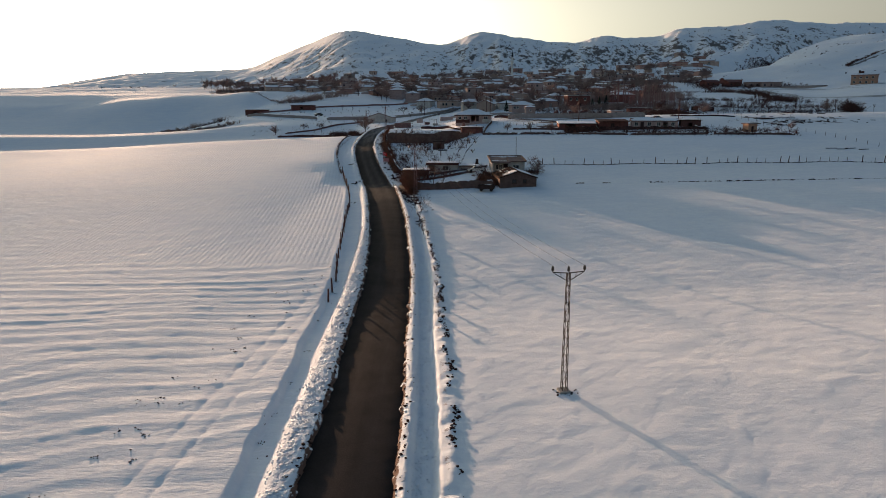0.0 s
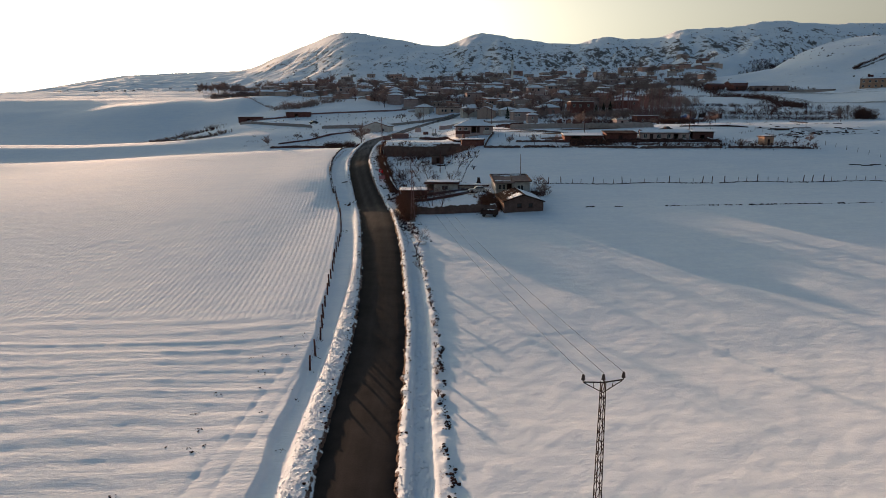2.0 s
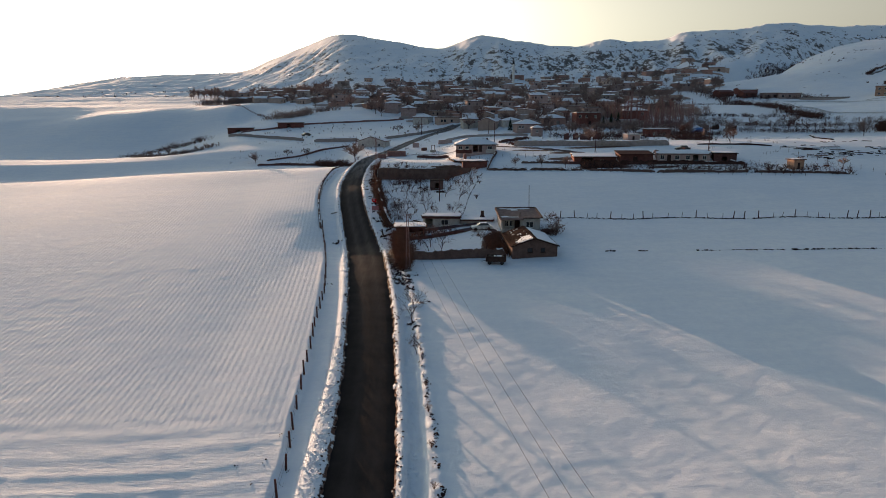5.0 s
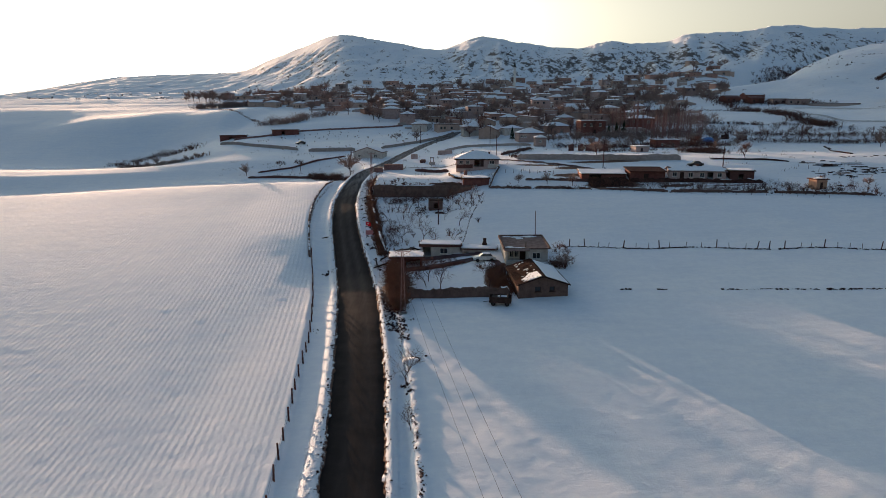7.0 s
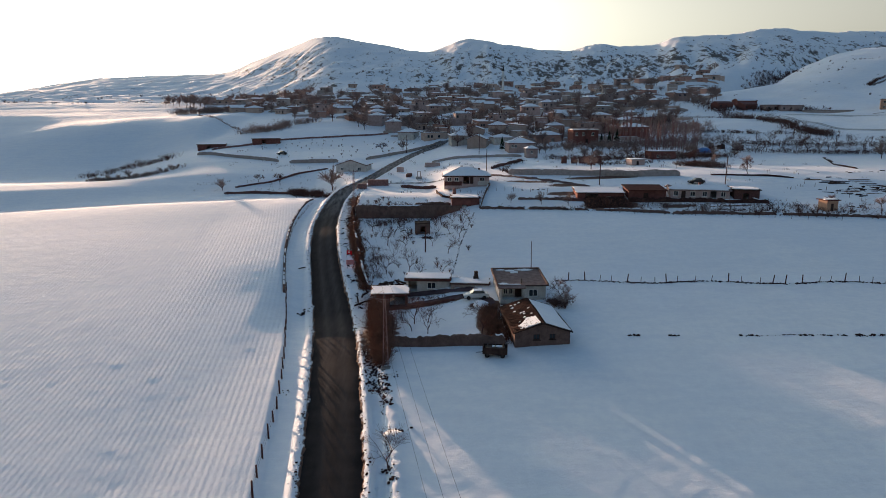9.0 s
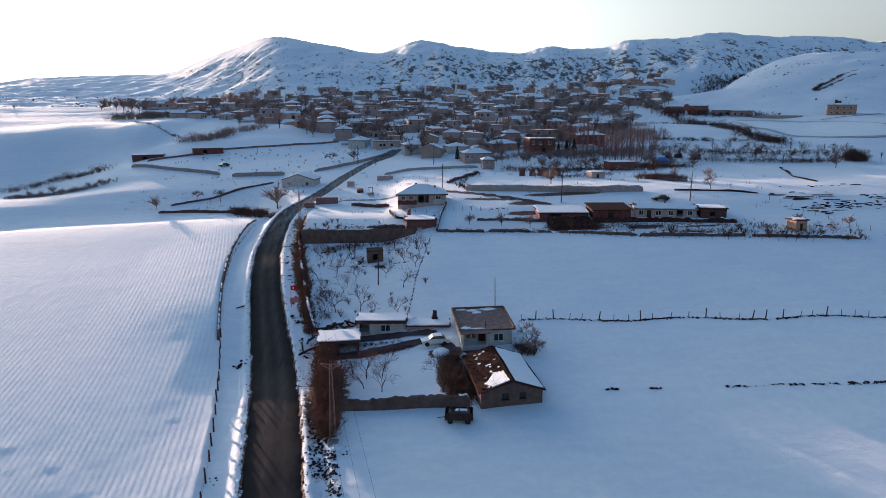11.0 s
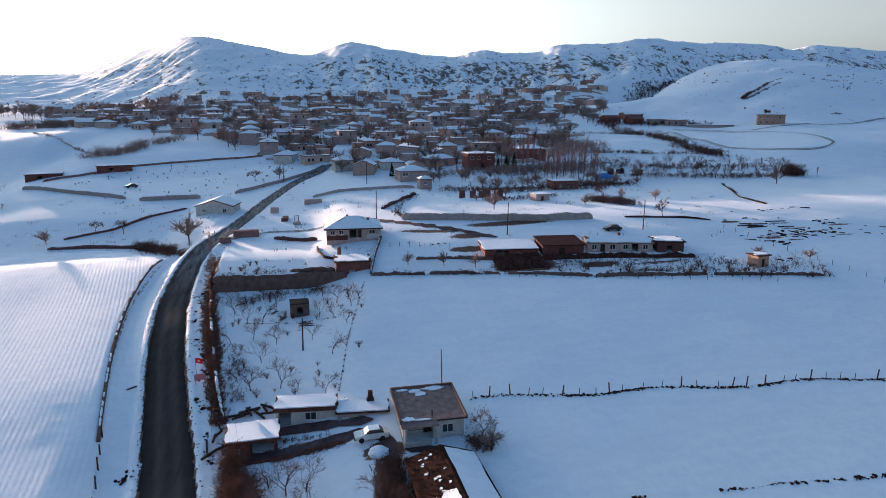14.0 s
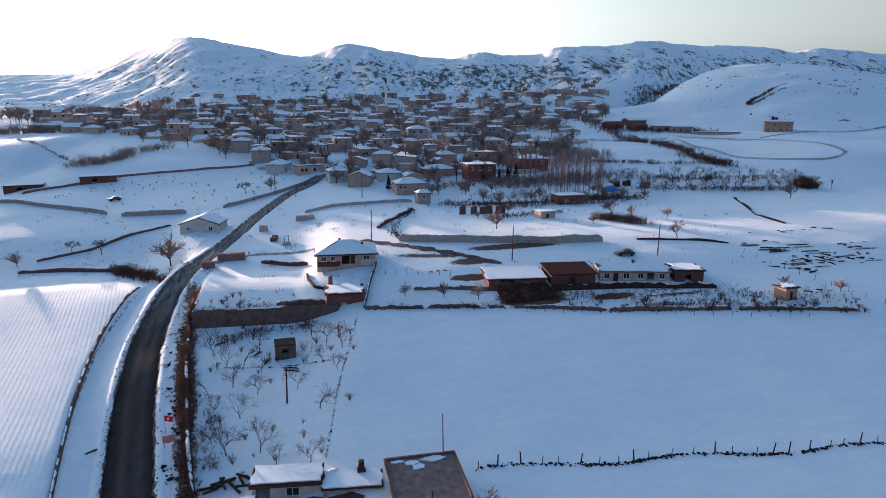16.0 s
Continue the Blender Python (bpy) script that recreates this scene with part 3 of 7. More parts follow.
sift = mix(nt, ramp(nt, patch.outputs[0], [(0.38, 0.1), (0.64, 1.0)]), (0.0, 0.0, 0.0), dust.outputs["Fac"])
nt.links.new(mix(nt, sift, mix(nt, tread, paint.links[0].from_socket, (0.12, 0.098, 0.092)), (0.36, 0.34, 0.34)), paint)


def make_road():
    rnd = random.Random(3)
    s, rows = Shape(), 0
    y = -220.0
    while y < 425:
        dx = float(road_x(y + 0.5) - road_x(y - 0.5))
        n = Vector((1, -dx, 0)).normalized()
        c = float(road_x(y))
        zc = float(base_height(c, y)) - 0.12
        wl = float(road_half(y)) + 0.06 + 0.10 * math.sin(y * 0.9) * math.sin(y * 0.37 + 1) + rnd.uniform(-0.07, 0.07)
        wr = float(road_half(y)) - 0.06 + 0.10 * math.sin(y * 1.1 + 2) * math.sin(y * 0.31) + rnd.uniform(-0.07, 0.07)
        for u, drop in ((-wl - 0.55, -0.16), (-wl - 0.3, -0.05), (-wl * 0.65, 0.0), (-wl * 0.4, 0.03), (-wl * 0.19, 0.05), (0, 0.06), (wr * 0.19, 0.05), (wr * 0.4, 0.03), (wr * 0.65, 0.0), (wr + 0.3, -0.05), (wr + 0.55, -0.16)):
            s.v.append((c + n.x * u, y + n.y * u, zc + drop))
        rows += 1
        y += 0.45 if 18 < y < 150 else 1.0
    for r in range(rows - 1):
        for k in range(10):
            a = r * 11 + k
            s.f.append((a, a + 1, a + 12, a + 11))
    ob = part("road", s, ASPHALT, smooth_faces=True)
    # tread wear across the road, toned down nearby to stand in for shade
    ob.data.attributes.new("wear_and_shade", "FLOAT", "POINT").data.foreach_set("value", [v * (0.3 + 0.7 * float(smooth(95, 150, s.v[r * 11][1]))) for r in range(rows) for v in (0.0, 0.0, 0.35, 1.0, 0.7, 0.5, 0.75, 1.0, 0.4, 0.0, 0.0)])
    ob.data.attributes.new("dust", "FLOAT", "POINT").data.foreach_set("value", [0.62 * float(smooth(192, 238, p[1])) for p in s.v])
    tagged(ob, "narrow dark wet asphalt road cleared of snow", "road", kind="structure")


make_road()

# ---- more materials ----
PLASTER = mottled("white_plaster", (0.40, 0.37, 0.34), (0.66, 0.63, 0.60), 0.9, 0.9, 0.3, 12, random=0.15)
PALE = mottled("pale_plaster", (0.37, 0.265, 0.245), (0.57, 0.435, 0.41), 0.8, 0.9, 0.3, 10, random=0.45)
MUDBRICK = mottled("mud_brick", (0.13, 0.0522, 0.0449), (0.27, 0.117, 0.101), 1.2, 0.95, 0.6, 7, random=0.4)
REDBRICK = mottled("red_brick", (0.16, 0.0661, 0.0569), (0.288, 0.125, 0.108), 1.0, 0.95, 0.5, 9, random=0.3)
STONE = mottled("field_stone", (0.085, 0.0409, 0.037), (0.2, 0.103, 0.094), 2.2, 0.95, 0.9, 5, random=0.25)
# adobe of the far houses, its colour lightened to stand in for haze
ADOBE = mottled("haze_paled_adobe", (0.46, 0.335, 0.28), (0.66, 0.51, 0.44), 0.7, 0.95, 0.4, 6, random=0.5)
WALLSTONE = mottled("brown_dry_stone", (0.14, 0.0766, 0.07), (0.29, 0.17, 0.16), 1.6, 0.95, 0.9, 5)
# twig colour lightened to imitate haze over the far trees
FARTWIG = mottled("haze_paled_twigs", (0.29, 0.195, 0.168), (0.40, 0.295, 0.265), 0.4, 0.95, 0.2, 6, random=0.4)
# brick and rubble of the far village, distance haze mixed into their colour
VILLAGEBRICK = mottled("haze_paled_brick", (0.36, 0.21, 0.17), (0.56, 0.355, 0.30), 0.8, 0.95, 0.4, 8, random=0.4)
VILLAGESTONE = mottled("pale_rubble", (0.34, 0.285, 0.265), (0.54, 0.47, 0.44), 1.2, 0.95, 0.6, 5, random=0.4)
MUD = mottled("muddy_track", (0.045, 0.0261, 0.027), (0.16, 0.104, 0.11), 0.5, 0.9, 0.6, 3.0)
DARKEARTH = mottled("dark_mud_wall", (0.085, 0.053, 0.046), (0.195, 0.128, 0.110), 0.9, 1.0, 0.8, 5)
BRUSHROOF = mottled("rotten_brown_roof", (0.016, 0.007, 0.006), (0.050, 0.018, 0.014), 0.8, 1.0, 0.9, 5)
OCHRE = mottled("ochre_stone", (0.33, 0.19, 0.135), (0.50, 0.32, 0.235), 1.0, 0.9, 0.4, 8)
FARMTILE = mottled("faded_brown_tile", (0.135, 0.090, 0.083), (0.31, 0.222, 0.205), 1.3, 0.9, 0.8, 7)
TILE = mottled("brown_roof_tile", (0.14, 0.0696, 0.066), (0.26, 0.135, 0.13), 1.4, 0.85, 0.6, 8, random=0.25)
RUST = mottled("rusty_tin", (0.038, 0.0135, 0.012), (0.088, 0.031, 0.028), 1.1, 0.75, 0.5, 6)
TIMBER = mottled("weathered_timber", (0.062, 0.027, 0.0232), (0.155, 0.0696, 0.0599), 2.0, 0.9, 0.6, 14, random=0.3)
DARKWOOD = mottled("dark_wood", (0.03, 0.0191, 0.0165), (0.08, 0.0478, 0.0412), 2.0, 0.85, 0.5, 12)
BARK = mottled("bark", (0.07, 0.0365, 0.034), (0.17, 0.087, 0.082), 3.0, 0.95, 0.6, 16, random=0.4)
TWIG = mottled("bare_twigs", (0.088, 0.046, 0.038), (0.19, 0.102, 0.086), 1.0, 0.95, 0.2, 8, random=0.35)
POPLAR = mottled("poplar_twigs", (0.22, 0.122, 0.11), (0.38, 0.226, 0.21), 0.6, 0.9, 0.2, 6, random=0.2)
BRUSH = mottled("dry_brush", (0.10, 0.046, 0.032), (0.22, 0.11, 0.075), 1.2, 0.95, 0.6, 7)
IRON = mottled("galvanised_iron", (0.035, 0.0261, 0.028), (0.075, 0.066, 0.062), 2.0, 0.75, 0.2, 20, metal=0.5)
RUSTIRON = mottled("rusted_iron", (0.22, 0.122, 0.11), (0.38, 0.235, 0.22), 2.0, 0.7, 0.2, 20, metal=0.2)
SOIL = mottled("dark_soil", (0.028, 0.0144, 0.0126), (0.08, 0.04, 0.036), 1.2, 0.95, 0.9, 5, random=0.3)
CONCRETE = mottled("concrete", (0.22, 0.21, 0.20), (0.38, 0.37, 0.35), 1.5, 0.9, 0.4, 12)
PORCELAIN = mottled("brown_porcelain", (0.03, 0.0157, 0.014), (0.06, 0.0305, 0.0262), 3.0, 0.3, 0.1, 20)
WIRE = mottled("weathered_wire", (0.03, 0.0226, 0.024), (0.06, 0.0452, 0.048), 3.0, 0.9, 0.1, 20)
TARP = mottled("blue_tarpaulin", (0.02, 0.10, 0.32), (0.05, 0.20, 0.50), 1.0, 0.5, 0.5, 4)
FLAGRED = mottled("red_cloth", (0.55, 0.015, 0.02), (0.75, 0.03, 0.04), 2.0, 0.7, 0.2, 12)
CARWHITE = mottled("white_car_paint", (0.55, 0.55, 0.54), (0.68, 0.68, 0.67), 2.0, 0.35, 0.05, 20)
CARDARK = mottled("dark_car_paint", (0.012, 0.013, 0.018), (0.03, 0.032, 0.04), 2.0, 0.3, 0.05, 20)
RUBBER = mottled("tyre_rubber", (0.012, 0.012, 0.012), (0.03, 0.03, 0.03), 4.0, 0.8, 0.3, 20)
GREEN = mottled("pine_green", (0.012, 0.022, 0.012), (0.035, 0.05, 0.025), 2.0, 0.9, 0.3, 9)
glass_m, glass_nt, glass_b = material("window_glass", 0.25)
glass_b.inputs["Base Color"].default_value = (0.02, 0.025, 0.03, 1)
GLASS = glass_m
WHITEPAINT = mottled("white_paint", (0.6, 0.6, 0.58), (0.78, 0.78, 0.76), 3.0, 0.5, 0.1, 20)


# ---- houses ----
def wall_panel(s, p, q, z0, z1, thick, holes=(), corner=0.0):
    """An upright wall from p to q, its outer face on the right hand of the way, with holes (along, bottom, width, height)."""
    p, q = Vector((*p, 0)), Vector((*q, 0))
    d = (q - p).normalized()
    back = Vector((-d.y, d.x, 0)) * thick
    length = (q - p).length
    us = sorted({0.0, length} | ({corner, length - corner} if corner else set()) | {a for o in holes for a in (o[0], o[0] + o[2])})
    zs = sorted({z0, z1} | {a for o in holes for a in (o[1], o[1] + o[3])})
    nu, nz = len(us), len(zs)
    base = len(s.v)
    for side in (Vector(), back):
        for z in zs:
            s.v += [tuple(p + d * u + side + Vector((0, 0, z))) for u in us]
    at = lambda i, k, b: base + b * nu * nz + k * nu + i

    def solid(i, k):
        if not (0 <= i < nu - 1 and 0 <= k < nz - 1):
            return False
        u, z = (us[i] + us[i + 1]) / 2, (zs[k] + zs[k + 1]) / 2
        return not any(o[0] < u < o[0] + o[2] and o[1] < z < o[1] + o[3] for o in holes)
    for i in range(nu - 1):
        for k in range(nz - 1):
            if not solid(i, k):
                continue
            s.f += [(at(i, k, 0), at(i + 1, k, 0), at(i + 1, k + 1, 0), at(i, k + 1, 0)), (at(i, k + 1, 1), at(i + 1, k + 1, 1), at(i + 1, k, 1), at(i, k, 1))]
            for di, dk, a, b in ((-1, 0, (i, k + 1), (i, k)), (1, 0, (i + 1, k), (i + 1, k + 1)), (0, -1, (i, k), (i + 1, k)), (0, 1, (i + 1, k + 1), (i, k + 1))):
                if not solid(i + di, k + dk):
                    s.f.append((at(*b, 0), at(*a, 0), at(*a, 1), at(*b, 1)))


def jagged(corners, rnd, cut=0.25, steps=5):
    """The outline of a snow sheet: the corners' outline with an uneven edge."""
    n, out = len(corners), []
    mid = sum((Vector(c) for c in corners), Vector()) / n
    for i in range(n):
        a, b = Vector(corners[i]), Vector(corners[(i + 1) % n])
        for k in range(steps):
            p = a + (b - a) * (k / steps)
            out.append(p + (mid - p).normalized() * rnd.uniform(0, cut))
    return out


def window(parent, x, y, z, w, h, turn=0.0, frame_mat=None):
    """A window in a wall whose outer face is towards -y: frame, cross bars, sill and pane."""
    c, sn = math.cos(turn), math.sin(turn)
    xs, zs = (-w / 2, -w / 2 + 0.08, -0.03, 0.03, w / 2 - 0.08, w / 2), (-h / 2, -h / 2 + 0.08, h / 2 - 0.08, h / 2)
    s = Shape()
    for dy in (-0.04, 0.04):
        s.v += [(x + dx * c - dy * sn, y + dx * sn + dy * c, z + dz) for dz in zs for dx in xs]
    solid = lambda i, j: 0 <= i < 5 and 0 <= j < 3 and not (j == 1 and i in (1, 3))
    for j in range(3):
        for i in range(5):
            if not solid(i, j):
                continue
            q = [j * 6 + i, j * 6 + i + 1, j * 6 + i + 7, j * 6 + i + 6]
            s.f += [tuple(q), tuple(v + 24 for v in reversed(q))]
            for k, (di, dj) in enumerate(((0, -1), (1, 0), (0, 1), (-1, 0))):
                if not solid(i + di, j + dj):
                    p, r = q[k], q[(k + 1) % 4]
                    s.f.append((r, p, p + 24, r + 24))
    f = part("window", s, frame_mat or WHITEPAINT, parent)
    part("sill", Shape().box(x + 0.10 * sn, y - 0.10 * c, z - h / 2 - 0.04, w + 0.2, 0.28, 0.06, turn), frame_mat or WHITEPAINT, f)
    part("pane", Shape().box(x - 0.02 * sn, y + 0.02 * c, z, w - 0.14, 0.02, h - 0.14, turn), GLASS, f, "dark window glass")
    return f


def house(name, x, y, turn, w, d, h, roof, wall, cover, label, holes=(), side_holes=(), rise=1.4, snow=1.0, eave=0.35, chimneys=(), group="", seed=1, z=None, deep=1.5, category="house", panes=True, frame_mat=None):
    """A house with its front towards -y. holes: (along, bottom, width, height, what) with what of window, door or open."""
    rnd = random.Random(seed)
    if z is None:
        z = min(ground(x + dx, y + dy) for dx in (-w / 3, w / 3) for dy in (-d / 2, 0)) + 0.1
    t = thing(name, x, y, z, turn, label, category, group)
    s = Shape()
    L, F, th = w / 2, d / 2, 0.3
    wall_panel(s, (-L, -F), (L, -F), -deep, h, th, [o[:4] for o in holes], th)
    wall_panel(s, (L, -F + th), (L, F - th), -deep, h, th, [o[:4] for o in side_holes])
    wall_panel(s, (L, F), (-L, F), -deep, h, th, (), th)
    wall_panel(s, (-L, F - th), (-L, -F + th), -deep, h, th)
    e = eave
    if roof == "gable":  # ridge along the front
        for sx in (-L + 0.15, L - 0.15):
            s.add([(sx - 0.15, -F, h), (sx + 0.15, -F, h), (sx + 0.15, F, h), (sx - 0.15, F, h), (sx - 0.15, 0, h + rise), (sx + 0.15, 0, h + rise)],
                  [(0, 1, 5, 4), (2, 3, 4, 5), (1, 2, 5), (3, 0, 4), (3, 2, 1, 0)])
        k = rise / F * e
        slopes = [[(-L - e, -F - e, h - k + 0.12), (L + e, -F - e, h - k + 0.12), (L + e, 0, h + rise + 0.12), (-L - e, 0, h + rise + 0.12)],
                  [(L + e, F + e, h - k + 0.12), (-L - e, F + e, h - k + 0.12), (-L - e, 0, h + rise + 0.12), (L + e, 0, h + rise + 0.12)]]
    elif roof == "gable_end":  # ridge runs back, gable in front
        for sy in (-F + 0.15, F - 0.15):
            s.add([(-L, sy - 0.15, h), (-L, sy + 0.15, h), (L, sy + 0.15, h), (L, sy - 0.15, h), (0, sy - 0.15, h + rise), (0, sy + 0.15, h + rise)],
                  [(0, 4, 5, 1), (3, 2, 5, 4), (0, 3, 4), (2, 1, 5), (0, 1, 2, 3)])
        k = rise / L * e
        slopes = [[(-L - e, F + e, h - k + 0.12), (-L - e, -F - e, h - k + 0.12), (0, -F - e, h + rise + 0.12), (0, F + e, h + rise + 0.12)],
                  [(L + e, -F - e, h - k + 0.12), (L + e, F + e, h - k + 0.12), (0, F + e, h + rise + 0.12), (0, -F - e, h + rise + 0.12)]]
    elif roof == "hip":
        r = max(0.4, L - F * 0.95)
        k = 0.12
        a, b, c, f = (-L - e, -F - e, h + k - 0.1), (L + e, -F - e, h + k - 0.1), (L + e, F + e, h + k - 0.1), (-L - e, F + e, h + k - 0.1)
        m, n = (-r, 0, h + rise + k), (r, 0, h + rise + k)
        slopes = [[a, b, n, m], [b, c, n], [c, f, m, n], [f, a, m]]
    elif roof == "mono":
        slopes = [[(-L - e, -F - e, h + 0.15), (L + e, -F - e, h + 0.15), (L + e, F + e, h + rise + 0.15), (-L - e, F + e, h + rise + 0.15)]]
        s.add([(-L, -F, h), (L, -F, h), (L, F, h), (-L, F, h), (-L, F, h + rise), (L, F, h + rise)], [(0, 1, 5, 4), (3, 4, 5, 2), (0, 4, 3), (1, 2, 5), (0, 3, 2, 1)])
    else:
        slopes = [[(-L - e, -F - e, h + 0.22), (L + e, -F - e, h + 0.22), (L + e, F + e, h + 0.22), (-L - e, F + e, h + 0.22)]]
    part("wall", s.weld(), wall, t)
    r = Shape()
    for sl in slopes:
        r.slab(sl, 0.2)
    part("roof", r, cover, t)
    if snow > 0:
        sn = Shape()
        for sl in slopes:
            if rnd.random() < snow + 0.001 or roof in ("flat", "mono"):
                up = [Vector(p) + Vector((0, 0, 0.14)) for p in jagged(sl, rnd, 0.35 if snow > 0.8 else 1.1)]
                sn.slab(up, 0.16)
        if sn.v:
            part("snow_cover", sn, SNOW, t, "crust of snow on the roof")
    for o in holes:
        u, lo, ww, hh, what = o
        xx = -L + u + ww / 2
        if what == "window" and panes:
            window(t, xx, -F + 0.12, lo + hh / 2, ww - 0.02, hh - 0.02, 0.0, frame_mat)
        elif what == "window":
            part("window", Shape().box(xx, -F + 0.14, lo + hh / 2, ww - 0.02, 0.06, hh - 0.02), GLASS, t, "dark window")
        elif what == "door":
            dr = part("door", Shape().box(xx, -F + 0.15, lo + hh / 2, ww - 0.03, 0.06, hh - 0.03), DARKWOOD, t, "dark wooden door")
            part("handle", Shape().box(xx + ww * 0.35, -F + 0.10, lo + 1.0, 0.12, 0.05, 0.04), IRON, dr)
    for o in side_holes:
        u, lo, ww, hh, what = o
        window(t, L - 0.12, -F + th + u + ww / 2, lo + hh / 2, ww - 0.02, hh - 0.02, math.pi / 2)
    for cx, cy, ch in chimneys:
        cs = Shape().box(cx, cy, h + rise * 0.5 + ch / 2, 0.5, 0.5, ch).box(cx, cy, h + rise * 0.5 + ch + 0.05, 0.62, 0.62, 0.1)
        part("chimney", cs, STONE, t)
    return t


# the farmhouse by the road and its outbuildings
farm = house("farmhouse", 14.75, 151.2, 1.5, 7.4, 7.6, 2.75, "mono", PLASTER, FARMTILE, "white plastered farmhouse with brown roof and patches of snow",
             holes=[(0.35, 0.2, 3.3, 2.4, "open"), (4.7, 0.9, 1.45, 1.15, "window")], side_holes=[(2.5, 1.0, 1.2, 1.2, "window")], rise=0.62, snow=0, z=6.55, category="house", eave=0.3)
s = Shape()
wall_panel(s, (-3.4, -2.3), (0.3, -2.3), 0.0, 2.65, 0.2, [(0.6, 0.9, 0.7, 1.15), (1.45, 0.9, 0.7, 1.15), (2.45, 0.1, 1.0, 2.05)])
part("porch_wall", s, PLASTER, farm, "recessed porch wall")
window(farm, -2.45, -2.2, 1.475, 0.68, 1.13)
window(farm, -1.6, -2.2, 1.475, 0.68, 1.13)
part("door", Shape().box(-0.45, -2.2, 1.12, 0.98, 0.06, 2.03), DARKWOOD, farm, "dark front door")
part("porch_parapet", Shape().box(-2.1, -4.95, 0.35, 3.2, 0.2, 1.0), PLASTER, farm, "white porch parapet")
part("porch_parapet", Shape().box(-3.6, -4.4, 0.35, 0.2, 0.9, 1.0), PLASTER, farm, "white porch parapet")
part("porch_floor", Shape().box(-1.9, -3.9, -0.45, 3.7, 2.0, 0.9), CONCRETE, farm)
part("porch_post", Shape().box(0.15, -4.75, 1.3, 0.22, 0.22, 2.8), PLASTER, farm)
part("porch_post", Shape().box(-3.55, -4.75, 1.3, 0.22, 0.22, 2.8), PLASTER, farm)
part("porch_roof", Shape().slab([(-4.0, -5.1, 2.72), (0.35, -5.1, 2.72), (0.35, -4.0, 2.86), (-4.0, -4.0, 2.86)], 0.16), FARMTILE, farm, "brown tiled roof over the porch")
part("foundation", Shape().box(2.1, -3.88, -0.35, 3.3, 0.14, 1.15), DARKEARTH, farm, "dark earth-stained foundation")
part("gutter", Shape().tube((0.4, -4.16, 2.78), (4.05, -4.16, 2.78), 0.08, 0.08, 6), DARKWOOD, farm, "dark gutter along the eave")
for side in (-3.97, 3.97):
    part("roof_rim", Shape().add([(side + dx, dy, dz + lift) for dx in (-0.13, 0.13) for dy, dz in ((-4.08, 2.92), (4.08, 3.54)) for lift in (-0.22, 0.16)],
                                 [(0, 1, 3, 2), (4, 6, 7, 5), (0, 4, 5, 1), (2, 3, 7, 6), (1, 5, 7, 3), (0, 2, 6, 4)]), DARKEARTH, farm, "raised brown rim of the roof")
part("roof_rim", Shape().box(0, 4.02, 3.56, 7.9, 0.24, 0.32), DARKEARTH, farm, "raised brown rim of the roof")
part("stove_pipe", Shape().tube((-0.1, -3.3, 2.9), (-0.1, -3.3, 3.75), 0.09, 0.09, 6), IRON, farm, "thin stove pipe")
rnd = random.Random(5)
for cx, cy, rx, ry in ((-1.2, 2.9, 0.9, 0.5), (-0.5, 2.1, 0.9, 0.55), (1.5, 3.3, 1.7, 0.5), (-3.0, -3.5, 0.75, 0.45), (-2.6, 3.4, 0.8, 0.25), (-1.3, -3.85, 1.1, 0.16)):
    ring = [(cx + rx * math.cos(a / 16 * 6.283) * rnd.uniform(0.6, 1.15), cy + ry * math.sin(a / 16 * 6.283) * rnd.uniform(0.6, 1.15)) for a in range(16)]
    part("snow_patch", Shape().slab([(px, py, 2.90 + (py + 4.1) / 8.2 * 0.62 + 0.09) for px, py in ring], 0.12), SNOW, farm, "melting snow patch on the roof")

mast = part("antenna_mast", Shape().tube((17.6, 156.1, 6.0), (17.45, 156.1, 14.6), 0.09, 0.05, 6), TIMBER)
tagged(mast, "thin leaning wooden mast behind the farmhouse", "pole")

barn = house("barn", 15.0, 136.9, 3.0, 7.5, 11.2, 2.15, "gable_end", DARKEARTH, BRUSHROOF, "mud-walled barn with rusty roof half covered by snow",
             holes=[(2.5, 1.0, 0.9, 0.8, "window"), (4.7, 1.05, 0.8, 0.75, "window")], rise=1.25, snow=0, z=5.15, category="barn", eave=0.3, frame_mat=DARKWOOD)
sn = Shape().slab(jagged([(3.95, -5.8, 2.23), (3.95, 5.7, 2.23), (0.35, 5.7, 3.43), (0.35, -5.8, 3.43)], rnd, 0.3), 0.16)
part("snow_cover", sn, SNOW, barn, "snow on one side of the roof")
slope = lambda cx: 2.27 + (1 - abs(cx) / 3.75) * 1.25
ring = jagged([(-3.2, -4.4, 0), (-2.4, -5.8, 0), (-0.3, -5.8, 0), (-0.35, -2.6, 0), (-1.5, -2.3, 0)], rnd, 0.22, 6)
part("snow_patch", Shape().slab([(p.x, p.y, slope(p.x) + 0.13) for p in ring], 0.14), SNOW, barn, "bright leftover snow patch")
for k in range(22):
    cx, cy = rnd.uniform(-3.4, -0.3), rnd.uniform(-2.2, 5.0) if k < 12 else rnd.uniform(-5.4, -1.6)
    ring = [(cx + rnd.uniform(0.05, 0.30) * math.cos(a), cy + rnd.uniform(0.05, 0.34) * math.sin(a)) for a in (0, 0.8, 1.6, 2.4, 3.1, 3.9, 4.7, 5.5)]
    part("snow_patch", Shape().slab([(px, py, slope(px) + 0.07) for px, py in ring], 0.06), SNOW, barn)
s = Shape()
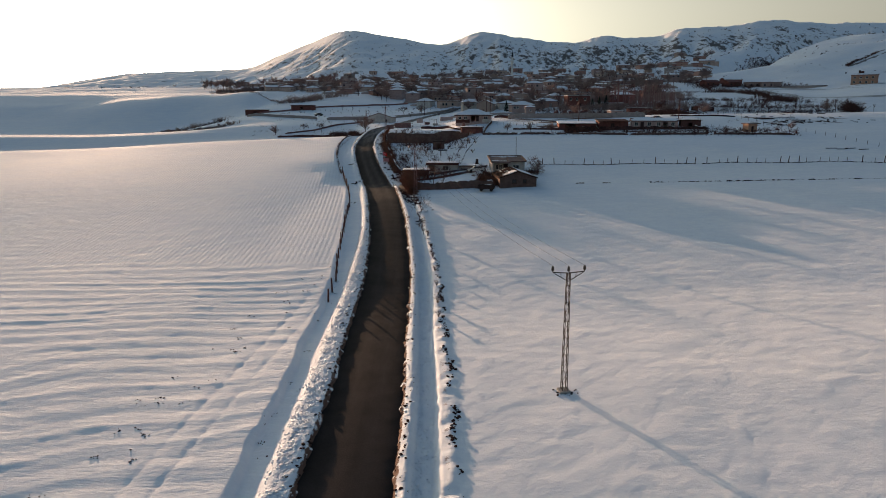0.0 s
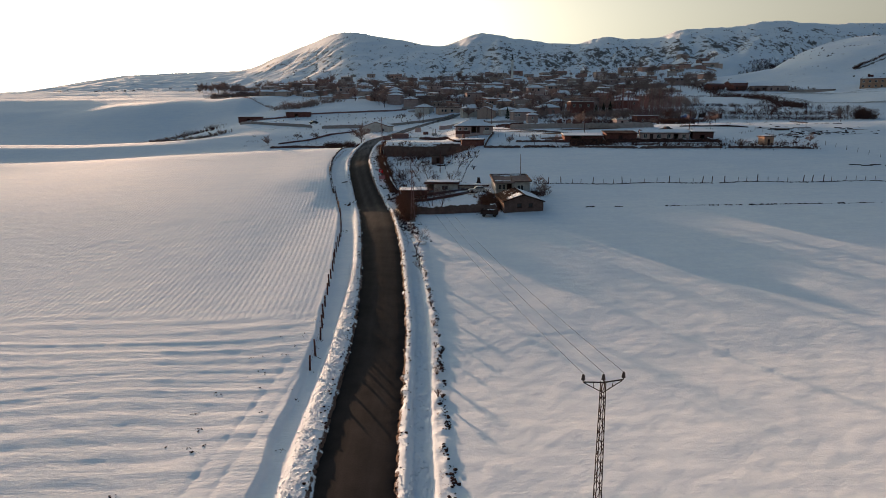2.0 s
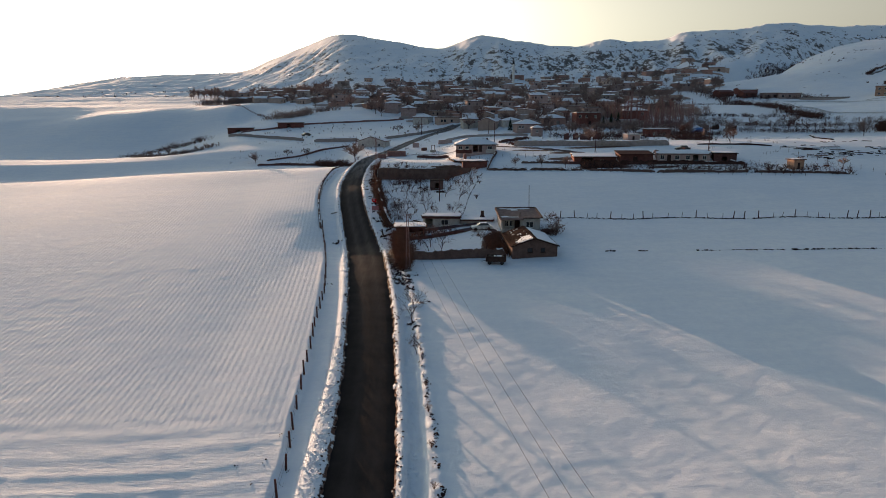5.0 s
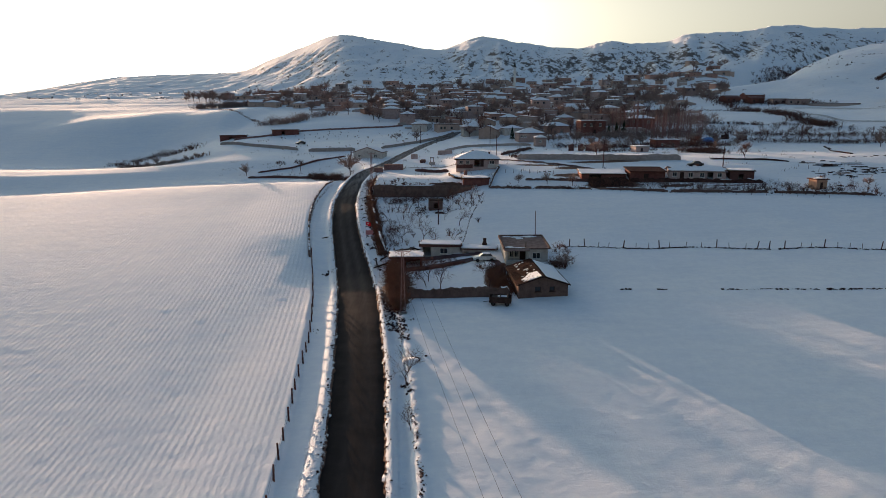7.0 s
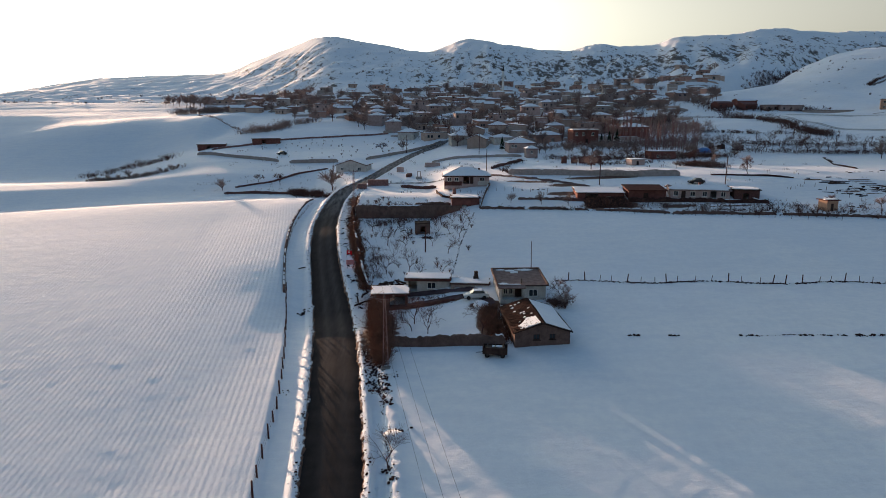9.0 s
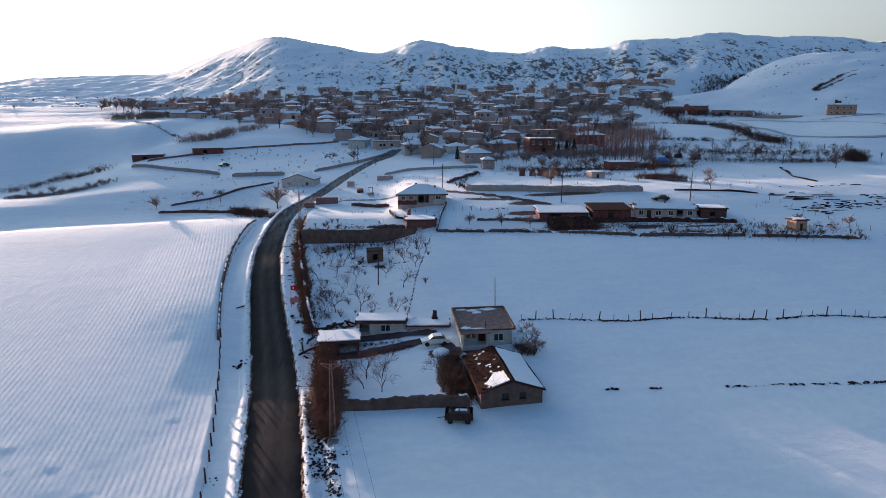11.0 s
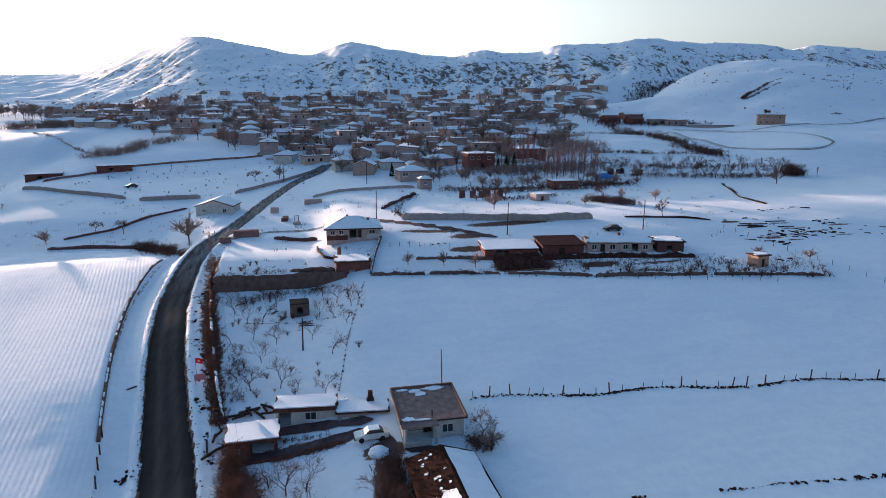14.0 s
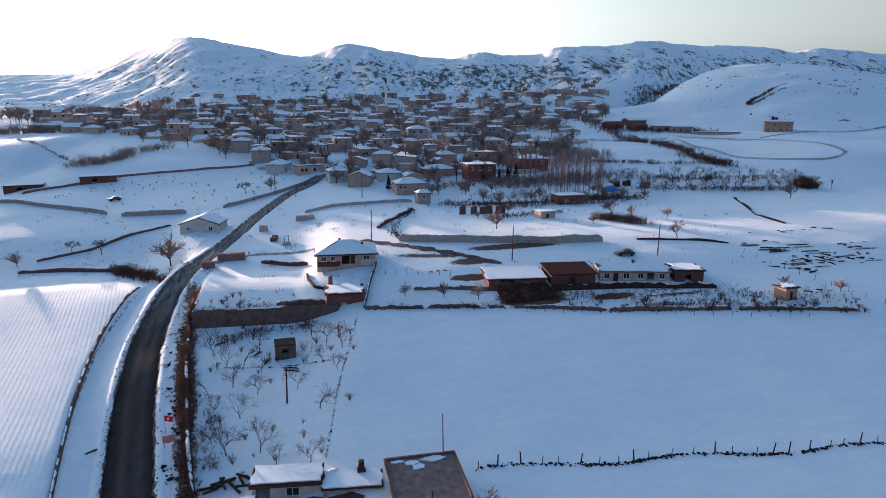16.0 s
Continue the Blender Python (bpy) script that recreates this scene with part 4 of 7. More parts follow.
for k in range(420):
    cx, cy, a = rnd.uniform(-4.0, -0.1), rnd.uniform(-5.7, 5.6), rnd.uniform(0, 6.283)
    ln = rnd.uniform(0.15, 0.5)
    s.tube((cx, cy, slope(cx)), (cx + ln * math.cos(a), cy + ln * math.sin(a), slope(cx + ln * math.cos(a)) + rnd.uniform(0.05, 0.28)), 0.035, 0.015, 3)
tagged(part("roof_brush", s, DARKWOOD, barn, "dry brushwood lying on the roof"), kind="stuff")
for k in range(24):
    u = -3.85 + k * 0.335
    part("rafter_end", Shape().box(u, -5.95, 2.18 + (1 - abs(u) / 3.95) * 1.27, 0.2, 0.4, 0.13, rnd.uniform(-0.1, 0.1)), DARKWOOD, barn)

shed = house("outbuilding", 0.0, 157.2, -4, 7.4, 3.4, 2.2, "flat", PLASTER, TIMBER, "low whitewashed outbuilding with snow on its flat roof",
             holes=[(0.4, 0.1, 1.5, 1.8, "open"), (3.6, 0.6, 1.5, 1.1, "window")], z=6.0, snow=1.0, category="shed", eave=0.25)
part("eave_board", Shape().box(0, -2.02, 2.14, 7.9, 0.1, 0.34), TIMBER, shed, "brown eave board")
link = house("low_shed", 7.1, 155.6, -4, 6.4, 3.2, 1.5, "flat", VILLAGESTONE, TIMBER, "low link shed with a sagging snowy roof",
             holes=[(0.5, 0.2, 1.0, 0.9, "open"), (2.1, 0.3, 0.9, 0.8, "window"), (4.0, 0.0, 1.5, 1.3, "open")], z=6.2, snow=1.0, category="shed", eave=0.2)
stack = part("chimney_stack", Shape().box(8.2, 156.9, 8.0, 1.15, 1.15, 0.5, 0, 0.75).box(8.2, 156.9, 8.6, 0.75, 0.75, 0.9, 0, 0.7).box(8.2, 156.9, 9.15, 0.6, 0.6, 0.25), DARKWOOD)
tagged(stack, "sooty black chimney stack on the low shed", "chimney")
shelter = house("open_shed", -6.3, 152.8, 4, 5.6, 4.2, 2.2, "flat", MUDBRICK, TIMBER, "open-fronted shed with thick snow on its flat roof",
                holes=[(0.6, 0.8, 0.7, 0.6, "window"), (2.7, 0.0, 2.5, 1.95, "open")], z=4.75, snow=1.0, category="shed", eave=0.4)
part("post", Shape().box(-0.2, -2.25, 0.6, 0.16, 0.16, 3.2), TIMBER, shelter)
part("post", Shape().box(2.7, -2.25, 0.6, 0.16, 0.16, 3.2), TIMBER, shelter)


# ---- walls and fences ----
def rubble_wall(name, pts, h, w, mat, label, snow=0.5, seed=1, step=0.6, kind="", category="wall", sink=0.6, top=None, wild=1.0):
    """A wall with a crumbling, uneven crest along a line of ground points, with leftover snow on top."""
    rnd = random.Random(seed)
    t = thing(name, pts[0][0], pts[0][1], ground(*pts[0]), 0, label, category, "", kind)
    ox, oy, oz = t.location
    line = []
    for a, b in zip(pts, pts[1:]):
        n = max(1, int(math.dist(a, b) / step))
        line += [(a[0] + (b[0] - a[0]) * k / n, a[1] + (b[1] - a[1]) * k / n) for k in range(n)]
    line.append(pts[-1])
    s, cap = Shape(), Shape()
    hh = h
    rows = []
    for k, (x, y) in enumerate(line):
        a, b = line[max(0, k - 1)], line[min(len(line) - 1, k + 1)]
        d = Vector((b[0] - a[0], b[1] - a[1], 0)).normalized()
        hh = h * min(1.15, max(0.7, hh / h * 0.6 + 0.4 + rnd.uniform(-0.13, 0.13) * wild))
        end = 0.6 if k in (0, len(line) - 1) and top is None else 1.0
        g = ground(x, y) - oz
        if top is not None:
            hh = max(0.3, top - oz - g) * rnd.uniform(0.97, 1.03)
        j = lambda v: v * rnd.uniform(-1, 1)
        side = Vector((-d.y, d.x, 0))
        row = []
        for u, z in ((-0.52, -sink), (-0.5, hh * 0.5), (-0.4, hh * 0.96), (0.0, hh * rnd.uniform(0.98, 1.08)), (0.4, hh * 0.96), (0.5, hh * 0.5), (0.52, -sink)):
            p = Vector((x - ox, y - oy, g + (z * end if z > 0 else z))) + side * (u * w + j(0.04) * w) + d * j(0.12) * step
            if z > 0:
                p.z += j(0.04) * h
            row.append(p)
        rows.append(row)
    for row in rows:
        s.v += [tuple(p) for p in row]
    for k in range(len(rows) - 1):
        for i in range(6):
            q = k * 7 + i
            s.f.append((q, q + 1, q + 8, q + 7))
    s.f += [tuple(range(7)), tuple(range(len(s.v) - 1, len(s.v) - 8, -1))]
    part("stonework", s, mat, t)
    k = 0
    while k < len(rows) - 2:
        run = rnd.randrange(2, 9)
        if rnd.random() < snow:
            base = len(cap.v)
            m = min(len(rows) - 1, k + run)
            for r in range(k, m + 1):
                thin = 0.0 if r in (k, m) else rnd.uniform(0.03, 0.09)
                cap.v += [tuple(rows[r][2] + Vector((0, 0, -0.02))), tuple(rows[r][3] + Vector((0, 0, thin))), tuple(rows[r][4] + Vector((0, 0, -0.02)))]
            for r in range(m - k):
                q = base + r * 3
                cap.f += [(q, q + 1, q + 4, q + 3), (q + 1, q + 2, q + 5, q + 4)]
        k += run
    if cap.v:
        tagged(part("snow_cap", cap, SNOW, t), kind="stuff")
    return t


rubble_wall("garden_wall", [(-5.3, 133.6), (2.0, 132.9), (10.4, 131.9)], 1.45, 0.5, DARKEARTH, "brown mud-brick garden wall with a crumbling top", 0.12, 3, 0.45)
rubble_wall("retaining_wall", [(-17.4, 203.3), (-8.3, 203.3), (0, 203.2), (7.6, 202.6)], 2.9, 0.8, DARKEARTH, "dark brown retaining wall above the orchard", 0.3, 4, 1.3, top=13.95)
rubble_wall("terrace_wall", [(-3.2, 205.4), (1.0, 205.1), (5.4, 204.4)], 0.7, 0.9, DARKEARTH, "upper tier of brown mud wall under snow", 0.95, 41, 0.6)
rubble_wall("terrace_wall", [(2.2, 221.0), (2.4, 216.5), (3.6, 211.5), (6.2, 209.6)], 0.45, 0.4, SOIL, "low curved wall of dark stones on the terrace", 0.1, 42, 0.6)
rubble_wall("barn_plinth", [(47.5, 201.6), (62, 200.0), (79, 196.4)], 0.9, 1.2, SOIL, "dark earth plinth in front of the barns", 0.35, 43, 0.45, wild=2.2)
for i, (pts, h) in enumerate((([(12.4, 200.2), (17, 199.6), (22.5, 198.6)], 0.7), ([(23.5, 198.4), (28, 197.8), (32.5, 197.0)], 0.65), ([(34, 196.6), (36.6, 196.0)], 0.6), ([(38.5, 195.4), (46, 193.4), (54, 190.9)], 0.7), ([(54.6, 190.7), (66, 188.6), (75.5, 186.8)], 0.8), ([(77, 186.4), (88, 184.0), (97, 182.0)], 0.7), ([(22, 206.4), (28, 205.8), (33, 204.4)], 0.6))):
    rubble_wall("field_wall", pts, h * 0.8, 0.6, DARKEARTH, "low dark wall of earth and stones edging the snowfield", 0.55, 60 + i, 0.4, wild=2.4)
rubble_wall("stone_wall", [(23.5, 238.4), (30, 235.5), (47.7, 230.2), (58, 227.5), (69.4, 226.4)], 1.6, 0.9, VILLAGESTONE, "long grey-brown dry-stone wall with snow on top", 0.25, 5, 0.9, wild=0.45)
rubble_wall("stone_wall", [(20.2, 254.7), (23.5, 262), (33.3, 281.4)], 0.9, 0.8, STONE, "low curved dry-stone wall beside the square", 0.4, 6, 0.9)
rubble_wall("boundary_wall", [(-95.2, 320.5), (-75, 308), (-56.7, 297.2)], 1.2, 0.4, VILLAGESTONE, "long pale boundary wall on the slope", 0.6, 10, 1.2, wild=0.3)
rubble_wall("boundary_wall", [(-52.0, 294.5), (-33.9, 295.5)], 1.4, 0.4, VILLAGESTONE, "pale boundary wall beside the white house", 0.6, 11, 1.2, wild=0.3)
rubble_wall("boundary_wall", [(-24, 302), (-15, 315), (-5.5, 330), (6, 352)], 1.1, 0.4, VILLAGESTONE, "boundary wall along the road into the village", 0.6, 12, 1.2, wild=0.3)
rubble_wall("boundary_wall", [(-93.3, 333.0), (-67.6, 356.4), (-40, 370), (-19.9, 377)], 0.75, 0.45, WALLSTONE, "long dark boundary wall behind the sapling field", 0.3, 13, 1.2, wild=0.5)
rubble_wall("field_bank", [(-63.2, 250.7), (-52, 250), (-42.3, 247.4)], 0.7, 1.0, STONE, "low stony bank at the field end", 0.3, 14, 0.9)
rubble_wall("field_bank", [(-62, 258), (-52, 264), (-44, 274), (-36, 282)], 0.5, 0.8, STONE, "stony bank crossing the snowy slope", 0.4, 15, 0.9)
rubble_wall("yard_wall", [(1.4, 289.5), (18, 293), (35.4, 295.6)], 0.9, 0.4, VILLAGESTONE, "grey yard wall at the edge of the village", 0.5, 16, 1.0, wild=0.6)
rubble_wall("yard_wall", [(-7.8, 235.4), (-3, 233), (2.2, 230.6)], 0.9, 0.6, STONE, "low broken wall beside the hip-roofed house", 0.5, 17, 0.8)
rubble_wall("yard_wall", [(30.1, 205.6), (34, 204), (38.2, 203.0)], 0.7, 0.6, STONE, "low broken wall below the long barn", 0.5, 18, 0.8)
rubble_wall("yard_wall", [(16.4, 221.4), (14.0, 210.5), (12.2, 200.6)], 0.8, 0.35, DARKEARTH, "brown wall down from the hip-roofed house", 0.5, 19, 0.8)
rubble_wall("yard_wall", [(-9.8, 149.9), (-2, 149.2), (4.2, 149.6)], 0.45, 0.4, TIMBER, "low dark kerb of the farm track", 0.2, 20, 0.9)
rubble_wall("roadside_wall", [(-10.6, 159.0), (-12.3, 167), (-13.9, 176), (-15.9, 188), (-18.0, 204), (-19.4, 219)], 0.9, 0.7, TIMBER, "roadside bank of old timber and stones under snow", 0.55, 21, 0.7)
rubble_wall("field_bank", [(road_at(y) - 7.9 * (1.0 + 0.001 * (y - 160)), y) for y in range(156, 234, 6)], 0.34, 0.45, DARKEARTH, "dark earth bank along the edge of the ploughed field", 0.6, 23, 0.4, category="bank", wild=2.6)
for x, y, w, h in ((-14.6, 238.6, 6.0, 1.7), (-18.8, 233.4, 2.6, 1.3)):
    block = part("low_block", Shape().box(0, 0, h / 2 - 0.4, w, 1.4, h + 0.8, 0, 0.98), WALLSTONE)
    block.matrix_basis = pose(x, y, ground(x, y), 0, 0, 3)
    tagged(block, "low brown stone block wall by the road", "wall", "roadside blocks")
pillar = part("gate_pillar", Shape().box(0, 0, 0.7, 0.9, 0.8, 2.4, 0.1, 0.85).box(0.1, 0, 1.95, 0.5, 0.6, 0.3, 0.3, 0.8), WALLSTONE)
pillar.matrix_basis = pose(6.6, 211.6, ground(6.6, 211.6))
tagged(pillar, "crumbling stone pillar on the snowy terrace", "pillar")


def fence_post(x, y, h, r, seed, lean=0.06):
    rnd = random.Random(seed)
    z = ground(x, y)
    ob = part("fence_post", Shape().tube((0, 0, -0.4), (rnd.uniform(-lean, lean) * h, rnd.uniform(-lean, lean) * h, h), r, r * 0.8, 6), TIMBER)
    ob.matrix_basis = pose(x, y, z)
    return ob


def edge_line(y):
    """The fence between the ploughed field and the road."""
    return float(curve(y, [60, 68, 73, 85, 98, 105, 117, 128, 160], [-12.4, -12.6, -12.75, -14.1, -15.3, -16.1, -17.1, -18.7, -25]))


y, k = 68.0, 0
while y < 158:
    tagged(fence_post(edge_line(y), y, 1.5 + 0.2 * math.sin(k * 2.1), 0.12, k), "weathered wooden fence post leaning in snow", "fence post", "posts along the ploughed field")
    y += 3.3 + 0.5 * math.sin(k * 1.7)
    k += 1
for i in range(2):
    pts, y = [], 68.0
    while y < 156:
        pts.append((edge_line(y), y, ground(edge_line(y), y) + 0.55 + 0.55 * i))
        y += 3.3
    tagged(part("fence_wire", Shape().sweep(pts, 0.008), IRON), "thin rusty fence wire beside the field", "wire", "wires along the ploughed field")

rnd = random.Random(9)
x, k = 21.5, 0
while x < 128:
    y = 154.8 - 0.115 * (x - 21) + 0.5 * math.sin(x * 0.3)
    tall = rnd.random() < 0.3
    tagged(fence_post(x, y, 1.5 if tall else 1.0, 0.10 if tall else 0.055, 100 + k, 0.15), "thick leaning fence post in the snow" if tall else "thin grey fence post in the snow", "fence post", "posts across the snowfield")
    x += rnd.uniform(1.7, 3.0)
    k += 1
for i in range(18):
    y = 212 - i * 3.2
    x = 96 + i * 0.9
    tagged(fence_post(x, y, 1.1, 0.05, 300 + i, 0.1), "thin grey fence post in the snow", "fence post", "posts beyond the barn yard")
for i in range(8):
    tagged(fence_post(15.5 + i * 2.1, 215 - i * 0.5, 1.1, 0.05, 340 + i, 0.1), "thin wire fence post in the snow", "fence post", "posts beside the hip-roofed house")
for i in range(16):
    x = 40 + i * 3.1
    tagged(fence_post(x, 193.2 - 0.265 * (x - 40) , 0.9, 0.045, 380 + i, 0.12), "thin wire fence post in the snow", "fence post", "posts below the row house")


# ---- power poles ----
def lattice_pole(x, y, h, base, mat, label, turn=0.0, arm=1.15, lean=0.0):
    t = thing("power_pole", x, y, ground(x, y) - 0.1, turn, label, "power pole")
    n, tip = int(h / 0.62), 0.11
    half = lambda z: base + (tip - base) * z / h
    for sx in (-1, 1):
        for sy in (-1, 1):
            part("leg", Shape().tube((sx * base, sy * base, -0.3), (sx * tip, sy * tip, h), 0.034, 0.026, 4), mat, t)
    for k in range(n):
        a, b = h * k / n, h * (k + 1) / n
        ra, rb = half(a), half(b)
        f = 1 if k % 2 else -1
        for sy in (-1, 1):
            part("brace", Shape().tube((-f * ra, sy * ra, a), (f * rb, sy * rb, b), 0.019, 0.019, 4), mat, t)
            part("brace", Shape().tube((sy * ra, -f * ra, a), (sy * rb, f * rb, b), 0.019, 0.019, 4), mat, t)
    s = Shape()
    for sx in (-1, 1):
        s.tube((0, 0, h - 0.05), (sx * arm, 0, h + 0.05), 0.045, 0.04, 4).tube((0, 0, h - 0.65), (sx * arm * 0.95, 0, h), 0.03, 0.03, 4).tube((sx * arm * 0.5, 0, h), (sx * arm * 0.45, 0, h - 0.33), 0.02, 0.02, 4)
    part("cross_arm", s, mat, t)
    for sx in (-arm, 0, arm):
        zz = h + (0.08 if sx else 0.02)
        part("insulator", Shape().tube((sx, 0, zz), (sx, 0, zz + 0.12), 0.03, 0.03, 6).tube((sx, 0, zz + 0.1), (sx, 0, zz + 0.28), 0.12, 0.09, 8).tube((sx, 0, zz + 0.28), (sx, 0, zz + 0.42), 0.10, 0.05, 8), PORCELAIN, t, "brown porcelain insulator")
    part("footing", Shape().box(0, 0, 0.0, base * 2 + 0.5, base * 2 + 0.5, 0.5, 0, 0.9), CONCRETE, t)
    return t


POLES = [(8.75, 43.7, 9.0, 0.19), (-5.4, 126.3, 9.2, 0.34), (-18.0, 206.0, 9.0, 0.30)]
lattice_pole(*POLES[0], IRON, "grey lattice steel power pole standing in the snowfield", 8)
lattice_pole(*POLES[1], RUSTIRON, "rusty lattice steel power pole beside the road", -6)
lattice_pole(*POLES[2], RUSTIRON, "rusty lattice steel power pole at the bend", -20)


def power_line(a, b, sag):
    s, n = Shape(), 14
    a, b = Vector(a), Vector(b)
    pts = [a + (b - a) * (i / n) - Vector((0, 0, sag * 4 * (i / n) * (1 - i / n))) for i in range(n + 1)]
    s.sweep(pts, 0.011)
    tagged(part("power_line", s, WIRE), "thin bare overhead power line between poles", "cable", "overhead lines")


for (ax, ay, ah, _), (bx, by, bh, _) in zip(POLES, POLES[1:]):
    for off in (-1.15, 0, 1.15):
        power_line((ax + off, ay, ground(ax, ay) + ah + 0.4), (bx + off, by, ground(bx, by) + bh + 0.4), 1.6)
for x, y, h in ((17.0, 238.7, 7.5), (44.8, 217.4, 7.5), (-0.6, 174.6, 5.2), (76.5, 214, 7.0), (20, 305, 8.0), (-9, 322, 7.5)):
    ob = part("utility_pole", Shape().tube((0, 0, -0.5), (0.1, 0, h), 0.13, 0.09, 7), TIMBER)
    ob.matrix_basis = pose(x, y, ground(x, y))
    tagged(ob, "bare wooden utility pole standing in snow", "pole", "wooden poles")

# ---- trees and scrub ----
def branch_tree(seed, h, spread, trunk, forks=3, depth=4, up=0.25, twig=0.012, reach=1.0):
    """Meshes of a bare tree: trunk with main limbs, and crown of boughs and twigs."""
    rnd = random.Random(seed)
    wood, crown = Shape(), Shape()

    def grow(p, d, length, r, level):
        bend = Vector((rnd.uniform(-1, 1), rnd.uniform(-1, 1), rnd.uniform(-0.4, 0.8))) * 0.22
        mid = p + (d + bend * 0.5).normalized() * length * 0.5
        q = mid + (d + bend).normalized() * length * 0.5
        tgt, n = (wood, 5) if level < 2 else (crown, 3)
        tgt.tube(p, mid, r, r * 0.82, n)
        tgt.tube(mid, q, r * 0.82, r * 0.62, n)
        if level >= depth:
            return
        for k in range(forks + (1 if level == 0 else 0) + (rnd.random() < 0.4)):
            a = rnd.uniform(0, 6.283)
            side = d.orthogonal().normalized()
            side = Matrix.Rotation(a, 3, d) @ side
            nd = (d * (1 - spread) + side * spread + Vector((0, 0, up))).normalized()
            start = q if rnd.random() < 0.6 else mid + (q - mid) * rnd.random()
            grow(start, nd, length * rnd.uniform(0.58, 0.82) * reach, max(twig, r * rnd.uniform(0.45, 0.62)), level + 1)

    grow(Vector((0, 0, -0.2)), Vector((rnd.uniform(-0.1, 0.1), rnd.uniform(-0.1, 0.1), 1)).normalized(), h * 0.30 + 0.2, trunk, 0)
    return wood.mesh("trunk", BARK), crown.mesh("crown", TWIG)


def poplar_meshes(seed, h):
    rnd = random.Random(seed)
    wood, crown = Shape(), Shape()
    wood.tube((0, 0, -0.3), (0, 0, h * 0.6), 0.14, 0.08, 6).tube((0, 0, h * 0.6), (0, 0, h), 0.08, 0.02, 5)
    for k in range(85):
        z = h * rnd.uniform(0.14, 0.97)
        a = rnd.uniform(0, 6.283)
        ln = (0.5 + 1.3 * (1 - z / h)) * rnd.uniform(0.6, 1.2)
        q = Vector((math.cos(a) * ln * 0.36, math.sin(a) * ln * 0.36, z + ln))
        crown.tube((0, 0, z), q, 0.03, 0.015, 3)
        crown.tube(Vector((0, 0, z)).lerp(q, 0.5), q + Vector((rnd.uniform(-0.2, 0.2), rnd.uniform(-0.2, 0.2), 0.2)), 0.02, 0.01, 3)
    return wood.mesh("trunk", POPLAR), crown.mesh("crown", POPLAR)


def shrub_mesh(seed, h, n=26, r=0.014, wide=0.7):
    rnd = random.Random(seed)
    s = Shape()
    for k in range(n):
        a, ln = rnd.uniform(0, 6.283), h * rnd.uniform(0.6, 1.05)
        tip = Vector((math.cos(a) * wide * h * rnd.random(), math.sin(a) * wide * h * rnd.random(), ln))
        mid = tip * 0.5 + Vector((rnd.uniform(-0.1, 0.1), rnd.uniform(-0.1, 0.1), 0.08)) * h
        s.tube((0, 0, -0.1), mid, r, r * 0.8, 3).tube(mid, tip, r * 0.8, r * 0.5, 3)
        for j in range(3):
            s.tube(mid.lerp(tip, rnd.random()), tip + Vector((rnd.uniform(-0.3, 0.3), rnd.uniform(-0.3, 0.3), rnd.uniform(-0.2, 0.15))) * h, r * 0.6, r * 0.4, 3)
    return s.mesh("twigs", TWIG)


FRUIT = [branch_tree(40 + i, 3.6, 0.50, 0.08, 3, 4, 0.16, 0.013, 1.22) for i in range(5)]
ROUND = [branch_tree(60 + i, 5.6, 0.50, 0.17, 3, 5, 0.16, 0.024, 1.12) for i in range(3)]
LANKY = [branch_tree(80 + i, 7.5, 0.38, 0.14, 3, 4, 0.45, 0.02) for i in range(3)]


def fuzzy_tree(seed, h, twigs=22, thick=1.0):
    """A dense dome of fine twigs on a short trunk."""
    rnd = random.Random(seed)
    wood, crown = Shape(), Shape()
    wood.tube((0, 0, -0.3), (0.1, 0, h * 0.35), 0.16, 0.11, 6)
    for k in range(16):
        a, e = rnd.uniform(0, 6.283), rnd.uniform(0.35, 1.5)
        ln = h * rnd.uniform(0.32, 0.62)
        d = Vector((math.cos(a) * math.cos(e), math.sin(a) * math.cos(e), math.sin(e)))
        p = Vector((0.1, 0, h * rnd.uniform(0.18, 0.36)))
        q = p + d * ln
        wood.tube(p, q, 0.06, 0.025, 4)
        for j in range(twigs):
            f = p.lerp(q, rnd.uniform(0.3, 1))
            t = f + (d * 0.5 + Vector((rnd.gauss(0, 0.6), rnd.gauss(0, 0.6), rnd.uniform(-0.1, 0.8)))) * h * 0.14
            crown.tube(f, t, 0.032 * thick, 0.016 * thick, 3)
            crown.tube(f.lerp(t, 0.6), t + Vector((rnd.gauss(0, 1), rnd.gauss(0, 1), rnd.gauss(0.3, 1))) * h * 0.06, 0.022 * thick, 0.014 * thick, 3)
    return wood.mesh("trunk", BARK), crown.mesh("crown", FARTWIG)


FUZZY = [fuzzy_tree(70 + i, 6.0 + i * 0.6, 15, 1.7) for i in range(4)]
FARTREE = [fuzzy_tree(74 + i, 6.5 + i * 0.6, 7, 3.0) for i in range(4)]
POPLARS = [poplar_meshes(90 + i, 12 + i) for i in range(3)]
SHRUBS = [shrub_mesh(20 + i, 1.0) for i in range(4)]


def plant(name, meshes, x, y, size, turn, label, group="", category="tree"):
    t = thing(name, x, y, ground(x, y), turn, label, category, group)
    t.scale = (size, size, size)
    for n, me in zip(("trunk", "crown"), meshes):
        part(n, me, None, t)
    return t


def shrub(x, y, size, k, label="bare twiggy shrub poking out of the snow", group="shrubs"):
    ob = part("shrub", SHRUBS[k % 4], None)
    ob.matrix_basis = pose(x, y, ground(x, y), 0, 0, k * 73) @ Matrix.Diagonal((size, size, size * 1.05, 1))
    tagged(ob, label, "shrub", group)


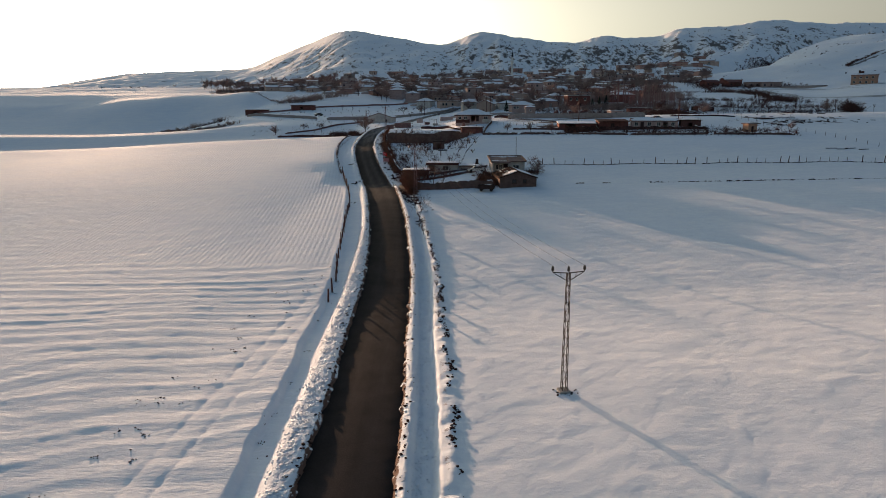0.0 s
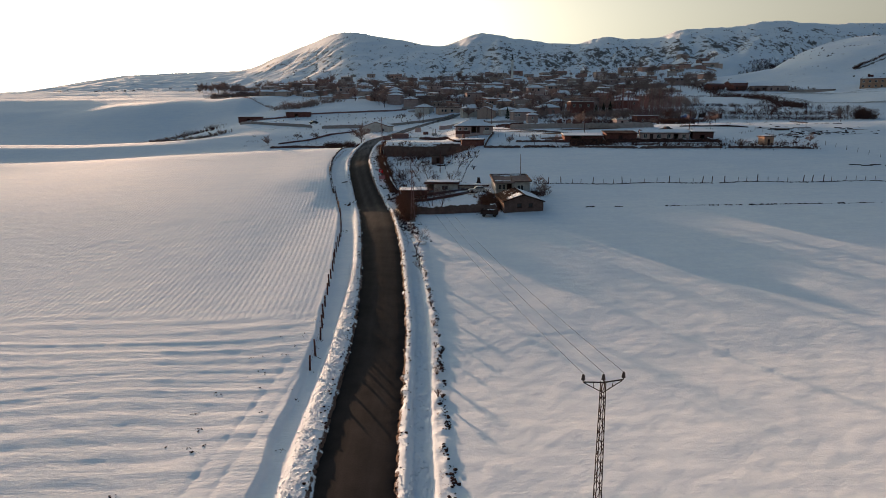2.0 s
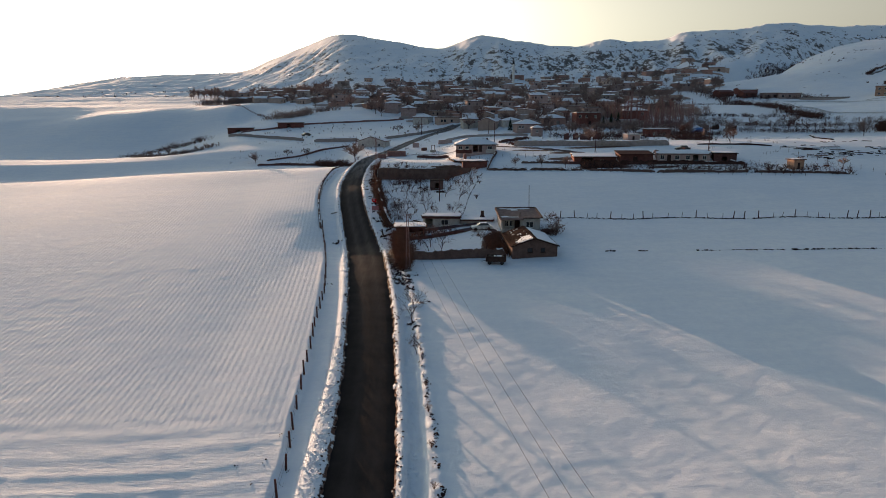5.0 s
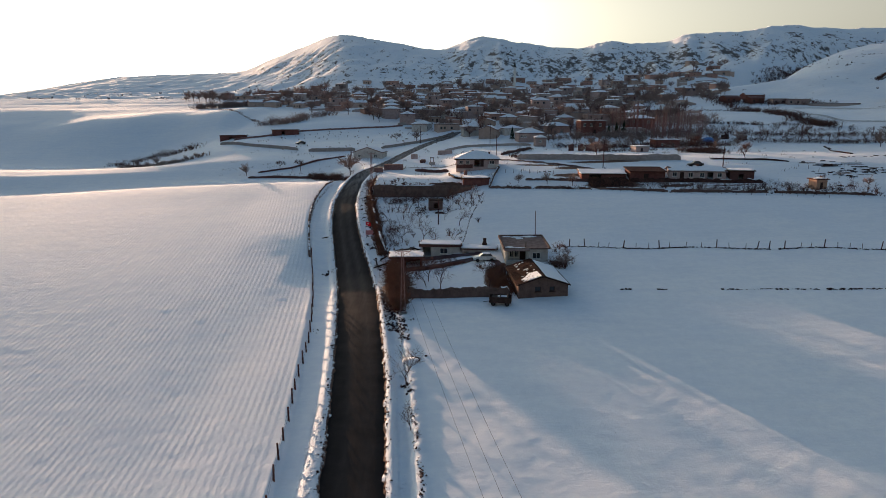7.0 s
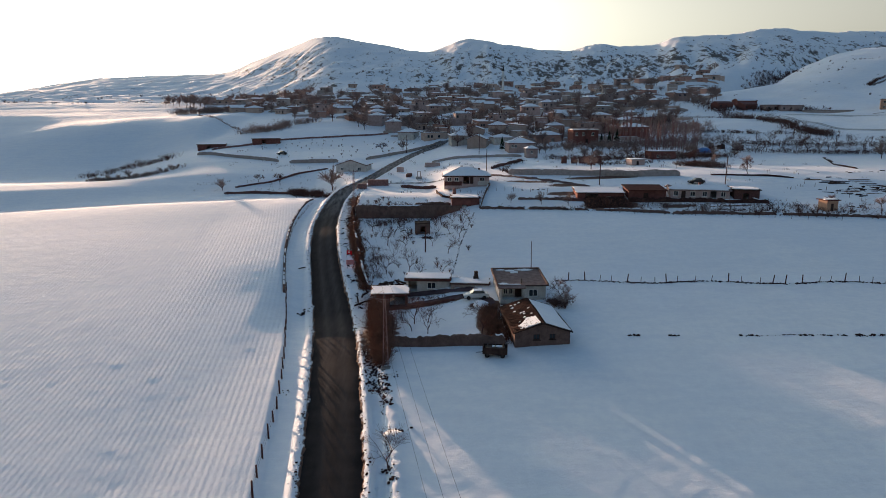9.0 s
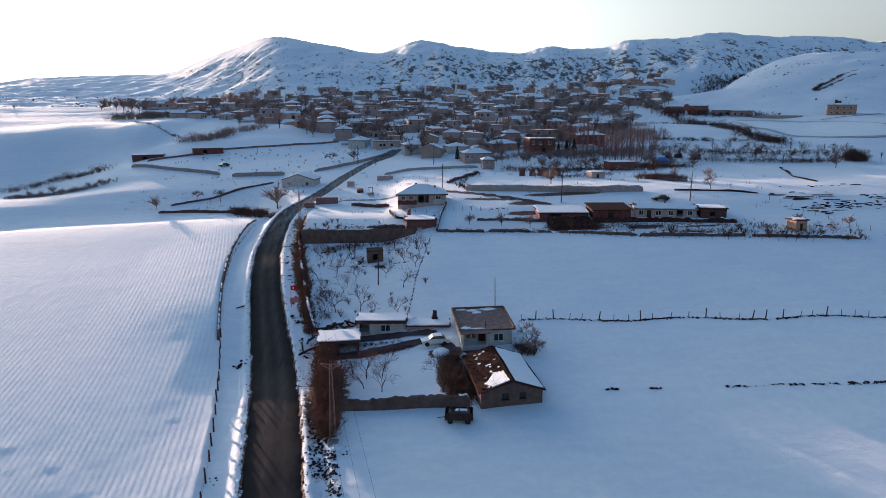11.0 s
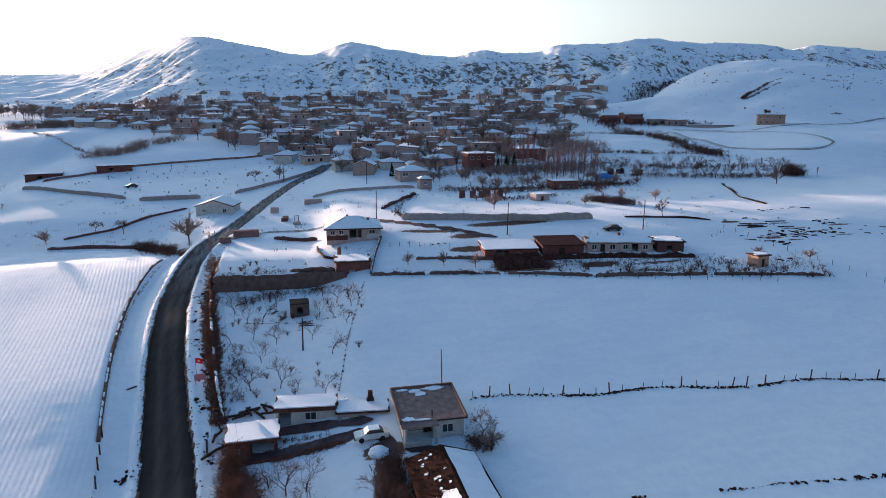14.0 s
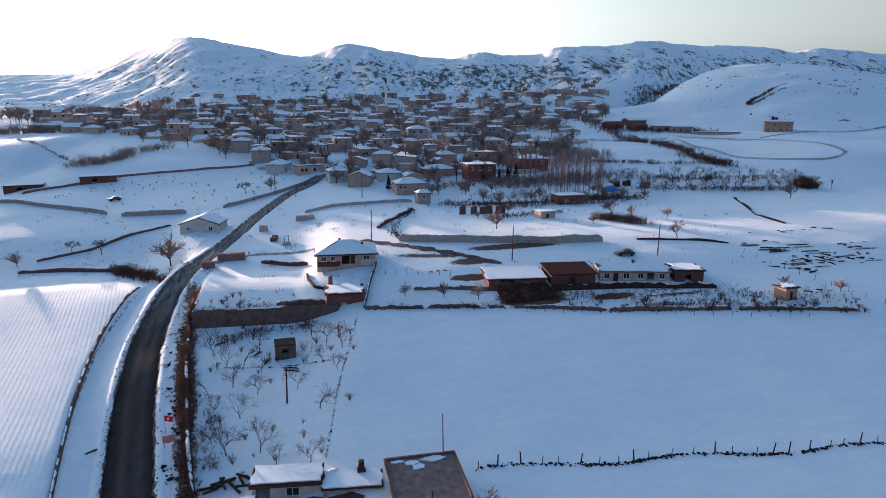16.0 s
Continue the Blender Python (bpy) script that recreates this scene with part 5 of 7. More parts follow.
rnd = random.Random(21)
ORCHARD = ((-13.7, 197.1), (-10.0, 187.3), (-7.9, 197.9), (-7.5, 187.5), (-4.8, 178.4), (-4.7, 184.6), (-6.7, 173.1), (-8.5, 181.1), (-11.9, 180.3), (-7.7, 165.7), (-3.6, 164.9),
           (-1.5, 161.9), (2.5, 160.8), (3.8, 171.4), (6.5, 180.6), (4.5, 183.9), (2.0, 186.0), (0.8, 177.6), (-9.7, 168.3), (5.2, 191.1), (-12.4, 191.5), (7.6, 187.5), (3.0, 194.5), (-5.5, 192.5))
for i, (x, y) in enumerate(ORCHARD):
    plant("fruit_tree", FRUIT[i % 5], x, y, rnd.uniform(0.65, 1.05), rnd.uniform(0, 360), "small bare fruit tree standing in snow", "orchard trees")
for i, (x, y) in enumerate(((-4.8, 141.1), (-4.0, 144.0), (-2.1, 141.8), (0.0, 141.9), (-0.1, 137.4), (7.5, 135.7), (-2.4, 138.8), (-5.2, 138.0))):
    plant("fruit_tree", FRUIT[(i + 2) % 5], x, y, rnd.uniform(0.8, 1.15), rnd.uniform(0, 360), "bare fruit tree in the walled farm garden", "garden trees")
for i, (x, y, sz) in enumerate(((-28.9, 244.7, 1.3), (-48.2, 260.6, 0.65), (-65.0, 254.6, 0.6), (-56.0, 263.5, 0.5), (49.6, 245.8, 0.9), (87.0, 223.7, 0.75), (164.0, 281.2, 0.95), (84.3, 251.8, 0.9),
                                (-10.9, 331.7, 0.9), (-19.4, 327.2, 0.7), (-33.3, 392.8, 1.2), (20.5, 146.5, 0.6), (21.0, 143.8, 0.5), (150, 304, 1.1), (120, 300, 0.8))):
    plant("bare_tree", (ROUND[i % 3] if i % 2 else FUZZY[i % 4]), x, y, sz, rnd.uniform(0, 360), "leafless round-crowned tree standing in snow", "scattered trees")
for i in range(34):
    x, y = rnd.uniform(86, 108), rnd.uniform(303, 318)
    plant("poplar", POPLARS[i % 3], x, y, rnd.uniform(0.7, 1.0), rnd.uniform(0, 360), "tall slender pinkish bare poplar", "poplar grove")
for i in range(14):
    x, y = rnd.uniform(76, 92), rnd.uniform(326, 338)
    plant("poplar", POPLARS[i % 3], x, y, rnd.uniform(0.8, 1.1), rnd.uniform(0, 360), "tall slender pinkish bare poplar", "poplar grove")
# rows of young trees right of the village
for i in range(62):
    k = i % 31
    x = 118 + k * 2.5 + rnd.uniform(-0.8, 0.8)
    y = (306 if i < 31 else 322) + rnd.uniform(-4, 4) - 0.10 * (x - 118)
    plant("bare_tree", FRUIT[i % 5] if i % 3 else LANKY[i % 3], x, y, rnd.uniform(0.8, 1.3) * (1 if i % 3 else 0.55), rnd.uniform(0, 360), "young bare tree in a plantation row", "plantation rows")
# shrubs on the right verge and by the field
for i, (y, sz) in enumerate(((61, 1.1), (65.5, 1.3), (71.5, 0.9), (77, 1.0), (83, 1.2), (88, 0.8), (94, 1.2))):
    shrub(road_at(y) + 5.7, y, sz * 0.65, i)
for i, (y, sz) in enumerate(((96.0, 0.6), (105.4, 1.05), (118.0, 0.5))):
    plant("young_tree", FRUIT[i], road_at(y) + 5.2, y, sz, i * 77, "young bare tree on the snowy verge", "verge trees")
for i in range(46):
    x, y = rnd.uniform(-15, 10), rnd.uniform(205.5, 212) if i < 8 else rnd.uniform(155, 202)
    if x < -16 + (202 - y) * 0.08:
        continue
    shrub(x, y, rnd.uniform(0.5, 1.2), i, "thin weed shrub poking out of the snow", "orchard weeds")
for i in range(75):
    x = rnd.uniform(38, 100)
    shrub(x, 195.2 - 0.235 * (x - 38) + rnd.uniform(-1.0, 4.5), rnd.triangular(0.3, 2.0, 0.6), i, "dry bare weed along the field wall", "field wall weeds")
for i in range(150):
    x, y = rnd.uniform(-85, 0), rnd.uniform(298, 372)
    if y > 318 + 0.55 * (x + 85) and y < 346 + 0.38 * (x + 85) or (x > -60 and 305 < y < 360 + 0.2 * x):
        shrub(x, y, rnd.uniform(0.3, 0.8), i, "small dark sapling planted in snow", "sapling field")


# dense scrub: one mesh a thicket
def thicket(name, pts, n, h, label, mat=None, wide=2.0, seed=1, r=0.02, twigs=10):
    rnd = random.Random(seed)
    s = Shape()
    for k in range(n):
        i = rnd.randrange(len(pts) - 1)
        f = rnd.random()
        x = pts[i][0] + (pts[i + 1][0] - pts[i][0]) * f + rnd.gauss(0, wide * 0.55)
        y = pts[i][1] + (pts[i + 1][1] - pts[i][1]) * f + rnd.gauss(0, wide * 0.5)
        z, hh = ground(x, y), h * rnd.triangular(0.25, 1.2, 0.6)
        hh *= 0.85 + 0.35 * float(wave_noise(np.float64(x), np.float64(y), 6 + 2 * wide, seed + 50))
        for j in range(max(2, rnd.randrange(3, twigs + 3) // 2)):
            a = rnd.uniform(0, 6.283)
            lean = rnd.uniform(0.05, 0.75) * hh
            top = Vector((x + math.cos(a) * lean, y + math.sin(a) * lean, z + hh * rnd.uniform(0.45, 1)))
            mid = Vector((x, y, z)).lerp(top, 0.5) + Vector((rnd.uniform(-0.2, 0.2), rnd.uniform(-0.2, 0.2), 0.1)) * hh
            s.tube((x, y, z - 0.1), mid, r, r * 0.8, 3)
            s.tube(mid, top, r * 0.8, r * 0.5, 3)
            for i in range(5):
                f = mid.lerp(top, rnd.random())
                s.tube(f, f + Vector((rnd.gauss(0, 0.22), rnd.gauss(0, 0.22), rnd.uniform(-0.02, 0.34))) * hh, r * 0.75, r * 0.45, 3)
    return tagged(part(name, s, mat or TWIG), label, "scrub", kind="stuff")


thicket("scrub_row", [(-27.5, 232), (-36, 241), (-41, 247)], 300, 2.2, "dense dark brown bramble row at the field end", seed=2, wide=2.2, r=0.03)
thicket("scrub_row", [(-118, 279), (-112, 284), (-103, 288), (-94, 295)], 420, 1.5, "brown leafless thicket in the hollow", FARTWIG, seed=3, wide=2.6, r=0.03)
for i, (x, y, sz) in enumerate(((-117, 280, 0.55), (-114.5, 283, 0.75), (-111, 284, 0.6), (-108.5, 286.5, 0.95), (-106, 287, 0.7), (-103, 289, 0.5), (-99.5, 292, 0.6), (-96.5, 294, 0.62), (-94, 296, 0.5))):
    plant("bare_tree", FUZZY[i % 4], x, y, sz * 0.5, rnd.uniform(0, 360), "bushy bare tree in the snowy hollow", "hollow trees")
thicket("scrub_row", [(181, 498), (175, 429), (181, 391), (177, 360), (179, 338)], 900, 3.3, "dark hedgerow winding down the slope", seed=4, wide=5, r=0.04)
thicket("scrub_row", [(123, 437), (160, 418), (187, 401)], 240, 1.6, "long dark hedge across the slope", seed=5, wide=1.5, r=0.035)
thicket("scrub_row", [(124, 352), (150, 348), (183, 343)], 255, 1.8, "long dark hedge across the slope", seed=6, wide=1.6, r=0.03)
thicket("round_bush", [(183.5, 300), (188, 300.5)], 195, 4.2, "big dense round dark bush in the snow", seed=7, wide=3.2, r=0.04)
thicket("scrub_row", [(81, 254), (84, 248), (88, 241)], 330, 2.4, "dark tangled scrub beside the yard", seed=8, wide=2.5)
thicket("scrub_row", [(44, 287), (70, 282), (98, 287), (112, 292)], 620, 2.2, "brown scrub along the lower village gardens", seed=31, wide=4.5, r=0.03)
thicket("scrub_row", [(24, 240), (23, 250), (28, 268), (34, 281)], 150, 1.0, "dry weeds along the curved stone wall", seed=32, wide=1.4, r=0.025)
thicket("scrub_row", [(52, 262), (64, 264), (76, 268)], 170, 1.5, "brown weeds round the small hut", seed=33, wide=3.0, r=0.025)
thicket("scrub_row", [(48, 198), (62, 196), (80, 192), (98, 187)], 330, 1.8, "upright dry saplings below the barns", seed=34, wide=3.2, r=0.02, twigs=4)
thicket("scrub_row", [(16, 199.8), (30, 197.0), (36, 196.4)], 70, 1.2, "dry weeds on the low field wall", seed=35, wide=0.9, r=0.02)
for i in range(26):
    x, y = rnd.uniform(36, 116), rnd.uniform(284, 326)
    plant("bare_tree", FUZZY[i % 4], x, y, rnd.uniform(0.45, 0.85), rnd.uniform(0, 360), "bare brown tree in a village garden", "garden edge trees")
for i, (x, y) in enumerate(((49, 263), (60, 270), (92, 256), (99, 249), (76, 246), (20, 204), (27, 202), (33, 200), (101, 190), (92, 194))):
    plant("bare_tree", FUZZY[i % 4], x, y, rnd.uniform(0.3, 0.5), rnd.uniform(0, 360), "small bare tree standing in snow", "scattered trees")
thicket("scrub_row", [(60, 300), (80, 296), (100, 294), (84, 280)], 390, 2.4, "brown tangled scrub among village gardens", FARTWIG, seed=9, wide=5, r=0.025)
thicket("scrub_row", [(40, 318), (60, 322), (90, 322), (110, 318)], 360, 2.6, "brown tangled scrub among village gardens", FARTWIG, seed=10, wide=5, r=0.03)
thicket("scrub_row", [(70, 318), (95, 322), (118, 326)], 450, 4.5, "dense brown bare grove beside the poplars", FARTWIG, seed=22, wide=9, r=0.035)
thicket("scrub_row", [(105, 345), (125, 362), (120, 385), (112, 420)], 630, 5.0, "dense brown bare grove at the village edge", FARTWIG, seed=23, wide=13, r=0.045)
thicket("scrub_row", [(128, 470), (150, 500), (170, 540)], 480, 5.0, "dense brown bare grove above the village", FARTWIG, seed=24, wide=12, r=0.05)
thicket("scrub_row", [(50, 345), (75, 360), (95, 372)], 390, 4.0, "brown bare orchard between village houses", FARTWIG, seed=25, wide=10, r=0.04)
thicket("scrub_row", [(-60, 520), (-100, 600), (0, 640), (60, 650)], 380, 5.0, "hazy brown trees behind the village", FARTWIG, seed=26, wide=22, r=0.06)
thicket("scrub_row", [(-92, 376), (-82, 379), (-77, 388), (-76, 406), (-62, 416)], 420, 4.0, "pale brown thicket along the foot of the mound", FARTWIG, seed=38, wide=3.5, r=0.035)
thicket("scrub_row", [(-170, 498), (-151, 496), (-133, 489), (-108, 496)], 420, 5.0, "pale brown hedge behind the snowy mound", FARTWIG, seed=39, wide=5, r=0.05)
thicket("scrub_row", [(-134, 437), (-121, 420), (-107, 408), (-95, 390)], 150, 1.2, "thin dry hedge down the side of the mound", FARTWIG, seed=40, wide=0.8, r=0.04)
thicket("scrub_row", [(-126, 600), (-100, 598), (-79, 594)], 160, 4.0, "pale brown trees round the upper farms", FARTWIG, seed=41, wide=6, r=0.06)
thicket("scrub_row", [(262, 588), (290, 618), (320, 645), (350, 668), (392, 708)], 420, 5.0, "dark thicket in the hillside gully", seed=11, wide=9, r=0.07)
thicket("scrub_row", [(292, 484), (300, 491), (311, 496), (328, 506)], 200, 1.6, "dark twiggy scrub along the hill scar", seed=36, wide=1.6, r=0.05)
thicket("scrub_row", [(120, 306), (150, 303), (176, 298)], 390, 2.2, "reddish brown undergrowth along the tree rows", seed=12, wide=3.0, r=0.022)
thicket("scrub_row", [(120, 324), (150, 320), (186, 316)], 330, 2.2, "reddish brown undergrowth along the tree rows", seed=13, wide=3.5, r=0.025)
thicket("scrub_row", [(-148, 330), (-135, 345), (-110, 332)], 210, 3.0, "hazy brown thicket in the hollow", seed=14, wide=4, r=0.035)
thicket("brush_hedge", [(-6.0, 127.2), (-6.9, 134), (-7.7, 142), (-8.6, 149.5)], 620, 3.3, "thick red-brown dry brushwood hedge by the road", BRUSH, wide=0.75, seed=15, r=0.024, twigs=8)
thicket("brush_hedge", [(-10.9, 158), (-12.2, 165), (-14.0, 175.3), (-16.0, 188), (-17.9, 204), (-19.3, 219)], 620, 1.5, "brown dry brushwood along the orchard", BRUSH, wide=1.0, seed=16, r=0.03)
thicket("round_bush", [(19.6, 146.5), (20.6, 144)], 105, 1.9, "dark bare bush beside the farmhouse", seed=17, wide=1.4, r=0.018)
thicket("scrub_row", [(-12.6, 196), (-8, 199), (-2, 200.5), (3, 199.5)], 150, 1.7, "brown saplings at the foot of the retaining wall", seed=43, wide=1.8, r=0.02, twigs=6)
thicket("scrub_row", [(-9.2, 163), (-9.8, 170), (-10.8, 178)], 110, 1.5, "dry brown shoots along the orchard edge", seed=44, wide=1.3, r=0.018, twigs=6)
thicket("scrub_row", [(-4.4, 153.0), (-1.0, 152.2), (2.6, 151.6)], 70, 0.8, "low bare vines in the farmyard", seed=45, wide=0.5, r=0.015, twigs=5)
thicket("scrub_row", [(4, 204.5), (-16, 205)], 105, 1.0, "dry weeds on the retaining wall", seed=18, wide=1.2)
thicket("scrub_row", [(60, 191.5), (78, 188)], 135, 1.4, "dark weeds below the row house", seed=19, wide=1.5)


# stones, clods and lumps: stuff
def lumps(name, spots, mat, label, seed, flat=0.6, rings=2, seg=6, category="stones"):
    rnd = random.Random(seed)
    s = Shape()
    for x, y, r in spots:
        s.blob((x, y, ground(x, y) + r * 0.15), r, rnd, flat, rings, seg, 0.35)
    return tagged(part(name, s, mat, smooth_faces=(mat is SNOW)), label, category, kind="stuff")


rnd = random.Random(33)
spots = []
for k in range(4500):
    y = 26 + 200 * rnd.random() ** 1.3
    side = rnd.random() < 0.62
    u = -rnd.triangular(2.8, 4.9 - 1.0 * float(smooth(80, 110, y)), 4.0 - 0.6 * float(smooth(80, 110, y))) if side else rnd.triangular(2.75, 4.8, 3.1)
    spots.append((verge(y, u), y, (rnd.uniform(0.02, 0.07) if rnd.random() < 0.93 else rnd.uniform(0.07, 0.16)) * (0.5 if abs(u) < 3.2 else 1)))
lumps("snow_lumps", spots, SNOW, "broken lumps of ploughed snow along the road", 1, 0.36, category="snow")
spots = []
for k in range(900):
    y = 26 + 190 * rnd.random() ** 1.2
    side = rnd.random() < 0.5
    u = -rnd.triangular(2.75, 3.7, 2.9) if side else rnd.triangular(2.5, 3.5, 2.6)
    spots.append((verge(y, u), y, rnd.uniform(0.04, 0.15)))
lumps("road_clods", spots, SOIL, "dark clods of earth along the road edges", 2, category="clods")
spots = []
for k in range(1300):
    y = 24 + 100 * rnd.random()
    if math.sin(y * 1.7) + math.sin(y * 0.63 + 2) < rnd.uniform(-0.9, 0.7):
        continue
    spots.append((road_at(y) + 6.2 + 0.2 * math.sin(y * 0.8) + rnd.gauss(0, 0.13) - 0.8 * float(smooth(70, 100, y)), y, rnd.triangular(0.03, 0.19, 0.04) * (1.0 if y < 75 else 0.8)))
lumps("verge_stones", spots, SOIL, "dark stones and earth along the field rim", 3)
spots = []
for k in range(300):
    y = 120 + 12 * rnd.random()
    spots.append((road_at(y) + rnd.uniform(3.6, 6.5), y, rnd.uniform(0.06, 0.2)))
for k in range(46):
    y, u = rnd.uniform(148, 206), rnd.uniform(3.6, 6.2)
    for j in range(rnd.randrange(2, 8)):
        spots.append((verge(y, u) + rnd.gauss(0, 0.3), y + rnd.gauss(0, 0.5), rnd.triangular(0.06, 0.34, 0.1)))
lumps("verge_rubble", spots, SOIL, "dark rubble scattered on the snowy verge", 4)
spots = []
for k in range(130):
    x = rnd.choice((28.2, 33.6, 43.8, 51, 54, 56, 58, 60, 62, 64, 67, 70, 74, 78, 83, 88)) + rnd.gauss(0, 0.5)
    spots.append((x, 133.4 - 0.085 * (x - 28) + rnd.gauss(0, 0.1), rnd.uniform(0.06, 0.28)))
for k in range(260):
    x = rnd.uniform(43, 112)
    spots.append((x, 133.4 - 0.085 * (x - 28) + 0.25 * math.sin(x * 0.4) + rnd.gauss(0, 0.08), rnd.triangular(0.04, 0.16, 0.06)))
for k in range(200):
    x = rnd.uniform(21, 125)
    spots.append((x, 154.6 - 0.115 * (x - 21) + 0.5 * math.sin(x * 0.3) + rnd.gauss(0, 0.12), rnd.uniform(0.05, 0.22)))
lumps("boundary_stones", spots, SOIL, "dark boundary stones poking out of the snow", 5)
spots = []
for k in range(60):
    cy = rnd.uniform(30, 80)
    cx = -20.5 + (cy - 40) * 0.14 + rnd.gauss(0, 1.6) if k % 3 else road_at(cy) - 6.3 + rnd.gauss(0, 0.4)
    for j in range(rnd.randrange(1, 9)):
        spots.append((cx + rnd.gauss(0, 0.22), cy + rnd.gauss(0, 0.16), rnd.triangular(0.015, 0.10, 0.03)))
lumps("field_tufts", spots, SOIL, "dark tufts and clods in the snowy field edge", 6)
# clumps on the left verge
spots = [(-20.3 + rnd.gauss(0, 0.45), 149.6 + rnd.gauss(0, 0.6), rnd.uniform(0.1, 0.3)) for k in range(16)] + [(-16.8 + rnd.gauss(0, 0.3), 121 + rnd.gauss(0, 0.4), rnd.uniform(0.08, 0.2)) for k in range(5)]
lumps("verge_clods", spots, SOIL, "heap of dark clods on the snowy verge", 7)
s = Shape()
for cx, cy, n, w in ((104, 217.5, 10, 2.5), (102.4, 203, 26, 3.0), (108, 205.5, 22, 3.4), (113, 207, 18, 3.6), (119, 205.5, 16, 3.2), (126, 212, 14, 4), (118, 226, 8, 3), (128, 228, 8, 3.5), (135, 205, 12, 4), (96, 191, 6, 1.6), (28.8, 214.3, 8, 0.9)):
    for k in range(n):
        x, y = cx + rnd.gauss(0, w), cy + rnd.gauss(0, w * 0.45)
        if rnd.random() < 0.5:
            s.box(x, y, ground(x, y), rnd.triangular(0.3, 3.0, 0.6), rnd.uniform(0.1, 0.35), rnd.uniform(0.15, 0.5), rnd.gauss(-0.2, 0.35), rnd.uniform(0.4, 0.95))
tagged(part("timber_debris", s, DARKWOOD), "dark timber strips and earth showing through snow", "timber", kind="stuff")
# tufts and stones along the snowfield fence
spots = []
for k in range(170):
    cx = rnd.uniform(21, 126)
    for j in range(rnd.randrange(2, 10)):
        x = cx + rnd.gauss(0, 0.6)
        spots.append((x, 154.8 - 0.115 * (x - 21) + 0.5 * math.sin(x * 0.3) + rnd.gauss(0, 0.13), rnd.triangular(0.04, 0.24, 0.07)))
lumps("fence_tufts", spots, SOIL, "dark tufts along the snowfield fence", 12)


# brushwood stacked on the slope below the long barn
def brush_stack(x0, x1, y0, y1, top, seed):
    rnd = random.Random(seed)
    s, nx, ny = Shape(), 34, 14
    for j in range(ny + 1):
        for i in range(nx + 1):
            x, y = x0 + (x1 - x0) * i / nx + rnd.gauss(0, 0.06), y0 + (y1 - y0) * j / ny + rnd.gauss(0, 0.06)
            g = ground(x, y)
            side = min(1.0, i / 3, (nx - i) / 3)
            lift = max(0.0, (top - g)) * (j / ny) ** 0.8 * side
            s.v.append((x, y, g - 0.1 + lift + (rnd.uniform(-0.12, 0.16) if 0 < j else 0)))
    for j in range(ny):
        for i in range(nx):
            q = j * (nx + 1) + i
            s.f.append((q, q + 1, q + nx + 2, q + nx + 1))
    t = thing("brush_stack", 0, 0, 0, 0, "dark brown brushwood stacked below the long barn", "brushwood")
    part("mass", s, SOIL, t)
    s = Shape()
    for k in range(420):
        x, y = rnd.uniform(x0, x1), rnd.uniform(y0 - 0.4, y1)
        g = ground(x, y)
        z = g + max(0.0, top - g) * max(0.0, (y - y0) / (y1 - y0)) ** 0.8
        s.tube((x, y, z - 0.1), (x + rnd.gauss(0, 0.4), y + rnd.uniform(-0.9, 0.2), z + rnd.uniform(0.1, 0.5)), 0.035, 0.015, 3)
    tagged(part("twigs", s, BRUSH, t), kind="stuff")


brush_stack(37.2, 48.2, 196.8, 203.6, 16.0, 3)
# mound and stones round the foot of the pole in the field
spots = [(8.8 + rnd.gauss(0, 0.4), 43.6 + rnd.gauss(0, 0.3), rnd.uniform(0.04, 0.12)) for k in range(22)]
lumps("footing_stones", spots, SOIL, "dark stones round the power pole footing", 9)
# fine broken crust on the left snow bank
spots = []
for k in range(6000):
    y = 26 + 75 * rnd.random() ** 1.2
    spots.append((verge(y, -rnd.triangular(2.9, 5.2, 3.9) if k % 3 else rnd.triangular(2.8, 5.2, 3.2)), y, rnd.triangular(0.02, 0.11, 0.03)))
lumps("snow_crust", spots, SNOW, "fine broken crust on the ploughed snow bank", 11, 0.6, category="snow")

# odds and ends in the orchard and on the verges
spots = []
for a, b, n, w in (((4.3, 161.0), (6.3, 175.0), 240, 0.09), ((6.3, 175.0), (10.7, 198.0), 400, 0.10), ((12.2, 200.2), (36.2, 196.0), 220, 0.3), ((36.2, 196.0), (55.1, 190.4), 200, 0.35), ((55.1, 190.4), (75.9, 186.6), 200, 0.35), ((75.9, 186.6), (99.5, 181.4), 160, 0.3), ((-10.2, 187.2), (0.5, 185.7), 60, 0.18), ((0.5, 185.7), (5.3, 184.0), 30, 0.16)):
    for k in range(int(n * 1.6)):
        f = rnd.random()
        if math.sin(f * 23) + math.sin(f * 57 + 1) < rnd.uniform(-1.6, 0.8):
            continue
        spots.append((a[0] + (b[0] - a[0]) * f + rnd.gauss(0, w), a[1] + (b[1] - a[1]) * f + rnd.gauss(0, w), rnd.triangular(0.04, 0.20, 0.05) * (0.5 if w < 0.12 else 1.0)))
lumps("orchard_stones", spots, SOIL, "broken lines of dark stones along field edges", 14)
thicket("brush_hedge", [(10.3, 132.8), (9.6, 138), (9.6, 144)], 480, 1.2, "dark red-brown brushwood heaped against the barn", BRUSH, wide=1.7, seed=27, r=0.028, twigs=8)
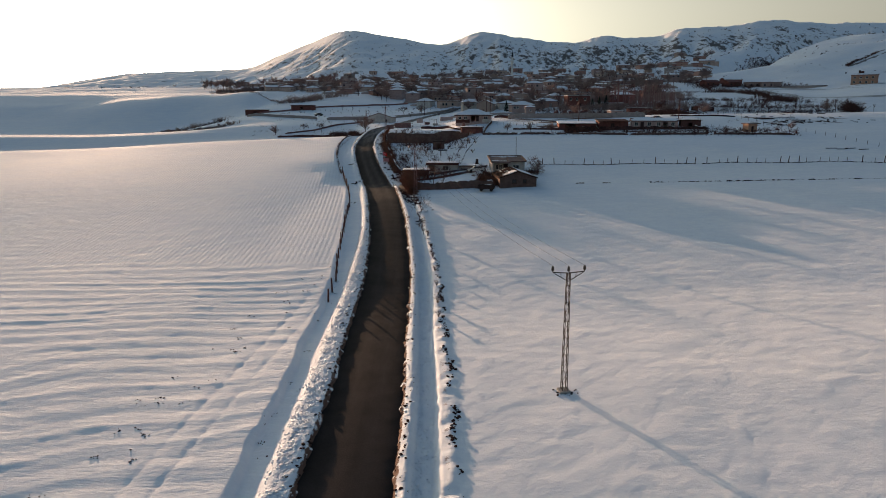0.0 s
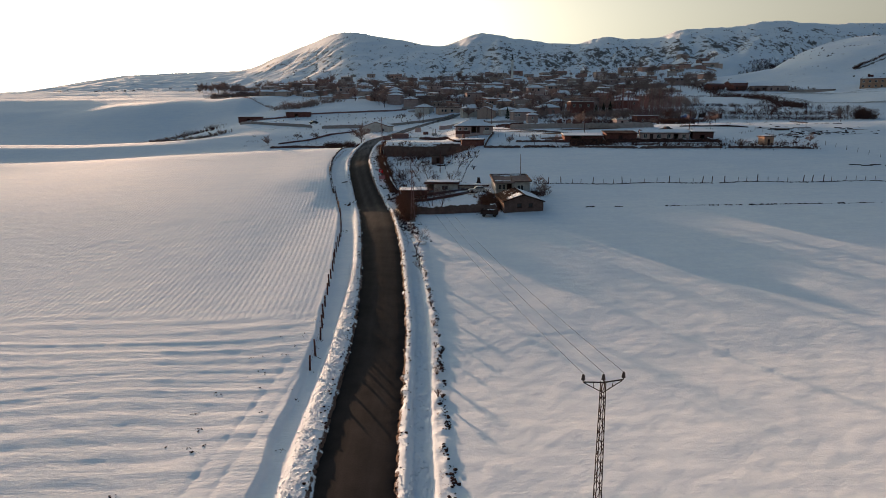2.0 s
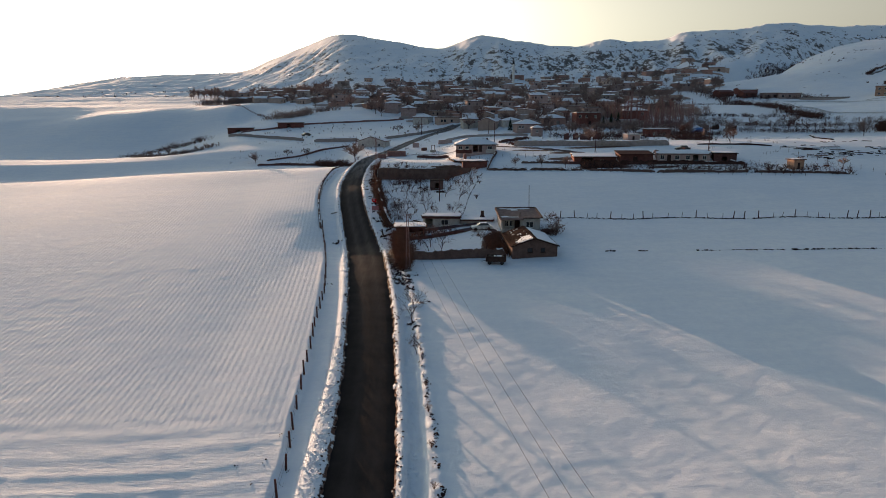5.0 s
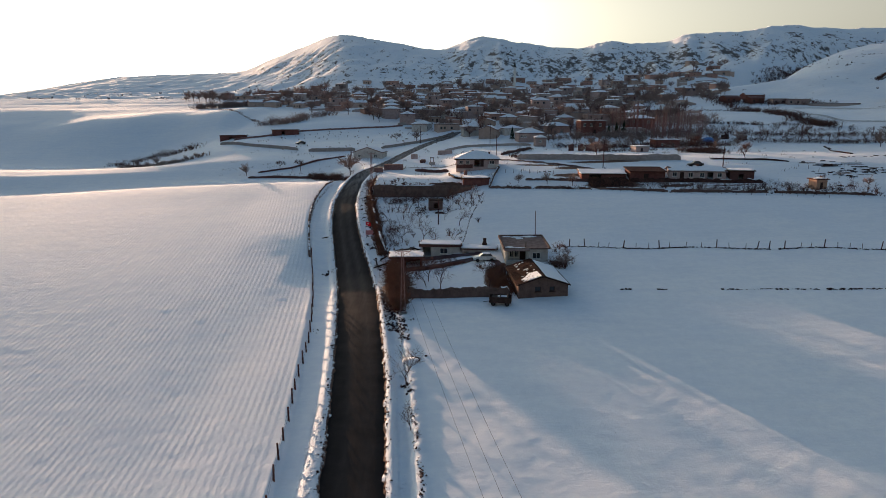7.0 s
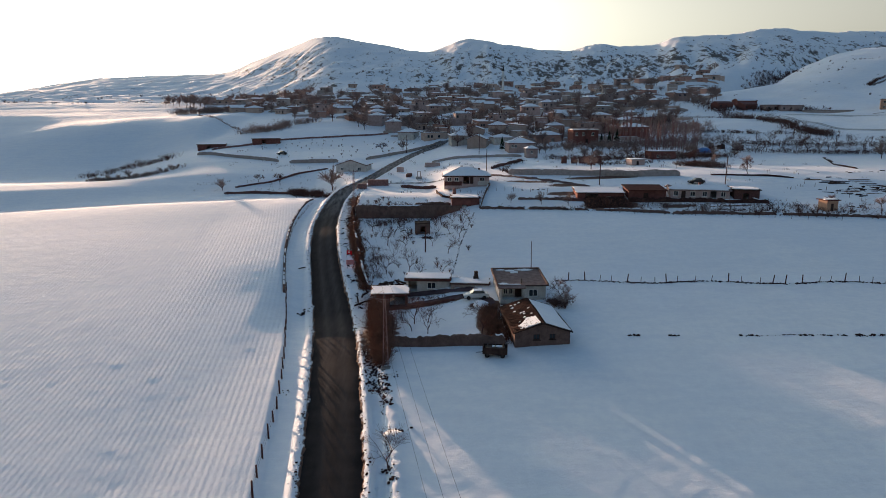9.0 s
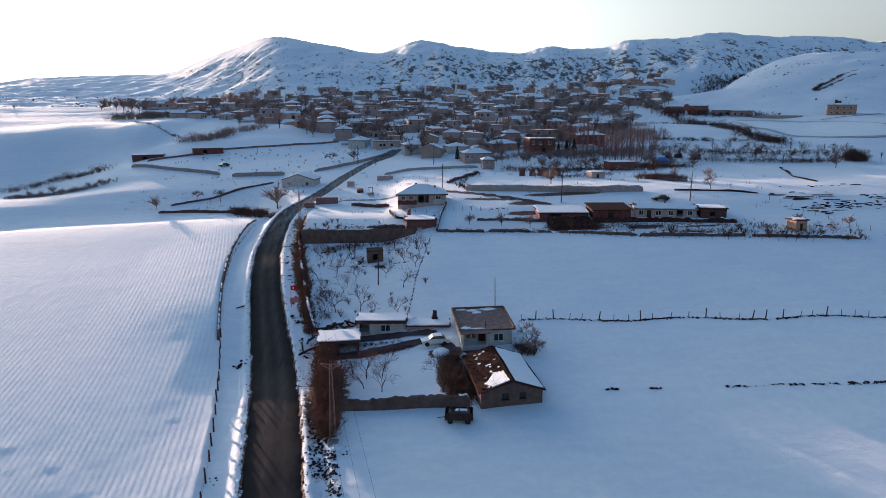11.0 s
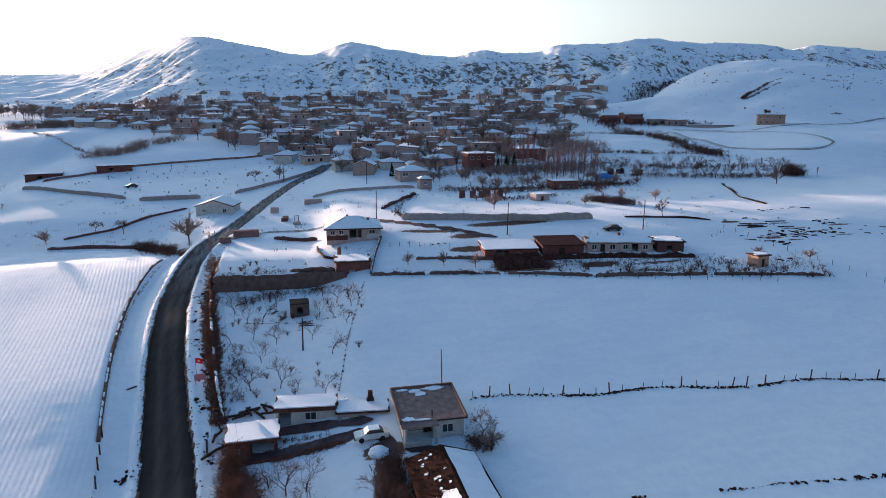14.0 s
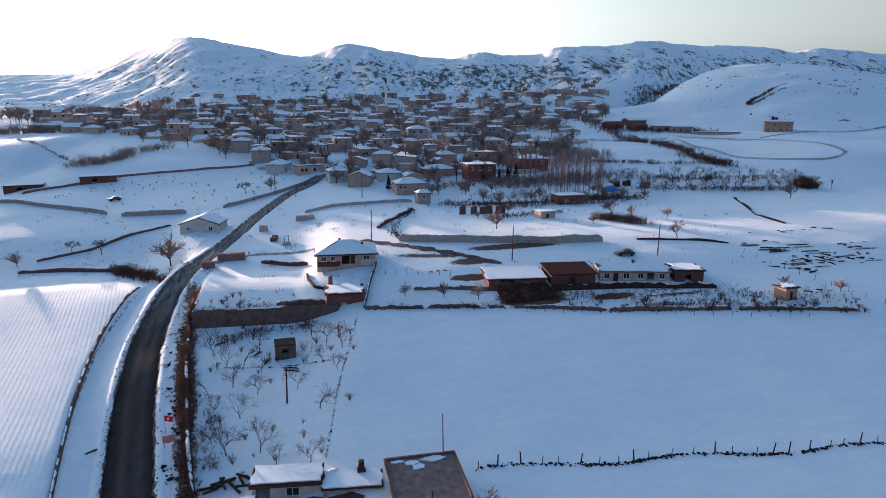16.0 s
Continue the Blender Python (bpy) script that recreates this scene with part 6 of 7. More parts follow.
for i, (x, y, ln, tn) in enumerate(((0.0, 183.6, 2.8, -20), (-0.2, 184.6, 2.6, -16), (-11.8, 196.0, 2.4, 40), (-3.9, 188.2, 2.2, 70), (-23.5, 169.3, 2.4, 30), (-5.6, 191.2, 1.8, 55))):
    ob = part("log", Shape().tube((-ln / 2, 0, 0.1), (0, 0.06, 0.2), 0.10, 0.13, 6).tube((0, 0.06, 0.2), (ln / 2, -0.04, 0.14), 0.13, 0.08, 6).tube((ln * 0.2, 0, 0.2), (ln * 0.32, 0.3, 0.5), 0.05, 0.03, 5), DARKWOOD)
    ob.matrix_basis = pose(x, y, ground(x, y), 0, 0, tn)
    tagged(ob, "dark fallen log half buried in snow", "log", "fallen logs")
for i, (x, y, r) in enumerate(((-4.1, 107.8, 0.7), (-3.6, 110.6, 1.0), (-4.9, 125.2, 0.8))):
    ob = part("snow_mound", Shape().blob((0, 0, 0), r, random.Random(60 + i), 0.2, 9, 20, 0.16), SNOW, smooth_faces=True)
    ob.matrix_basis = pose(x, y, ground(x, y), 0, 0, i * 50)
    tagged(ob, "low rounded heap of snow on the verge", "snow heap", "verge snow heaps")
spots = []
for cx, cy, n, w in ((-4.0, 105.2, 14, 0.35), (-4.8, 117.8, 22, 0.4), (-2.9, 111.6, 8, 0.3), (-3.0, 103.5, 10, 0.35), (-4.9, 124.4, 16, 0.6), (-6.5, 121, 14, 0.7), (-6.8, 126, 18, 0.8), (-12.9, 179.6, 20, 0.8)):
    for k in range(n):
        spots.append((cx + rnd.gauss(0, w), cy + rnd.gauss(0, w), rnd.triangular(0.05, 0.26, 0.08)))
lumps("earth_clods", spots, SOIL, "dark clods of earth round young verge trees", 13, category="clods")
thicket("scrub_row", [(176, 458), (196, 448), (214, 441), (232, 434)], 320, 3.0, "brown thicket round the houses below the hill", seed=37, wide=5, r=0.045)
# scrub and boulders scattered over the far slopes
s = Shape()
for k in range(9000):
    a, y = rnd.uniform(-0.62, 0.95), 600 + 360 * rnd.random()
    x = a * y
    on_hill = rnd.random() < 0.22
    if on_hill:
        x, y = rnd.gauss(405, 120), rnd.uniform(445, 600)
    thick_here = float(wave_noise(np.float64(x * 0.9 + 0.4 * y), np.float64(y * 0.7 - 0.3 * x), 55, 72))
    if y > 0.97 * float(ridge_distance(x / y)) or thick_here < (0.35 if on_hill else -0.05 if x > 60 else 0.25) or rnd.random() < 0.35:
        continue
    z, h = ground(x, y), rnd.triangular(0.4, 2.6, 0.8) * (0.7 if on_hill else 1.0)
    for j in range(4):
        t = 6.283 * rnd.random()
        s.tube((x + 0.3 * h * math.cos(t), y, z - 0.2), (x + h * 0.8 * math.cos(t) + 0.3 * h, y + h * 0.5 * math.sin(t), z + h * rnd.uniform(0.3, 0.8)), 0.16 * h + 0.06, 0.07 * h, 3)
tagged(part("slope_scrub", s, TWIG), "dark scrub and boulders scattered over snowy mountainsides", "scrub", kind="stuff")
# dry tufts poking through the snow between the yards and on the slopes
s = Shape()
for k in range(420):
    x, y = (rnd.uniform(-75, -20), rnd.uniform(245, 300)) if k % 3 == 0 else (rnd.uniform(-15, 120), rnd.uniform(206, 300))
    if abs(x - road_at(y)) < 4 or wave_noise(np.float64(x), np.float64(y), 22, 71) < -0.15:
        continue
    for j in range(rnd.randrange(3, 9)):
        px, py = x + rnd.gauss(0, 0.5), y + rnd.gauss(0, 0.4)
        z = ground(px, py)
        s.tube((px, py, z - 0.05), (px + rnd.gauss(0, 0.15), py + rnd.gauss(0, 0.15), z + rnd.uniform(0.2, 0.8)), 0.035, 0.012, 3)
tagged(part("dry_tufts", s, TWIG), "dry brown weed tufts poking through the snow", "weeds", kind="stuff")

# ---- the village ----
hip = house("hip_roof_house", 10.3, 224.8, -1, 11.9, 9.6, 2.05, "hip", PALE, TILE, "white single-storey house with snowy hipped roof",
            holes=[(0.8, 0.7, 1.1, 1.0, "window"), (2.7, 0.7, 1.1, 1.0, "window"), (5.0, 0.0, 1.6, 1.85, "open"), (6.75, 0.0, 0.95, 1.85, "door"), (9.3, 0.7, 1.4, 1.0, "window")], rise=1.9, z=17.3, chimneys=[(-1.2, 0.8, 1.2), (3.4, -1.5, 0.8)], eave=0.55)
part("eave_board", Shape().box(0, -5.38, 2.05, 13.0, 0.06, 0.22), DARKWOOD, hip, "dark eave board")
part("wall_render", Shape().box(-3.6, -4.83, 0.1, 4.6, 0.05, 1.1), TIMBER, hip, "brown stained lower wall")
part("wall_render", Shape().box(4.4, -4.83, 0.15, 3.0, 0.05, 1.05), PLASTER, hip, "whitewashed end of the wall")
house("terrace_shed", 9.0, 206.4, 0, 6.6, 6.0, 3.4, "flat", MUDBRICK, TIMBER, "ruined mud shed with broken snowy roof", holes=[(2.4, 0.4, 1.2, 1.5, "open")], z=12.2, snow=0.5, category="shed")
house("orchard_hut", -1.3, 190.0, 4, 3.2, 3.0, 2.2, "flat", DARKEARTH, DARKWOOD, "small dark ruined hut in the orchard", frame_mat=DARKWOOD, holes=[(1.1, 0.2, 1.0, 1.5, "open")], snow=0, category="hut", eave=0.05)
house("long_barn", 42.0, 207.6, -4, 11.2, 7.0, 2.1, "mono", MUDBRICK, TIMBER, "long mud barn with snow on its flat roof", holes=[(2.0, 0.2, 3.0, 1.9, "open"), (7.0, 0.6, 0.9, 0.8, "window")], rise=0.5, z=14.6, category="barn")
house("mud_barn", 53.0, 206.6, -4, 8.8, 7.0, 2.5, "mono", MUDBRICK, RUST, "brown mud barn with a bare rusty roof", holes=[(3.5, 0.0, 1.2, 2.0, "door")], rise=0.6, snow=0, z=14.9, category="barn")
house("row_house", 65.8, 205.4, -12, 13.6, 6.5, 2.4, "gable", PALE, FARMTILE, "long pale village house with patchy snow on the roof",
      holes=[(0.8, 0.9, 1.1, 1.2, "window"), (2.6, 0.0, 1.0, 2.1, "door"), (4.6, 0.9, 1.2, 1.2, "window"), (7.4, 0.9, 1.1, 1.2, "window"), (9.2, 0.0, 1.4, 2.2, "open"), (11.6, 0.9, 1.1, 1.2, "window")], rise=0.8, z=15.2, snow=0.3, chimneys=[(0.5, 0.6, 1.0)])
house("ruined_shed", 76.0, 202.6, -12, 5.6, 5.5, 2.6, "flat", STONE, DARKWOOD, "dark roofless-looking stone shed beside the row house", holes=[(2.0, 0.0, 1.2, 1.9, "open")], snow=0.3, z=15.2, category="shed")
house("field_hut", 88.4, 189.2, 10, 2.8, 2.6, 2.2, "flat", OCHRE, TIMBER, "small ochre stone hut at the field corner", holes=[(1.0, 0.0, 0.8, 1.6, "door")], snow=0.5, category="hut")
house("white_house", -25.4, 272.6, -8, 10.2, 8.5, 2.9, "gable_end", PLASTER, TILE, "white gabled house with a brown plinth by the road",
      holes=[(1.6, 1.2, 0.9, 0.9, "window"), (7.4, 1.0, 1.1, 1.2, "window")], rise=1.7, side_holes=[(2.0, 0.9, 1.1, 1.2, "window")], z=15.4)
house("terrace_house", 37.0, 312.5, 5, 10.5, 8.5, 4.6, "hip", PALE, TILE, "grey two-storey house with a snowy hipped roof", holes=[(0.9, 2.8, 1.0, 1.2, "window"), (2.2, 2.8, 1.0, 1.2, "window"), (6.5, 0.6, 1.4, 1.8, "door")], rise=1.7, z=19.0)
house("tall_white_house", 13.5, 342.0, 10, 7.5, 7.0, 5.2, "hip", PLASTER, TILE, "white two-storey house at the end of the road", holes=[(1.0, 3.4, 0.9, 1.2, "window"), (4.8, 3.4, 0.9, 1.2, "window")], rise=1.6, z=20.2)
house("ochre_house", 66.8, 331.0, 3, 11, 8.5, 6.2, "flat", REDBRICK, CONCRETE, "unplastered brick house of two storeys", holes=[(1.0, 3.9, 1.2, 1.3, "window"), (4.0, 3.9, 1.2, 1.3, "window"), (8.0, 3.9, 1.2, 1.3, "window"), (5.6, 0.4, 1.1, 2.1, "door")], z=22.0)
house("brick_house", 93, 346, -3, 12, 9, 5.6, "hip", REDBRICK, TILE, "unplastered brick house with snowy hipped roof", holes=[(1.5, 3.5, 1.2, 1.3, "window"), (8.5, 3.5, 1.2, 1.3, "window")], z=23.5)
house("small_stone_house", 84.5, 284.8, 4, 9.0, 6.0, 2.9, "flat", MUDBRICK, TIMBER, "stone cottage with a flat snowy roof", holes=[(2.0, 0.9, 0.8, 0.9, "window"), (6.0, 0.0, 1.0, 1.9, "door")], z=18.9)
house("pump_house", 67.5, 259.6, 12, 4.6, 3.6, 2.1, "flat", PALE, CONCRETE, "small concrete hut with snow on its roof", holes=[(1.7, 0.0, 0.9, 1.7, "door")], z=18.6, category="hut")
house("gate_house", 38.6, 293.2, 3, 4.2, 4.0, 3.6, "hip", PALE, TILE, "small pale gatehouse with a snowy roof", holes=[(1.5, 1.8, 0.9, 1.0, "window")], rise=0.9, z=18.8, category="hut")
for i, (x, w) in enumerate(((46.5, 1.9), (49.8, 1.9), (53.4, 4.0), (57.6, 3.0))):
    ob = part("ruined_wall", Shape().box(0, 0, 0.8, w, 0.6, 2.6, 0, 0.9).box(w * 0.2, 0, 2.2, w * 0.5, 0.5, 0.5), STONE)
    ob.matrix_basis = pose(x, 271.0 - 0.4 * i, ground(x, 271))
    tagged(ob, "stub of a ruined grey stone wall", "wall", "ruined wall stubs")
farhouse = house("hill_house", 263.0, 416.0, -32, 14.2, 9, 5.8, "hip", OCHRE, TILE, "big ochre two-storey building alone on the slope",
      holes=[(1.2 + 3.2 * i, 3.6, 1.2, 1.3, "window") for i in range(4)] + [(1.2 + 3.2 * i, 0.8, 1.2, 1.3, "window") for i in range(4)], rise=1.2, z=ground(262, 412) - 0.3, snow=0.8)
part("rooftop_ruin", Shape().box(-2, 0, 7.4, 3, 2.4, 1.6).box(-3, 0.5, 8.4, 1.2, 1.2, 0.8), TIMBER, farhouse)
house("hill_shed", 232, 428, -32, 26, 6, 1.6, "flat", VILLAGESTONE, TIMBER, "long low sheds on the slope", z=ground(232, 424), category="shed")
for i, (x, y, w, tn) in enumerate(((-97, 345, 12, 15), (-74, 350, 12, 18))):
    house("low_barn", x, y, tn, w, 6.5, 2.4, "flat", MUDBRICK, TIMBER, "low mud barn with snow on a flat roof", holes=[(4, 0.0, 1.6, 1.8, "open")], group="barns on the left slope", category="barn", seed=i)
for i, (x, y, w) in enumerate(((-165, 590, 12), (-150, 610, 12), (-130, 600, 12), (-120, 640, 14), (-95, 560, 12), (-140, 540, 13))):
    house("far_barn", x, y, 12 + i, w, 8, 3.2, "flat", ADOBE, TIMBER, "far-off brown barn on the snowy slope", holes=[(2, 0.8, 1.4, 1.4, "window"), (7, 0.8, 1.4, 1.4, "window")], group="far barns", category="barn", seed=i, panes=False)
for i, (x, y, tn) in enumerate(((196, 452, 10), (208, 446, 0), (185, 462, 15), (216, 440, -10), (203, 470, 5))):
    house("far_house", x, y, tn, 9 + i, 7, 3.2, "flat" if i % 2 else "gable", PALE if i % 2 else MUDBRICK, TILE, "small house in the cluster below the hill", holes=[(1.5, 1, 1.1, 1.1, "window"), (5.5, 1, 1.1, 1.1, "window")], rise=1.2, snow=0.8, group="hill cluster", seed=i, panes=False)


def village():
    rnd = random.Random(77)
    kinds = []
    for i in range(12):
        w, d = 8 + (i * 37 % 5), 6.5 + (i * 53 % 3)
        two = i % 4 == 1
        h = 5.4 if two else 2.9 + 0.2 * (i % 3)
        roof = ("flat", "hip", "gable", "flat", "hip", "mono")[i % 6]
        # most of these walls carry the haze of distance in their base colour
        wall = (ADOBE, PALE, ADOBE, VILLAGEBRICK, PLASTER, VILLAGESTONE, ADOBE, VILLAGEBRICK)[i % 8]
        lo = 3.6 if two else 0.9
        holes = ([(0.9, lo, 0.9, 1.0, "window"), (3.4, lo, 0.9, 1.0, "window"), (5.8, 0.0, 1.0, 2.0, "door")], [(1.2, lo, 1.0, 1.1, "window"), (2.7, lo, 1.0, 1.1, "window"), (5.9, lo, 1.0, 1.1, "window")],
                 [(w * 0.55, 0.0, 1.8, 2.0, "open")], [(w * 0.4, lo, 0.7, 0.7, "window")], [(0.8, lo, 1.3, 1.1, "window"), (w * 0.6, lo, 0.8, 1.1, "window")])[i % 5]
        kinds.append((w, d, h, roof, wall, holes, two))
    placed, protos = [(37, 312.5, 10), (13.5, 342, 9), (66.8, 331, 10), (93, 346, 11), (84.5, 284.8, 8), (38.6, 293, 6), (97, 310, 12), (83, 331, 9)], {}
    tries = 0
    while len(placed) < 250 and tries < 9000:
        tries += 1
        y = 330 + 340 * rnd.random() ** 0.8
        lo_a = np.interp(y, [330, 350, 390, 430, 480, 560, 670], [0.03, 0.0, -0.06, -0.13, -0.26, -0.34, -0.30])
        hi_a = np.interp(y, [330, 360, 400, 440, 500, 560, 670], [0.23, 0.25, 0.30, 0.30, 0.36, 0.42, 0.40])
        a = rnd.uniform(lo_a, hi_a)
        x = a * y
        if abs(x - road_at(y)) < 7 and y < 420:
            continue
        if 400 < y < 440 and 92 < x < 116 or 380 < y < 500 and x > 128 and rnd.random() < 0.85 or y > 600 and rnd.random() < 0.35 or x < 5 and y > 420 and rnd.random() < 0.5 or a < -0.2 and rnd.random() < 0.35:
            continue
        r = 6.2 + 2.6 * rnd.random()
        if any((x - px) ** 2 + (y - py) ** 2 < ((r + pr) * 0.78) ** 2 for px, py, pr in placed):
            continue
        k = rnd.randrange(12)
        if y > 520 and kinds[k][4] is PLASTER:
            k = 0
        w, d, h, roof, wall, holes, two = kinds[k]
        placed.append((x, y, r))
        turn = rnd.choice((-18, -8, 0, 8, 15, 25, 80, 95)) + rnd.uniform(-5, 5)
        z = min(ground(x, y - d / 2), ground(x - w / 3, y), ground(x + w / 3, y)) + 0.1
        if k not in protos:
            look_of = {ADOBE: "pale brown adobe", PALE: "pale plastered", VILLAGESTONE: "pale rubble stone", PLASTER: "white plastered", VILLAGEBRICK: "haze-paled brown brick"}[wall]
            top_of = {"flat": "flat snowy roof", "hip": "snowy hipped roof", "gable": "snowy gabled roof", "mono": "sloping snowy roof"}[roof]
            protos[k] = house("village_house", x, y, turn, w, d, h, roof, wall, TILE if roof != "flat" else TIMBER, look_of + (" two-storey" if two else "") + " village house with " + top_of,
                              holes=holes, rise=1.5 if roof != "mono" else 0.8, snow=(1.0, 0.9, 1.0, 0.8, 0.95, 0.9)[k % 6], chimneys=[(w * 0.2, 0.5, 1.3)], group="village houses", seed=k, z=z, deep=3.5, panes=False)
            if k % 3 != 1:
                side = -1 if k % 2 else 1
                dx, hh, dd = side * (w / 2 + 1.6), h * (0.62 if two else 0.75), d * (0.5 + 0.12 * (k % 3))
                part("lean_to", Shape().box(dx, (k % 4 - 1.5) * 0.6, hh / 2 - 1.2, 3.3, dd, hh + 2.4), wall, protos[k], "low lean-to beside the house")
                part("lean_to_snow", Shape().box(dx, (k % 4 - 1.5) * 0.6, hh + 0.1, 3.7, dd + 0.4, 0.2, 0, 0.96), SNOW, protos[k], "snow on the lean-to")
        else:
            copy_thing(protos[k], pose(x, y, z, 0, 0, turn) @ Matrix.Diagonal((rnd.uniform(0.8, 1.12), rnd.uniform(0.85, 1.1), rnd.uniform(0.85, 1.15), 1)))
    # yard walls, lanes' walls
    for i in range(120):
        y = 335 + 300 * rnd.random()
        a = rnd.uniform(np.interp(y, [330, 430, 560, 670], [0.02, -0.16, -0.36, -0.3]), np.interp(y, [330, 400, 560, 670], [0.24, 0.30, 0.40, 0.36]))
        x, ln, tn = a * y, rnd.uniform(8, 22), rnd.uniform(-0.35, 0.2)
        if y < 430 and road_at(y) - 6 < x + ln and x < road_at(y) + 8:
            continue
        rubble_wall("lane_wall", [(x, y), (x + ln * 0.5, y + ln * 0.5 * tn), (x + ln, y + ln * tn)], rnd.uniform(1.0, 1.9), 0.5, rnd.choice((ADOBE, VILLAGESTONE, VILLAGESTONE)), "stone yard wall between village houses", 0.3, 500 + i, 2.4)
    # bare trees between the houses
    far = Shape()
    for i in range(430):
        y = 325 + 330 * rnd.random() ** 0.9
        a = rnd.uniform(np.interp(y, [330, 430, 560, 670], [0.05, -0.16, -0.36, -0.34]), np.interp(y, [330, 400, 560, 670], [0.28, 0.34, 0.44, 0.4]))
        x = a * y
        if abs(x - road_at(y)) < 5 and y < 420:
            continue
        m = LANKY[i % 3] if i % 3 == 1 else FUZZY[i % 4]
        size, turn = rnd.uniform(0.7, 1.35), rnd.uniform(0, 360)
        if y < 430:
            plant("bare_tree", m, x, y, size, turn, "bare grey-brown tree between village houses", "village trees")
            continue
        place = pose(x, y, ground(x, y), 0, 0, turn) @ Matrix.Scale(size, 4)
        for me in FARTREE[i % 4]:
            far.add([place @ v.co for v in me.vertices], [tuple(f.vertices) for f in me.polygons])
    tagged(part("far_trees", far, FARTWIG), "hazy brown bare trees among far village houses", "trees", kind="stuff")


village()


def minaret(x, y):
    t = thing("minaret", x, y, ground(x, y), 0, "slim white minaret rising over the village", "minaret")
    h = 21.0
    part("shaft", Shape().box(0, 0, 1.5, 2.6, 2.6, 5).tube((0, 0, 3.5), (0, 0, h), 1.0, 0.85, 12), WHITEPAINT, t)
    part("balcony", Shape().tube((0, 0, h - 4.8), (0, 0, h - 4.2), 1.0, 1.6, 12).tube((0, 0, h - 4.2), (0, 0, h - 3.3), 1.6, 1.6, 12), WHITEPAINT, t)
    part("spire", Shape().tube((0, 0, h), (0, 0, h + 5.5), 0.95, 0.03, 12), IRON, t, "grey pointed spire")


minaret(61, 590)
for i, (x, y, h) in enumerate(((30.5, 318.5, 5.5), (77, 326, 6.0), (80.5, 327, 6.5), (73.5, 325.5, 5.0))):
    s, rnd2 = Shape(), random.Random(i)
    for k in range(260):
        z = h * (0.08 + 0.9 * rnd2.random())
        r = (1 - z / h) * h * 0.30 + 0.1
        a = rnd2.uniform(0, 6.283)
        s.tube((math.cos(a) * r * 0.3, math.sin(a) * r * 0.3, z + 0.2), (math.cos(a) * r * rnd2.uniform(0.7, 1.1), math.sin(a) * r, z - 0.15), 0.10, 0.03, 4)
    t = thing("conifer", x, y, ground(x, y), 0, "dark green conifer among the houses", "tree", "conifers")
    part("trunk", Shape().tube((0, 0, -0.3), (0, 0, h), 0.14, 0.03, 6), BARK, t)
    part("crown", s, GREEN, t)


# ---- loose things ----
def wheel(parent, x, y, z, r, w=0.2):
    ty = part("wheel", Shape().tube((x, y - w / 2, z), (x, y + w / 2, z), r, r, 14), RUBBER, parent)
    part("rim", Shape().tube((x, y - w / 2 - 0.012, z), (x, y + w / 2 + 0.012, z), r * 0.55, r * 0.55, 10), IRON, ty)


def car(x, y, turn, paint, label, snow=False):
    t = thing("car", x, y, ground(x, y) + 0.02, turn, label, "car")
    prof = [(-2.0, 0.35), (-2.0, 0.75), (-1.3, 0.88), (-0.75, 1.0), (1.2, 1.0), (1.95, 0.85), (2.0, 0.35)]
    s = Shape()
    n = len(prof)
    s.add([(a, -0.8, b) for a, b in prof] + [(a, 0.8, b) for a, b in prof], [tuple(range(n - 1, -1, -1)), tuple(range(n, 2 * n))] + [(i, (i + 1) % n, (i + 1) % n + n, i + n) for i in range(n)])
    part("body", s, paint, t)
    cab = [(-0.9, 0.98), (-0.35, 1.42), (0.95, 1.42), (1.45, 0.98)]
    s = Shape().add([(a, -0.72 + (b > 1.2) * 0.1, b) for a, b in cab] + [(a, 0.72 - (b > 1.2) * 0.1, b) for a, b in cab], [(3, 2, 1, 0), (4, 5, 6, 7), (0, 1, 5, 4), (2, 3, 7, 6), (1, 2, 6, 5), (3, 0, 4, 7)])
    part("cabin_glass", s, GLASS, t, "dark car windows")
    part("roof", Shape().box(0.3, 0, 1.44, 1.35, 1.25, 0.06, 0, 0.94), SNOW if snow else paint, t)
    for wx in (-1.25, 1.25):
        for wy in (-0.74, 0.74):
            wheel(t, wx, wy, 0.32, 0.32)
    for wy in (-0.55, 0.55):
        part("headlight", Shape().box(-2.0, wy, 0.66, 0.06, 0.34, 0.16), WHITEPAINT, t)
        part("tail_light", Shape().box(1.98, wy, 0.7, 0.06, 0.3, 0.16), FLAGRED, t)
    part("bumper", Shape().box(-2.03, 0, 0.45, 0.12, 1.6, 0.18), RUBBER, t)


car(7.6, 149.0, 4, CARWHITE, "old white saloon car dusted with snow beside the farmhouse", True)
car(69.6, 215.4, -4, CARDARK, "dark parked car in the snow behind the row house")
car(-60, 318, 30, CARDARK, "dark parked car near the pale wall")

t = thing("farm_trailer", 8.7, 129.0, ground(8.7, 129.0), -8, "dark flat farm trailer standing in snow", "trailer")
part("bed", Shape().box(0, 0, 0.55, 3.2, 1.7, 0.14), DARKWOOD, t)
for dy in (-0.83, 0.83):
    part("side_board", Shape().box(0, dy, 0.95, 3.2, 0.06, 0.75), DARKWOOD, t)
for dx in (-1.57, 1.57):
    part("end_board", Shape().box(dx, 0, 0.95, 0.06, 1.6, 0.75), DARKWOOD, t)
for k in range(3):
    part("slat", Shape().box(-1.0 + k * 1.0, 0, 1.36, 0.12, 1.75, 0.05), IRON, t, "grey crossbar")
part("load", Shape().box(0.0, 0.0, 0.9, 2.8, 1.45, 0.6, 0, 0.9), IRON, t, "dark covered load in the bed")
